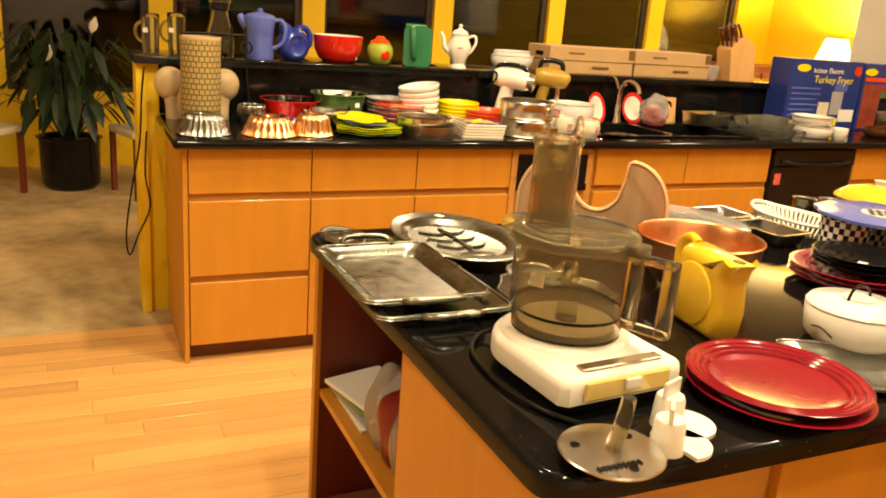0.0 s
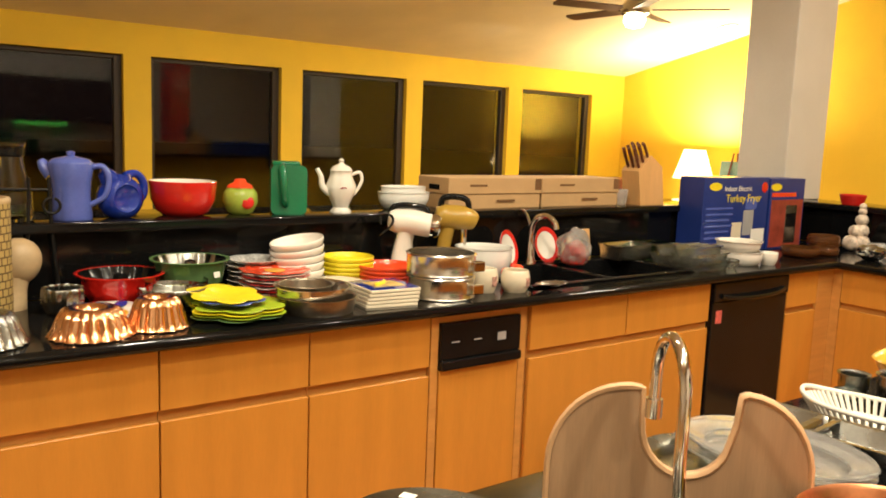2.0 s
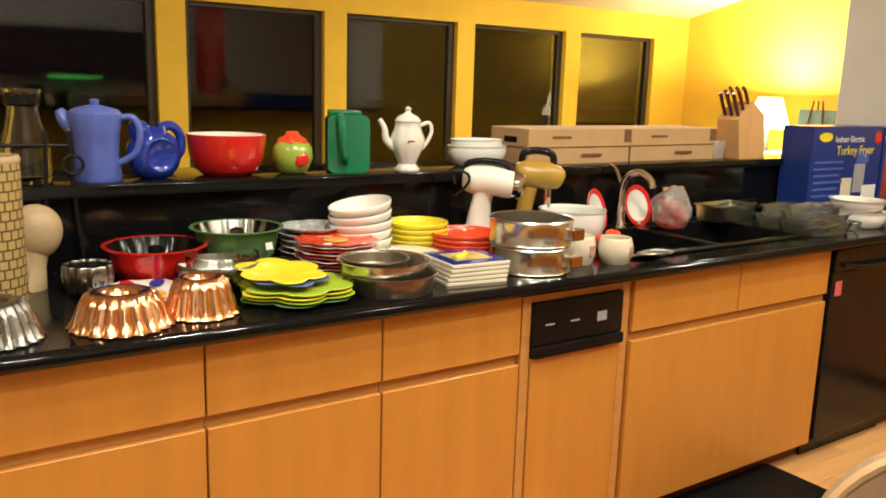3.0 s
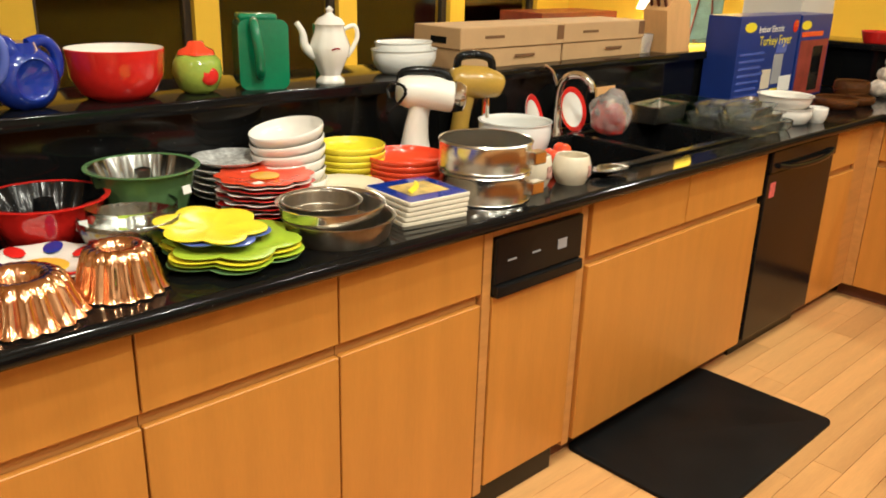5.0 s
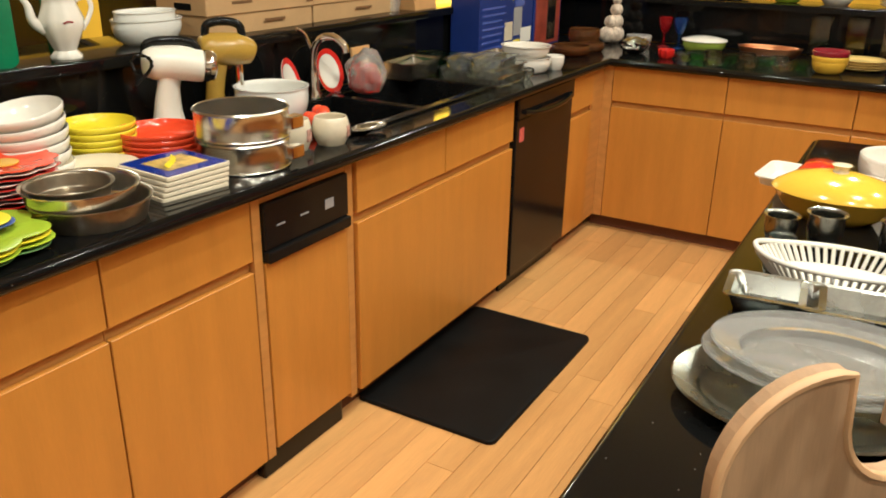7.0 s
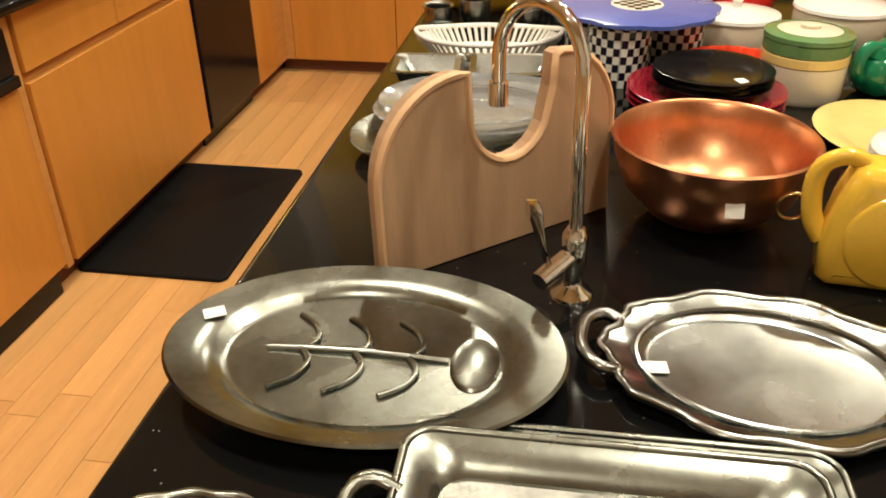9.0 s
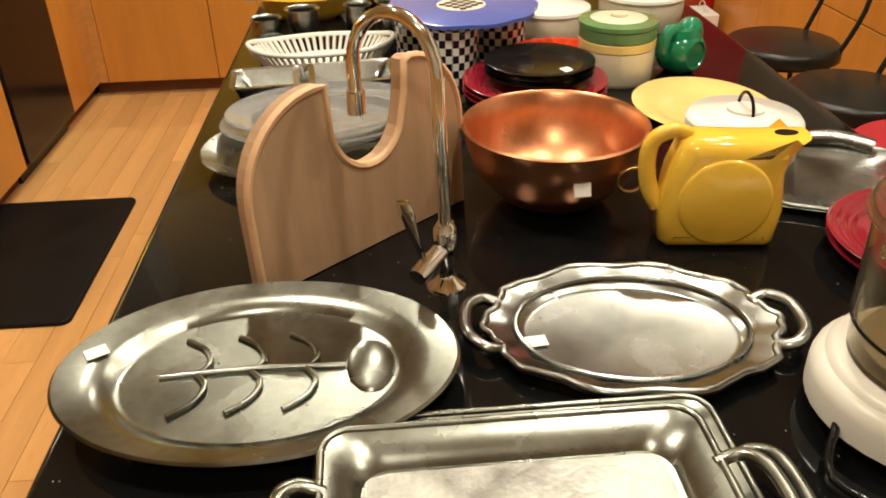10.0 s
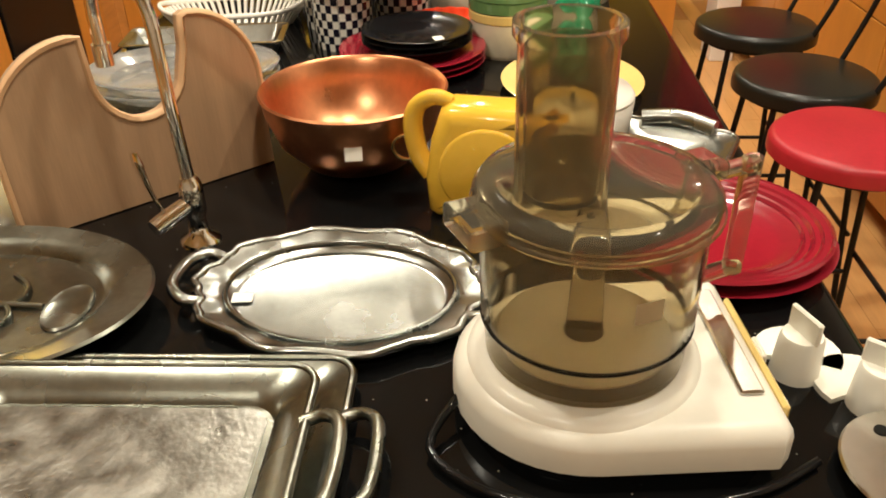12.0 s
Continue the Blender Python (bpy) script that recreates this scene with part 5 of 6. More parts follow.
def oval_tray(name, label, at, a, b, h, well, material, rz=0, scallop=0, handles=False, tree=False):
    ob = thing(name, label, "tray", at, rz)
    mod = (lambda t, r, z: 1 + 0.028 * math.cos(scallop * t) + 0.014 * math.cos(2 * scallop * t + 1)) if scallop else None
    prof = [(0, 0.001), (well * 0.92, 0.001), (well * 0.97, 0.004), (well, h * 0.55), (0.86, h * 0.8), (0.985, h), (1.0, h + 0.002), (0.985, h + 0.005), (0.86, h * 0.8 + 0.004), (well, h * 0.55 + 0.004), (well * 0.95, 0.006), (well * 0.9, 0.005), (0, 0.005)]
    part("dish", lathe([(r * 1.0, z) for r, z in prof], 120, lambda t, r, z: (mod(t, r, z) if mod and r > 0.85 else 1), a, b), material, ob, "", 45)
    if scallop:
        part("border", tube([((1.0 + 0.03 * math.cos(scallop * t * 2 * math.pi / 180) + 0.012 * math.sin(3 * scallop * t * 2 * math.pi / 180)) * a * math.cos(t * 2 * math.pi / 180), (1.0 + 0.03 * math.cos(scallop * t * 2 * math.pi / 180)) * b * math.sin(t * 2 * math.pi / 180), h + 0.003) for t in range(181)], 0.0055, 8), material, ob, "ornate scrolled border", 60)
        part("inner_border", tube([(0.80 * a * math.cos(t * 2 * math.pi / 90), 0.80 * b * math.sin(t * 2 * math.pi / 90), h * 0.72 + 0.004) for t in range(91)], 0.003, 6), material, ob, "", 60)
    if handles:
        for s in (-1, 1):
            part("handle", tube([(s * (a * 0.90), -0.045, h), (s * (a * 1.02), -0.05, h + 0.006), (s * (a * 1.13), -0.03, h + 0.009), (s * (a * 1.155), 0, h + 0.009), (s * (a * 1.13), 0.03, h + 0.009), (s * (a * 1.02), 0.05, h + 0.006), (s * (a * 0.90), 0.045, h)], 0.008, 10), material, ob, "scrolled open handle", 60)
    if tree:
        part("juice_channel", tube([(-a * 0.5, 0, 0.007), (0, 0.004, 0.008), (a * 0.42, 0, 0.007)], 0.0045, 8, flat=0.7), material, ob, "", 60)
        for k in range(3):
            for s in (-1, 1):
                x0 = -a * 0.32 + k * a * 0.27
                part("juice_channel", tube([(x0, 0, 0.007), (x0 + 0.012, s * 0.02, 0.0075), (x0 - 0.006 + 0.01, s * 0.045, 0.007), (x0 - 0.02, s * 0.065, 0.007)], 0.0045, 8, flat=0.7), material, ob, "", 60)
        part("juice_well", lathe([(0, 0.0055), (0.026, 0.006), (0.032, 0.0085), (0.034, 0.006)], 28, sx=0.8, sy=1.35), material, ob, "", 60).location = (a * 0.55, 0, 0)
        for fx, fy in ((-0.6, -0.55), (0.6, -0.55), (-0.6, 0.55), (0.6, 0.55)):
            part("foot", lathe([(0, -0.012), (0.008, -0.012), (0.006, -0.004), (0.01, 0.004), (0, 0.004)], 12), material, ob, "", 60).location = (fx * a, fy * b, 0)
    return ob


wt = oval_tray("meat_platter", "large oval silver meat platter with a tree-shaped well", (0.535, -1.325, Z + 0.012), 0.222, 0.158, 0.02, 0.76, M_SILVER, -90, tree=True)
tag_on(wt, -0.185, 0.035, 0.022, 0, 30)
ot = oval_tray("serving_tray", "oval silver tray with scalloped rim and two handles", (0.580, -1.758, Z), 0.172, 0.128, 0.016, 0.80, M_SILVERLIGHT, -95, scallop=10, handles=True)
tag_on(ot, -0.115, -0.02, 0.0075, 0, 10)


def rect_tray(label, at, w, d, rz, handles, material, h=0.022, group=""):
    ob = thing("serving_tray", label, "tray", at, rz, group)
    bm = bmesh.new()
    sets = [(w / 2 - 0.034, d / 2 - 0.034, 0), (w / 2 - 0.03, d / 2 - 0.03, h * 0.6), (w / 2, d / 2, h * 0.9), (w / 2 + 0.004, d / 2 + 0.004, h), (w / 2, d / 2, h + 0.004), (w / 2 - 0.028, d / 2 - 0.028, h * 0.75), (w / 2 - 0.036, d / 2 - 0.036, 0.004)]
    rings = [[bm.verts.new((x, y, z)) for x, y in rounded(-a, a, -b, b, 0.028, 6)] for a, b, z in sets]
    bm.faces.new(rings[0][::-1])
    bm.faces.new(rings[-1])
    for p, q in zip(rings, rings[1:]):
        for i in range(len(p)):
            bm.faces.new((p[i], p[(i + 1) % len(p)], q[(i + 1) % len(p)], q[i]))
    bmesh.ops.recalc_face_normals(bm, faces=bm.faces)
    part("dish", bm, material, ob, "", 45)
    part("rim_bead", tube([(x, y, h + 0.003) for x, y in rounded(-w / 2, w / 2, -d / 2, d / 2, 0.028, 6)] + [(w / 2, d / 2 - 0.028, h + 0.003)], 0.004, 8), material, ob, "", 60)
    if handles:
        for s in (-1, 1):
            part("handle", tube([(s * (w / 2 - 0.005), -0.055, h), (s * (w / 2 + 0.018), -0.058, h + 0.006), (s * (w / 2 + 0.035), -0.035, h + 0.012), (s * (w / 2 + 0.035), 0.035, h + 0.012), (s * (w / 2 + 0.018), 0.058, h + 0.006), (s * (w / 2 - 0.005), 0.055, h)], 0.0065, 10), material, ob, "scrolled silver handle", 60)
    return ob


M_ENGRAVED = mat("engraved_silver", (0.30, 0.29, 0.26), 0.30, metal=1, vary=0.4, scale=28, bump=0.35, fine=160, wear=0.5)
rect_tray("lower rectangular silver tray under another", (0.30, -1.595, Z), 0.40, 0.285, -90, True, M_SILVER, 0.018, "rectangular trays")
rt = rect_tray("rectangular engraved silver tray with two handles", (0.272, -1.583, Z + 0.02), 0.365, 0.262, -90, True, M_SILVER, 0.022, "rectangular trays")
part("engraving", slab(rounded(-0.14, 0.14, -0.09, 0.09, 0.02), 0.0042, 0.0052), M_ENGRAVED, rt, "dull engraved centre")
st = oval_tray("pin_tray", "small rectangular silver tray with a scrolled edge", (0.275, -1.225, Z), 0.085, 0.05, 0.01, 0.8, M_SILVER, -80, scallop=12)
tag_on(st, 0.0, 0.0, 0.0065, 0, 20, 0.03, 0.022)
# cutting board with a scooped notch
cbd = thing("cutting_board", "large wooden cutting board with a scooped notch standing upright", "cutting board", (0.842, -1.445, Z + 0.001), 41, tilt=(0, 3))
cbd.scale = (1, 0.88, 1.0)
ol = [(0.215, 0), (0.215, 0.12)] + [(0.075 + 0.14 * math.cos(radians(a)), 0.12 + 0.13 * math.sin(radians(a))) for a in range(8, 91, 8)]
ol += [(0.062, 0.248), (0.060, 0.20)] + [(-0.014 + 0.074 * math.cos(radians(a)), 0.195 + 0.074 * math.sin(radians(a))) for a in range(-10, -161, -14)]
ol += [(-0.093, 0.205), (-0.098, 0.248)] + [(-0.105 + 0.11 * math.cos(radians(a)), 0.14 + 0.112 * math.sin(radians(a))) for a in range(92, 176, 10)] + [(-0.215, 0.12), (-0.215, 0)]
cbm = slab(ol, -0.014, 0.014)
for v in cbm.verts:
    v.co = Vector((v.co.z, v.co.x, v.co.y))
part("board", cbm, M_WOOD, cbd)
part("edge_band", tube([(-0.012, y, z) for y, z in ol[:-1]], 0.006, 6), M_WOODLIGHT, cbd, "pale rounded edge", 60)
# island faucet
fc = thing("gooseneck_faucet", "chrome gooseneck faucet with a side lever", "faucet", (0.715, -1.548, Z))
part("base", lathe([(0, 0), (0.028, 0), (0.026, 0.006), (0.014, 0.014), (0.012, 0.035), (0.016, 0.045), (0.016, 0.085), (0.011, 0.095), (0, 0.095)], 24), M_CHROME, fc, "", 60)
neck = [(0, 0, 0.09), (0.0, 0.004, 0.20), (0.003, 0.006, 0.285)]
for a in range(0, 181, 15):
    u = 0.058 * (1 - math.cos(radians(a)))
    neck.append((0.003 + u * 0.55, 0.006 + u * 0.84, 0.285 + 0.068 * math.sin(radians(a))))
neck.append((0.003 + 0.116 * 0.55, 0.006 + 0.116 * 0.84, 0.245))
part("neck", tube(neck, 0.0085, 14), M_CHROME, fc, "", 60)
part("nozzle", tube([(neck[-1][0], neck[-1][1], 0.25), (neck[-1][0], neck[-1][1], 0.222)], 0.012, 14), M_CHROME, fc, "", 60)
lv = part("valve", tube([(0, 0, 0.06), (-0.03, 0.028, 0.048), (-0.045, 0.04, 0.043)], [0.012, 0.013, 0.012], 14), M_CHROME, fc, "", 60)
part("lever", tube([(-0.028, 0.028, 0.05), (-0.03, 0.04, 0.09), (-0.025, 0.05, 0.125), (-0.022, 0.054, 0.14)], [0.006, 0.007, 0.015, 0.011], 12, flat=0.35), M_CHROME, lv, "", 60)
# copper bowl
cw = thing("copper_bowl", "round copper mixing bowl with a brass ring", "bowl", (0.945, -1.735, Z))
cw.scale = (0.99, 0.99, 1.0)
part("body", lathe([(0, 0), (0.05, 0.001), (0.085, 0.018), (0.12, 0.055), (0.137, 0.10), (0.141, 0.125), (0.144, 0.128), (0.141, 0.131), (0.135, 0.125), (0.131, 0.10), (0.115, 0.057), (0.08, 0.022), (0.045, 0.006), (0, 0.005)], 64), M_COPPER, cw, "", 60)
part("ring", tube([(-0.118 - 0.003 * math.cos(a), -0.088 + 0.02 * math.sin(a), 0.083 + 0.02 * math.cos(a)) for a in [i * math.pi / 10 for i in range(21)]], 0.003, 8), mat("brass", (0.7, 0.5, 0.2), 0.25, metal=1), cw, "brass hanging ring", 60)
tg = tag_on(cw, -0.133, -0.012, 0.083, 90, 0)
tg.matrix_basis = Matrix.Translation((-0.134, -0.014, 0.08)) @ Matrix.Rotation(radians(-85), 4, "Z") @ Matrix.Rotation(radians(72), 4, "X")
# yellow jug and plates
flask_pitcher("yellow ceramic flat water pitcher with a round boss", M_YELLOW, (0.795, -1.937, Z), -97, 0.172, 0.165, 0.075)
turned("dinner_plate", "large maroon dinner plate with ringed rim", "plate", (0.70, -2.225, Z), plate_profile(0.150, 0.022), M_MAROON, 56, group="maroon plates")
mp = thing("dinner_plate", "large maroon dinner plate on top of another", "plate", (0.70, -2.22, Z + 0.016), group="maroon plates")
part("dish", lathe(plate_profile(0.148, 0.022), 56), M_MAROON, mp, "", 60)
for k in range(4):
    part("ring", lathe([(0.108 + k * 0.011, 0.0125 + k * 0.0028), (0.111 + k * 0.011, 0.0165 + k * 0.0028), (0.114 + k * 0.011, 0.014 + k * 0.0028)], 56), M_MAROON, mp, "", 60)
turned("platter", "round yellow platter under a black-rimmed plate", "plate", (1.275, -2.10, Z), plate_profile(0.158, 0.018), M_PALEY, 48, sy=0.85)
cas = thing("casserole_dish", "white oval casserole with a painted twig and lid", "dish", (1.05, -2.08, Z))
part("body", lathe([(0, 0), (0.075, 0), (0.092, 0.02), (0.096, 0.07), (0.09, 0.075), (0, 0.075)], 44), M_WHITE, cas, "", 60)
part("lid", lathe([(0.096, 0.076), (0.09, 0.084), (0.03, 0.09), (0.03, 0.095), (0, 0.095)], 44), M_WHITE, cas, "", 60)
part("handle", tube(arc(0, 0.09, 0.03, 0, 180, 12), 0.003, 8), M_BLACK, cas, "thin black wire handle", 60)
part("twig", tube([(-0.093, -0.03, 0.03), (-0.097, -0.005, 0.042), (-0.094, 0.02, 0.038)], 0.0015, 6), M_BLACK, cas, "painted dark twig")
sv = rect_tray("silver rectangular tray with a rolled handle", (0.94, -2.20, Z), 0.26, 0.2, -25, False, M_SILVERLIGHT, 0.012)
part("handle", tube([(0.125, -0.06, 0.02), (0.135, 0, 0.026), (0.125, 0.06, 0.02)], 0.014, 10), M_SILVERLIGHT, sv, "rolled silver handle", 60)
for i in range(3):
    turned("dinner_plate", "dark red plate under black plates", "plate", (1.40, -1.79, Z + i * 0.012), plate_profile(0.148, 0.02), M_MAROON, 48, group="dark red plates")
for i in range(3):
    k = turned("dinner_plate", "matte black plate in a stack", "plate", (1.405, -1.80, Z + 0.04 + i * 0.011), plate_profile(0.112, 0.018), M_BLACK, 44, group="black plates")
tag_on(k, -0.05, -0.045, 0.009, 0, 20)
turned("scalloped_dish", "orange-red scalloped oval dish", "dish", (1.555, -1.86, Z + 0.02), cup_profile(0.06, 0.095, 0.035, 0.005, 0.006), M_ORANGERED, 80, flutes(20, 0.05), sx=0.75)
turned("scalloped_dish", "orange scalloped dish below a smaller one", "dish", (1.56, -1.86, Z), cup_profile(0.065, 0.10, 0.03, 0.005, 0.006), M_RED, 80, flutes(20, 0.05), sx=0.75)
# checked canisters with the blue flower platter on top
for cx, cy in ((1.55, -1.63), (1.66, -1.75), (1.70, -1.58)):
    turned("checked_canister", "black and white checked ceramic canister", "canister", (cx, cy, Z), cup_profile(0.06, 0.066, 0.118, 0.005), M_CHECK, 40, group="checked canisters")
bf = thing("flower_platter", "periwinkle blue petal-edged platter with a checked centre", "platter", (1.64, -1.665, Z + 0.122))
part("dish", lathe([(0, 0), (0.14, 0), (0.165, 0.004), (0.165, 0.012), (0.155, 0.014), (0, 0.013)], 96, lambda a, r, z: 1 + 0.05 * abs(math.sin(5 * a)) if r > 0.1 else 1), M_PERI, bf, "", 45)
ck = bmesh.new()
for i in range(-3, 4):
    for j in range(-3, 4):
        if i * i + j * j < 10 and (i + j) % 2:
            box(i * 0.014 - 0.007, i * 0.014 + 0.007, j * 0.014 - 0.007, j * 0.014 + 0.007, 0.0146, 0.0154, bm=ck)
part("checks", ck, M_BLACK, bf, "black checks")
part("centre", lathe([(0, 0.0135), (0.055, 0.0135), (0.055, 0.0144), (0, 0.0144)], 32), M_WHITE, bf, "white round centre")
can = thing("striped_canister", "cream oval canister with green and yellow bands and lid", "canister", (1.50, -1.985, Z))
part("body", lathe([(0, 0), (0.076, 0), (0.081, 0.01), (0.081, 0.072), (0, 0.072)], 44), M_CREAM, can, "", 60)
part("yellow_band", lathe([(0.081, 0.073), (0.0825, 0.075), (0.0825, 0.09), (0.081, 0.092)], 44), M_PALEY, can)
part("green_band", lathe([(0.081, 0.093), (0.0825, 0.095), (0.0825, 0.115), (0.08, 0.118)], 44), M_DKGREEN, can)
part("lid", lathe([(0.083, 0.119), (0.08, 0.127), (0.05, 0.132), (0.018, 0.134), (0.018, 0.14), (0, 0.141)], 44), M_CREAM, can, "", 60)
part("lid_band", lathe([(0.084, 0.1185), (0.0835, 0.127), (0.066, 0.1315), (0.06, 0.1315)], 44), M_DKGREEN, can)
disc_pitcher("small round emerald green ball jug", M_GREEN, (1.52, -2.135, Z), -60, 0.05, 0.08, 1, "ball_jug")
for lx, ly, r, nm, cap in ((1.80, -1.90, 0.098, "white round lidded casserole", M_WHITE), (1.90, -2.16, 0.11, "white enamel lidded pot with a red knob", M_RED)):
    lo = thing("lidded_pot", nm, "pot", (lx, ly, Z))
    part("body", lathe(cup_profile(r * 0.85, r * 0.97, 0.075, 0.005, 0.006), 44), M_CREAM, lo, "", 60)
    part("lid", lathe([(r * 1.02, 0.077), (r, 0.084), (r * 0.5, 0.094), (0.015, 0.098), (0, 0.098)], 44), M_WHITE, lo, "", 60)
    part("knob", lathe([(0.012, 0.098), (0.008, 0.105), (0.014, 0.114), (0, 0.118)], 16), cap, lo, "", 60)
for tx, ty, mm, lab in ((2.15, -2.02, M_RED, "red enamel teapot with spout"), (2.28, -1.83, M_RED, "red enamel sugar pot with handle"), (2.05, -1.82, M_CREAM, "cream ceramic jug with handle")):
    t2 = thing("enamel_pot", lab, "pot", (tx, ty, Z), -110)
    part("body", lathe([(0, 0), (0.06, 0), (0.08, 0.03), (0.078, 0.07), (0.055, 0.095), (0, 0.1)], 36), mm, t2, "", 60)
    part("spout", tube([(0.06, 0, 0.05), (0.095, 0, 0.07), (0.11, 0, 0.095)], [0.018, 0.013, 0.009], 12), mm, t2, "", 60)
    handle_arc(t2, -0.075, 0.05, 0.03, mm, 0.007, 90, 270)
# pressed white basket, glass dishes, cups, casserole
wbk = thing("lattice_basket", "long white openwork ceramic basket", "basket", (1.70, -1.345, Z), 95)
part("base", lathe([(0, 0), (0.085, 0), (0.09, 0.008), (0, 0.008)], 44, sx=1.55, sy=0.78), M_WHITE, wbk)
part("rim", tube([(0.152 * 1.1 * math.cos(a), 0.085 * math.sin(a), 0.042 + 0.012 * abs(math.cos(a)) ** 6) for a in [i * math.pi / 36 for i in range(73)]], 0.006, 8), M_WHITE, wbk, "", 60)
for i in range(60):
    a = i * math.pi / 30
    part("slat", tube([(0.134 * math.cos(a), 0.068 * math.sin(a), 0.004), (0.164 * math.cos(a), 0.083 * math.sin(a), 0.042)], 0.0046, 5), M_WHITE, wbk)
oval_tray("oval_platter", "oval silver platter under clear glass dishes", (1.16, -1.34, Z), 0.15, 0.185, 0.022, 0.78, M_SILVER, 5)
oval_tray("glass_platter", "large oval clear plastic platter on a silver one", (1.24, -1.365, Z + 0.012), 0.185, 0.135, 0.03, 0.74, M_PLASTICCLEAR, -82)
oval_tray("glass_platter", "oval clear plastic platter stacked on another", (1.245, -1.37, Z + 0.028), 0.18, 0.13, 0.03, 0.74, M_PLASTICCLEAR, -82)
for i, (gx, gy, w, d, z) in enumerate(((1.50, -1.25, 0.16, 0.12, 0.0), (1.51, -1.40, 0.2, 0.13, 0.0))):
    rect_dish("glass_dish", "clear cut-glass relish dish", "dish", (gx, gy, Z + z), w, d, 0.035, M_SILVERLIGHT, 95, 0.005, 0.02, "relish dishes")
for cx, cy, r, h in ((1.88, -1.20, 0.04, 0.06), (1.90, -1.29, 0.044, 0.075), (1.88, -1.43, 0.036, 0.085), (1.86, -1.51, 0.038, 0.095), (1.82, -1.215, 0.03, 0.03)):
    turned("silver_cup", "small silver cup with a flared lip", "cup", (cx, cy, Z), cup_profile(r * 0.7, r * 0.85, h, 0.003, 0.004, r * 0.15), M_SILVERLIGHT, 30, group="silver cups")
yc = thing("oval_casserole", "large yellow enamel oval casserole with lid", "casserole", (2.14, -1.31, Z))
part("body", lathe([(0, 0), (0.09, 0), (0.13, 0.03), (0.15, 0.065), (0.155, 0.068), (0, 0.068)], 48, sx=0.75), M_YELLOW, yc, "", 60)
part("lid", lathe([(0.157, 0.07), (0.15, 0.08), (0.11, 0.105), (0.05, 0.12), (0, 0.122)], 48, sx=0.75), M_YELLOW, yc, "", 60)
part("knob", lathe([(0.02, 0.12), (0.016, 0.13), (0.024, 0.14), (0, 0.144)], 20), M_CREAM, yc, "cream knob", 60)
turned("serving_bowl", "wide hammered silver serving bowl", "bowl", (2.20, -1.58, Z), bowl_profile(0.155, 0.06, 0.5, 0.004), M_SILVERLIGHT, 60, flutes(20, 0.02))
rect_dish("enamel_tray", "white rectangular enamel tray", "tray", (2.42, -1.24, Z), 0.30, 0.2, 0.025, M_WHITE, 85)
turned("enamel_pot", "white shallow enamel pot with black knob lid", "pot", (2.62, -1.45, Z), cup_profile(0.12, 0.13, 0.07, 0.005, 0.004), M_WHITE, 44)
turned("enamel_pot", "red enamel pan on the island", "pot", (2.66, -1.80, Z), cup_profile(0.11, 0.13, 0.08, 0.005, 0.004), M_RED, 44)
turned("enamel_pot", "blue enamel pan on the island", "pot", (2.48, -1.75, Z), cup_profile(0.08, 0.09, 0.08, 0.005, 0.004), M_BLUE, 44)
turned("kitchen_bottle", "red plastic bottle with a white cap", "bottle", (2.86, -1.60, Z), [(0, 0), (0.03, 0), (0.034, 0.01), (0.034, 0.13), (0.014, 0.17), (0.013, 0.21), (0, 0.212)], M_RED, 24)
turned("paper_towel_roll", "upright white paper towel roll", "paper roll", (2.90, -2.02, Z), [(0.02, 0), (0.055, 0), (0.055, 0.27), (0.02, 0.27), (0.02, 0)], M_PAPER, 32)
turned("mitt_holder", "red oven mitt lying by the casserole", "mitt", (2.40, -1.24, Z + 0.026), [(0, 0), (0.05, 0), (0.06, 0.02), (0.04, 0.045), (0, 0.05)], M_RED, 20, sx=1.6)

# food processor
fpz = thing("food_processor", "white food processor with a smoked plastic bowl", "food processor", (0.405, -2.022, Z), 4)
def processor_outline(w, nose, back):
    """A straight-sided body with one round end."""
    return [(w * math.cos(radians(a)), nose * math.sin(radians(a))) for a in range(0, 181, 9)] + [(-w, back + 0.012), (-w + 0.012, back), (w - 0.012, back), (w, back + 0.012)]


part("foot", slab(processor_outline(0.108, 0.108, -0.15), 0.001, 0.022), M_BLACK, fpz, "dark base plate")
part("base", slab(processor_outline(0.121, 0.125, -0.166), 0.022, 0.066, 0.018), M_WPLASTIC, fpz, "", 40)
part("collar", lathe([(0.112, 0.062), (0.11, 0.068), (0.102, 0.074), (0, 0.075)], 56), M_WPLASTIC, fpz, "", 60)
pnl = part("control_panel", box(-0.085, 0.085, -0.172, -0.1655, 0.027, 0.060, 0.003, 1), M_PALEY, fpz, "yellowed control panel")
part("switch", box(-0.012, 0.02, -0.178, -0.1725, 0.04, 0.058, 0.002, 1), M_WPLASTIC, pnl)
part("lever_slot", box(-0.075, 0.085, -0.150, -0.128, 0.0662, 0.071, 0.002, 1), M_STEEL, fpz, "metal control strip")
bz, br, bt = 0.076, 0.098, 0.158
bo = part("work_bowl", lathe([(0, bz), (br * 0.95, bz), (br * 0.965, bz + 0.034), (br, bz + 0.04), (br * 1.02, bz + bt), (br * 1.02 - 0.0035, bz + bt), (br - 0.0035, bz + 0.04), (br * 0.965 - 0.0035, bz + 0.034), (br * 0.92, bz + 0.004), (0, bz + 0.004)], 64), M_SMOKE, fpz, "", 50)
part("seam", lathe([(br * 0.955, bz + 0.034), (br + 0.0006, bz + 0.0385), (br * 0.955, bz + 0.04)], 56), M_BLACK, bo)
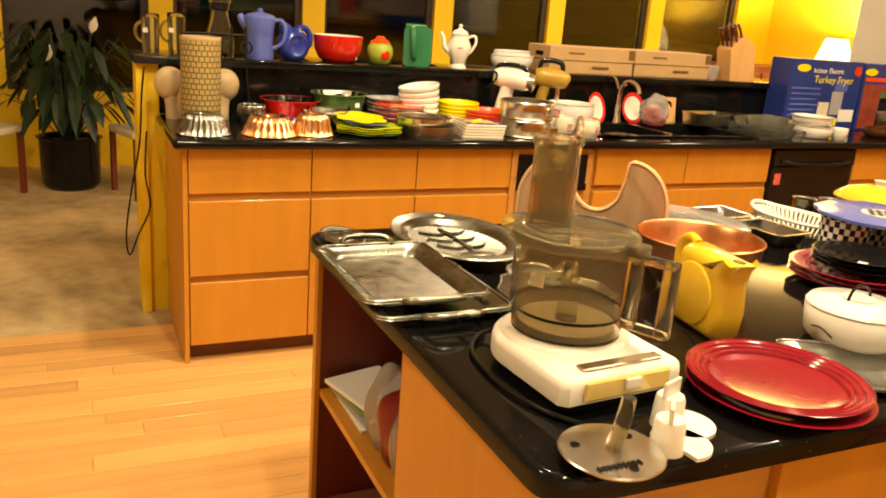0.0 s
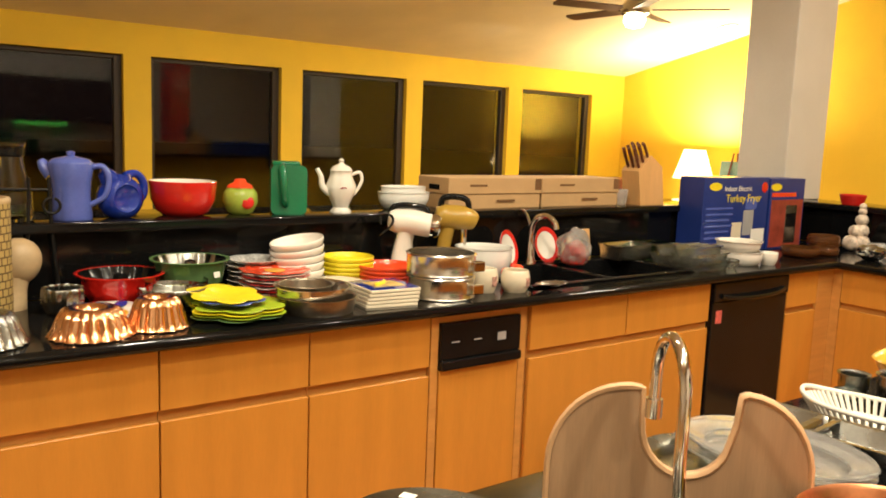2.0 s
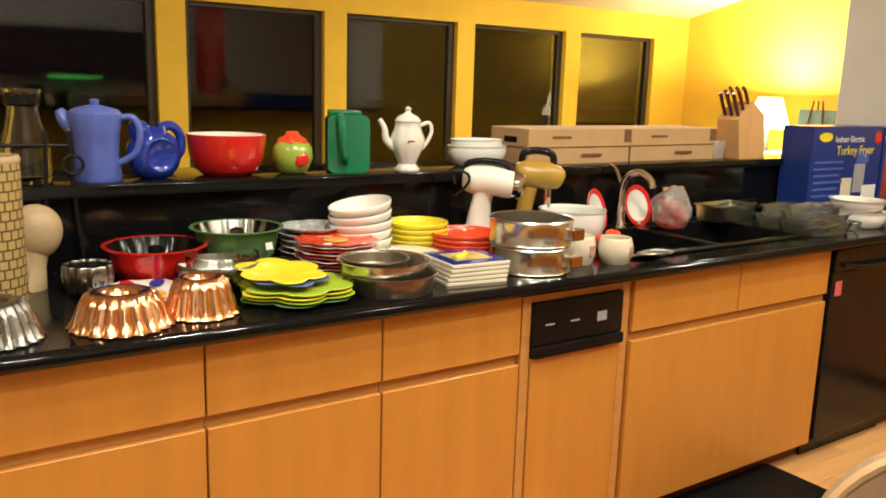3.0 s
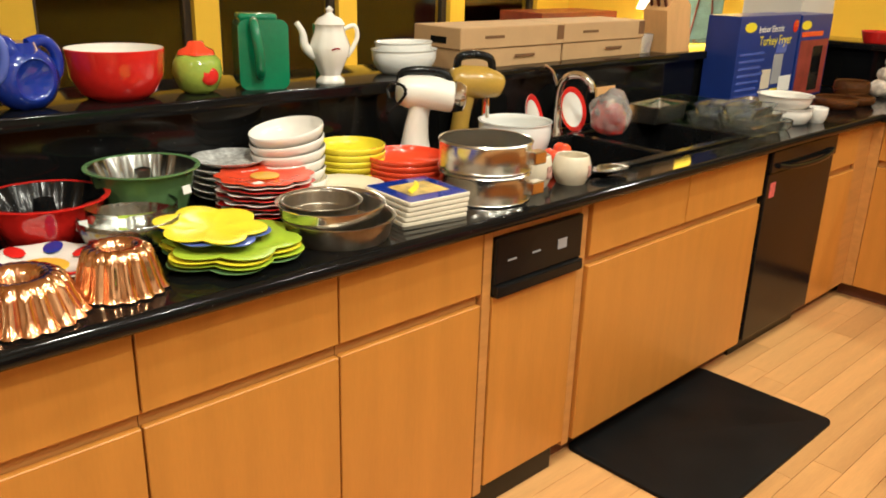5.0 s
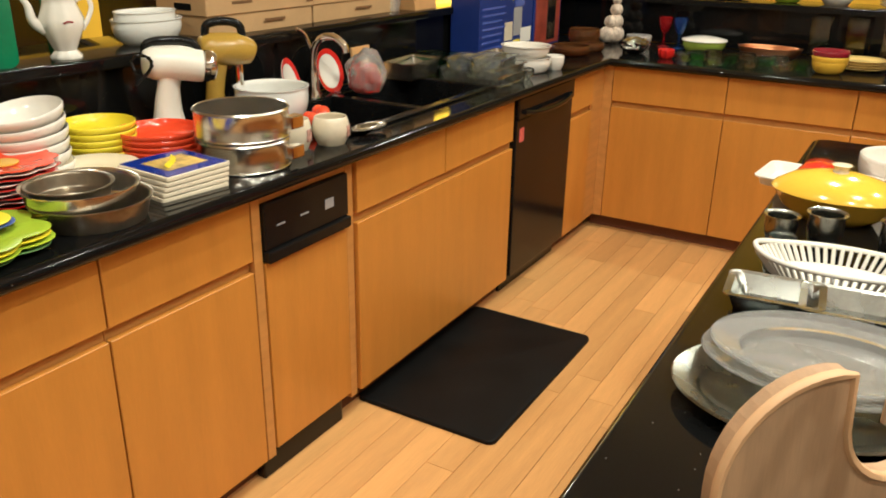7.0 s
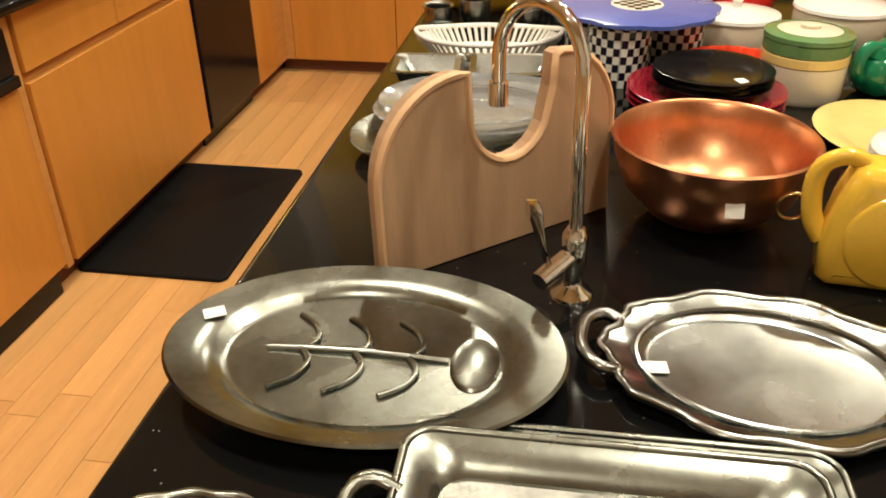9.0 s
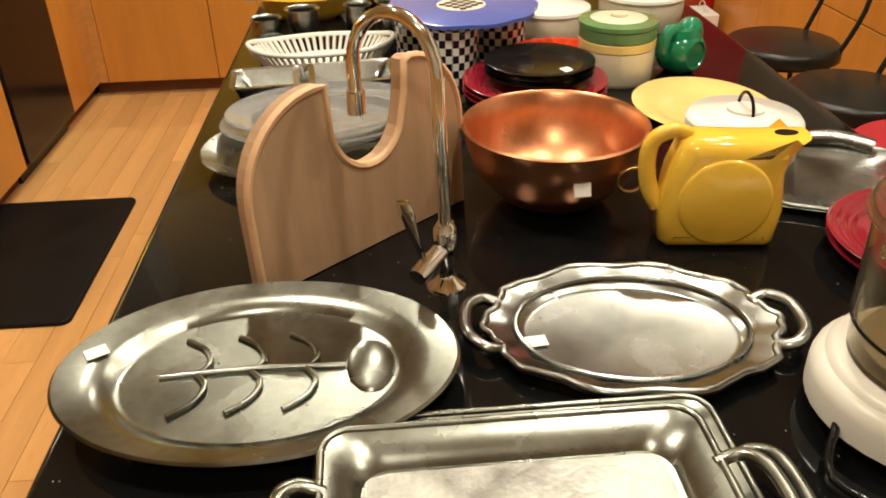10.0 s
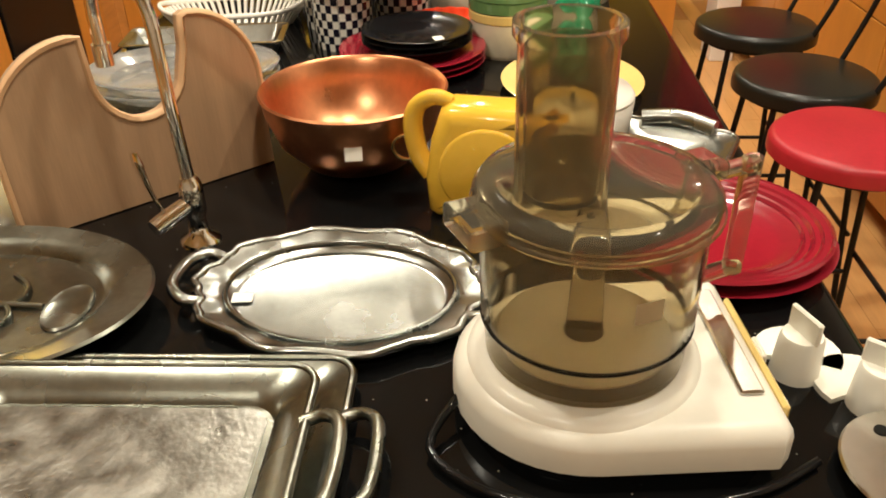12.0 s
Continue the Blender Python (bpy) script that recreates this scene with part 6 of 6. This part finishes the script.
part("blade_stem", lathe([(0, bz + 0.005), (0.018, bz + 0.005), (0.014, bz + 0.10), (0.011, bz + 0.12), (0, bz + 0.12)], 20), M_SMOKE, bo, "", 60)
part("disc", lathe([(0.02, bz + 0.012), (br * 0.84, bz + 0.012), (br * 0.84, bz + 0.014), (0.02, bz + 0.014)], 40), M_CREAM, bo, "cream cutting disc")
hx, hy = math.sin(radians(22)), -math.cos(radians(22))
for rr in (br + 0.074, br + 0.014):
    part("grip", tube([(hx * rr, hy * rr, bz + 0.032), (hx * rr, hy * rr, bz + 0.156)], 0.010, 8, flat=1.3), M_SMOKE, bo, "smoked plastic grip", 50)
for zz in (bz + 0.036, bz + 0.150):
    part("grip_arm", tube([(hx * (br - 0.002), hy * (br - 0.002), zz), (hx * (br + 0.078), hy * (br + 0.078), zz)], 0.0085, 8), M_SMOKE, bo, "", 50)
lz = bz + bt - 0.006
ld = part("lid", lathe([(br + 0.006, lz), (br + 0.008, lz + 0.014), (br + 0.002, lz + 0.022), (br * 0.9, lz + 0.024), (br * 0.86, lz + 0.020), (0, lz + 0.022), (0, lz + 0.018), (br * 0.86, lz + 0.016), (br * 0.98, lz + 0.012), (br + 0.003, lz)], 64), M_SMOKE, fpz, "", 50)
part("lid_bead", tube([((br + 0.008) * math.cos(i * math.pi / 32), (br + 0.008) * math.sin(i * math.pi / 32), lz + 0.002) for i in range(65)], 0.003, 6), M_SMOKE, ld, "", 60)
tube_at = (-0.03, 0.036, 0)
part("feed_tube", lathe([(0.039, lz + 0.018), (0.038, lz + 0.022), (0.038, lz + 0.15), (0.042, lz + 0.156), (0.042, lz + 0.166), (0.036, lz + 0.166), (0.0345, lz + 0.022)], 40), M_SMOKE, ld, "", 50).location = tube_at
part("pusher", lathe([(0, lz + 0.026), (0.031, lz + 0.026), (0.032, lz + 0.15), (0.030, lz + 0.15), (0.029, lz + 0.03), (0, lz + 0.03)], 32), M_SMOKE, ld, "", 50).location = tube_at
lt = part("latch", box(-0.028, 0.028, br - 0.002, br + 0.034, lz - 0.004, lz + 0.018, 0.004), M_SMOKE, ld)
lt.matrix_basis = Matrix.Rotation(radians(22), 4, "Z")
part("latch", box(-0.02, 0.02, -br - 0.03, -br + 0.002, lz, lz + 0.018, 0.004), M_SMOKE, ld).matrix_basis = Matrix.Rotation(radians(22), 4, "Z")
part("cord", tube([(-0.02, 0.12, 0.03), (-0.07, 0.15, 0.012), (-0.12, 0.10, 0.008), (-0.14, 0.02, 0.007), (-0.145, -0.06, 0.007), (-0.13, -0.14, 0.007), (-0.10, -0.2, 0.007)], 0.0045, 8), M_BLACK, fpz, "black power cord", 60)
tag_on(fpz, -0.0905, 0.0, bz + 0.10, 90, 0).matrix_basis = Matrix.Translation((-0.0915, -0.03, bz + 0.10)) @ Matrix.Rotation(radians(-90 + 18), 4, "Z") @ Matrix.Rotation(radians(90), 4, "X")
gd = thing("grating_disc", "metal grating disc with a plastic stem", "blade", (0.30, -2.315, Z), tilt=(0, 0))
part("disc", lathe([(0, 0.018), (0.072, 0.016), (0.074, 0.019), (0.072, 0.021), (0, 0.022)], 40), M_STEEL, gd, "", 40)
for i in range(3):
    part("hole", lathe([(0, 0.0216), (0.007, 0.0216), (0.007, 0.0224), (0, 0.0224)], 12), M_BLACK, gd).location = (0.05 * math.cos(2.1 * i + 0.5), 0.05 * math.sin(2.1 * i + 0.5), 0)
part("stem", tube([(0, 0, 0.02), (0.008, -0.004, 0.06), (0.012, -0.006, 0.10)], [0.012, 0.011, 0.010], 14), M_SMOKE, gd, "", 60)
part("hub", lathe([(0, 0), (0.02, 0), (0.02, 0.018), (0, 0.018)], 18), M_SMOKE, gd)
for i in range(9):
    part("slot", box(-0.05 + i * 0.008, -0.046 + i * 0.008, -0.045, -0.035, 0.0215, 0.0235), M_BLACK, gd)
for ax, ay, rz in ((0.45, -2.25, 20), (0.40, -2.31, 50)):
    at_ = thing("chopping_attachment", "white plastic blade attachment", "attachment", (ax, ay, Z), rz, "processor attachments")
    part("hub", lathe([(0, 0), (0.025, 0), (0.022, 0.045), (0.02, 0.05), (0, 0.05)], 24), M_WPLASTIC, at_, "", 60)
    part("fin", box(-0.022, 0.022, -0.003, 0.003, 0.048, 0.075, 0.002, 1), M_WPLASTIC, at_)
    part("blade", slab([(0.02 + 0.045 * math.cos(radians(a)), 0.045 * math.sin(radians(a)) - 0.02) for a in range(-150, 90, 15)] + [(0.02, 0.0)], 0.0, 0.006), M_WPLASTIC, at_)

# the goods on the near part of the island, settled into their true place and size
SETTLE = Matrix.Translation((-0.064, -0.0023, ISLE * (1 - 1.034))) @ Matrix.Rotation(radians(0.61), 4, "Z") @ Matrix.Scale(1.034, 4)
for ob in list(scene.objects):
    if ob not in before_island and ob.parent is None and ob.matrix_basis.translation.x < 1.9:
        ob.matrix_basis = SETTLE @ ob.matrix_basis

# things on the open shelf
for i, (mm, nm) in enumerate(((M_BAGPLASTIC, "clear bag with red items in the niche"), (M_REDGLASS, "red translucent gift bag in the niche"), (M_BAGPLASTIC, "clear crumpled bag in the niche"))):
    b_ = bmesh.new()
    bmesh.ops.create_icosphere(b_, subdivisions=4, radius=0.075)
    for v in b_.verts:
        k = 1 + 0.3 * noise.noise(v.co * 16 + Vector((i * 3, 0, 0)))
        v.co = Vector((v.co.x * k, v.co.y * k * 0.8, max(-0.08, v.co.z * k * 1.7) + 0.081))
    ob = tagged(part("gift_bag", b_, mm, None, "", 180), nm, "bag")
    ob.matrix_world = pose(0.30, -1.70 + 0.085 * i, 0.366)
for i in range(4):
    ob = tagged(part("magazine", box(-0.09, 0.09, -0.13, 0.13, 0, 0.012, 0.002, 1), (M_PAPER, M_GREY, M_DKGREEN, M_PAPER)[i]), "magazine lying on the island shelf", "magazine", "magazines")
    ob.matrix_world = pose(0.32, -1.34, 0.366 + i * 0.013, 0, 0, i * 5)

# ---- stools ----


def stool(at, rz, vinyl, label):
    ob = thing("bar_stool", label, "stool", at, rz, "bar stools")
    part("seat", slab([(0.19 * math.cos(a * math.pi / 20) * (1 - 0.06 * math.sin(a * math.pi / 20)), 0.19 * math.sin(a * math.pi / 20)) for a in range(40)], 0.63, 0.675, 0.018), vinyl, ob, "", 40)
    part("seat_frame", tube([(0.16 * math.cos(a * math.pi / 16), 0.16 * math.sin(a * math.pi / 16), 0.622) for a in range(33)], 0.008, 8), M_BLACKMETAL, ob, "", 60)
    for sx in (-1, 1):
        for sy in (-1, 1):
            part("leg", tube([(sx * 0.12, sy * 0.11, 0.625), (sx * 0.17, sy * 0.16, 0.0)], 0.009, 8), M_BLACKMETAL, ob, "", 60)
        part("stretcher", tube([(sx * 0.155, -0.145, 0.2), (sx * 0.155, 0.145, 0.2)], 0.007, 8), M_BLACKMETAL, ob, "", 60)
        part("back_post", tube([(sx * 0.12, -0.12, 0.62), (sx * 0.13, -0.19, 0.80), (sx * 0.10, -0.22, 0.98)], 0.008, 8), M_BLACKMETAL, ob, "", 60)
        part("stretcher", tube([(-0.16, sx * 0.15, 0.26), (0.16, sx * 0.15, 0.26)], 0.007, 8), M_BLACKMETAL, ob, "", 60)
    bk_ = slab([(0.15 * math.cos(a * math.pi / 16), 0.10 * math.sin(a * math.pi / 16)) for a in range(32)], -0.018, 0.018, 0.01)
    for v in bk_.verts:
        v.co = Vector((v.co.x, v.co.z - 0.21, v.co.y + 0.95))
    part("backrest", bk_, vinyl, ob, "", 40)


stool((2.39, -2.86, FLOOR), 0, M_STOOLBLACK, "black vinyl bar stool with thin iron legs")
stool((1.91, -2.86, FLOOR), 0, M_STOOLBLACK, "black vinyl bar stool with thin iron legs")
stool((1.50, -2.84, FLOOR), 0, M_STOOLRED, "red vinyl bar stool with thin iron legs")
sb = thing("paper_bag", "white paper shopping bag on the floor", "bag", (4.05, -3.22, FLOOR))
part("bag", box(-0.1, 0.1, -0.06, 0.06, 0, 0.34, 0.004, 1), M_PAPER, sb)
part("handle", tube(arc(0, 0.34, 0.05, 0, 180, 10), 0.003, 6), M_CREAM, sb, "", 60)

# ---- room beyond the ledge ----
fan = thing("ceiling_fan", "five-blade brown ceiling fan with a lit globe", "fan", (4.55, 1.94, ceiling_z(1.94)))
part("canopy", lathe([(0, 0.0), (0.07, 0.01), (0.06, -0.05), (0.02, -0.07), (0, -0.07)], 24), M_PEWTER, fan, "", 60)
part("rod", tube([(0, 0, -0.05), (0, 0, -0.2)], 0.012, 10), M_PEWTER, fan)
part("motor", lathe([(0, -0.16), (0.05, -0.17), (0.10, -0.22), (0.11, -0.28), (0.08, -0.30), (0, -0.30)], 30), M_STEEL, fan, "", 60)
part("globe", lathe([(0.075, -0.302), (0.08, -0.33), (0.06, -0.375), (0, -0.39)], 26), M_BULB, fan, "glowing glass globe", 60)
for i in range(5):
    bl = part("blade", slab(rounded(0.12, 0.66, -0.06, 0.06, 0.04), -0.004, 0.004), mat("fan_blade", (0.10, 0.05, 0.025), 0.5) if i == 0 else bpy.data.materials["fan_blade"], fan)
    bl.matrix_basis = Matrix.Translation((0, 0, -0.255)) @ Matrix.Rotation(radians(72 * i + 20), 4, "Z") @ Matrix.Rotation(radians(10), 4, "X")
area_lamp("fan_lamp", (4.55, 1.94, ceiling_z(1.94) - 0.42), 0.14, 18)
for lx, ly in DOWNLIGHTS + [(6.45, 2.5)]:
    dl = thing("recessed_light", "lit round recessed ceiling light", "light", (lx, ly, ceiling_z(ly) - 0.004), group="recessed lights", tilt=(12.6 * -1, 0))
    part("trim", lathe([(0.075, 0.0), (0.10, 0.0), (0.10, -0.006), (0.078, -0.01), (0.075, 0.0)], 28), M_WHITE, dl)
    part("lens", lathe([(0, -0.002), (0.074, -0.002), (0, -0.0035)], 24), M_BULB, dl, "glowing lens")
tb = thing("side_table", "dark wooden side table against the yellow wall", "table", (6.55, 2.75, FLOOR))
part("tabletop", box(-0.3, 0.3, -0.5, 0.5, 0.70, 0.74, 0.006), M_REDWOOD, tb)
for sx in (-0.26, 0.26):
    for sy in (-0.45, 0.45):
        part("leg", box(sx - 0.02, sx + 0.02, sy - 0.02, sy + 0.02, 0, 0.70), M_REDWOOD, tb)
lp = thing("table_lamp", "table lamp with a lit cream pleated shade", "lamp", (6.5, 2.78, FLOOR + 0.74))
part("base", lathe([(0, 0), (0.08, 0), (0.07, 0.02), (0.02, 0.05), (0.035, 0.14), (0.05, 0.22), (0.02, 0.3), (0.012, 0.46), (0, 0.46)], 24), M_PEWTER, lp, "", 60)
part("shade", lathe([(0.19, 0.46), (0.10, 0.74), (0.098, 0.74), (0.187, 0.46)], 36, flutes(36, 0.015)), M_SHADE, lp, "lit fabric shade")
for dz, tz, w in ((0.80, 3.2, 75), (0.44, 0.5, 14)):
    area_lamp("table_lamp_light", (6.5, 2.78, FLOOR + 0.74 + dz), 0.12, w, (1.0, 0.84, 0.52), (6.62, 2.78, tz))
ez = thing("picture_easel", "framed teal picture on a dark easel", "easel", (6.55, 2.38, FLOOR + 0.74), -70)
part("picture", box(-0.15, 0.15, -0.01, 0.01, 0.14, 0.66, 0.004, 1), mat("teal_print", (0.16, 0.28, 0.25), 0.4, vary=0.4), ez).matrix_basis = pose(0, 0, 0, -14, 0, 0)
for sx in (-0.12, 0.12):
    part("leg", tube([(sx, -0.02, 0), (sx * 0.3, 0.15, 0.72)], 0.008, 8), M_REDWOOD, ez)
part("rear_leg", tube([(0, 0.22, 0), (0, 0.15, 0.72)], 0.008, 8), M_REDWOOD, ez)
ck2 = thing("console_cabinet", "low dark brown console in the far corner", "cabinet", (6.2, 3.6, FLOOR))
part("body", box(-0.6, 0.5, -0.25, 0.25, 0, 1.15, 0.006), M_REDWOOD, ck2)
part("door", box(-0.55, -0.06, -0.27, -0.251, 0.08, 1.08, 0.004), M_REDWOOD, ck2)
part("door", box(-0.04, 0.45, -0.27, -0.251, 0.08, 1.08, 0.004), M_REDWOOD, ck2)
# unseen fill lights without fixtures, added to lift the far ceiling and window wall
area_lamp("dining_lamp", (2.4, 2.4, ceiling_z(2.4) - 0.06), 0.2, 16)
area_lamp("dining_lamp", (4.4, 2.9, ceiling_z(2.9) - 0.06), 0.2, 18)

# plant and chairs by the far windows
pt = thing("potted_plant", "large dark-leaved peace lily in a black pot", "plant", (-0.42, 3.35, FLOOR))
part("pot", lathe([(0, 0), (0.17, 0), (0.2, 0.04), (0.21, 0.36), (0.23, 0.38), (0.2, 0.385), (0.19, 0.36), (0, 0.35)], 32), M_BLACK, pt, "", 60)
leaves = bmesh.new()
for i in range(95):
    a, h, r = random.uniform(0, 6.28), random.uniform(0.25, 0.8), random.uniform(0.12, 0.42)
    p0, p1 = Vector((0.05 * math.cos(a), 0.05 * math.sin(a), 0.36)), Vector((r * math.cos(a), r * math.sin(a), 0.36 + h))
    d = Vector((math.cos(a), math.sin(a), -0.7 + random.uniform(-0.3, 0.5))).normalized()
    tube([p0, p0.lerp(p1, 0.6) + Vector((0, 0, 0.05)), p1], 0.004, 4, leaves)
    L, w = random.uniform(0.16, 0.28), random.uniform(0.03, 0.05)
    s = d.cross(Vector((0, 0, 1))).normalized()
    vv = [leaves.verts.new(p1 + d * L * t + s * w * k - Vector((0, 0, 0.12 * t * t))) for t, k in ((0, 0), (0.35, 1), (0.35, -1), (0.7, 0.8), (0.7, -0.8), (1, 0))]
    md = [leaves.verts.new(p1 + d * L * t - Vector((0, 0, 0.12 * t * t + 0.012))) for t in (0.35, 0.7)]
    for q in ((vv[0], md[0], vv[1]), (vv[0], vv[2], md[0]), (vv[1], md[0], md[1], vv[3]), (md[0], vv[2], vv[4], md[1]), (vv[3], md[1], vv[5]), (md[1], vv[4], vv[5])):
        leaves.faces.new(q)
part("foliage", leaves, M_LEAF, pt)
for i, (bx, by, bz) in enumerate(((0.18, -0.1, 1.25), (-0.12, -0.2, 1.05))):
    bl = part("bloom", lathe([(0, 0), (0.025, 0.03), (0.03, 0.07), (0, 0.13)], 10, sy=0.3), M_WHITE, pt, "white bloom", 60)
    bl.matrix_basis = pose(bx, by, bz - 0.12, 20, 15, 0)
    part("stem", tube([(0.02, 0, 0.36), (bx * 0.6, by * 0.6, 0.8), (bx, by, bz - 0.12)], 0.005, 6), M_LEAF, pt)


def dining_chair(at, rz):
    ob = thing("dining_chair", "dark wooden dining chair with a cream seat", "chair", at, rz, "dining chairs")
    part("seat", box(-0.22, 0.22, -0.22, 0.22, 0.44, 0.49, 0.015), M_CREAM, ob)
    for sx in (-0.2, 0.2):
        part("leg", box(sx - 0.018, sx + 0.018, -0.21, -0.175, 0, 0.44), M_REDWOOD, ob)
        part("leg", box(sx - 0.018, sx + 0.018, 0.175, 0.21, 0, 0.95), M_REDWOOD, ob)
    for z in (0.62, 0.76, 0.90):
        part("back_rail", box(-0.182, 0.182, 0.182, 0.202, z, z + 0.05, 0.004, 1), M_REDWOOD, ob)


dining_chair((-1.0, 3.1, FLOOR), 60)
dining_chair((0.12, 3.1, FLOOR), -70)
cord = tagged(part("power_cord", tube([(-0.10, 0.62, LEDGE - 0.05), (-0.115, 0.60, 0.95), (-0.13, 0.58, 0.75), (-0.17, 0.56, 0.55), (-0.20, 0.55, 0.35), (-0.19, 0.53, 0.25), (-0.15, 0.52, 0.35), (-0.10, 0.50, 0.48), (-0.115, 0.52, 0.62), (-0.1, 0.58, 0.8)], 0.004, 6), M_BLACK, None, "", 60), "thin black power cord hanging down the wall", "cord")
tagged(part("outer_post", box(-0.135, -0.092, BSP - 0.02, BSP + 0.16, FLOOR, LEDGE - 0.036, 0.002, 1), M_YELLOWWALL), "yellow end cap of the low wall", kind="structure")

# ---- floor planks ----
P_LEN, P_W = 0.95, 0.099
plank_meshes = []
for k in range(4):
    b = box(0, P_LEN * (0.7 + 0.2 * k) - 0.0015, 0, P_W - 0.0015, -0.006, 0.0, 0.0008, 1)
    me = bpy.data.meshes.new("plank")
    b.to_mesh(me)
    b.free()
    me.materials.append(M_PLANK)
    plank_meshes.append(me)
rest = bmesh.new()
row, y = 0, 0.45 - P_W
while y > YF:
    x = -2.4 - random.uniform(0, 0.8)
    while x < 4.6:
        k = random.randrange(4)
        ln = P_LEN * (0.7 + 0.2 * k)
        near = y > -1.25
        if near:
            ob = new("plank", plank_meshes[k])
            ob.parent = floor_ob
            ob.location = (x, y, FLOOR)
        else:
            box(x, x + ln - 0.0015, y, y + P_W - 0.0015, FLOOR - 0.006, FLOOR, bm=rest)
        x += ln
    y -= P_W
pr = part("planks", rest, mat("maple_floor_far", (0.66, 0.36, 0.125), 0.33, vary=0.16, scale=4, bump=0.03, fine=50, stretch=(0.35, 4, 1), coat=0.2), floor_ob)
tagged(pr, "maple floor boards", kind="stuff")
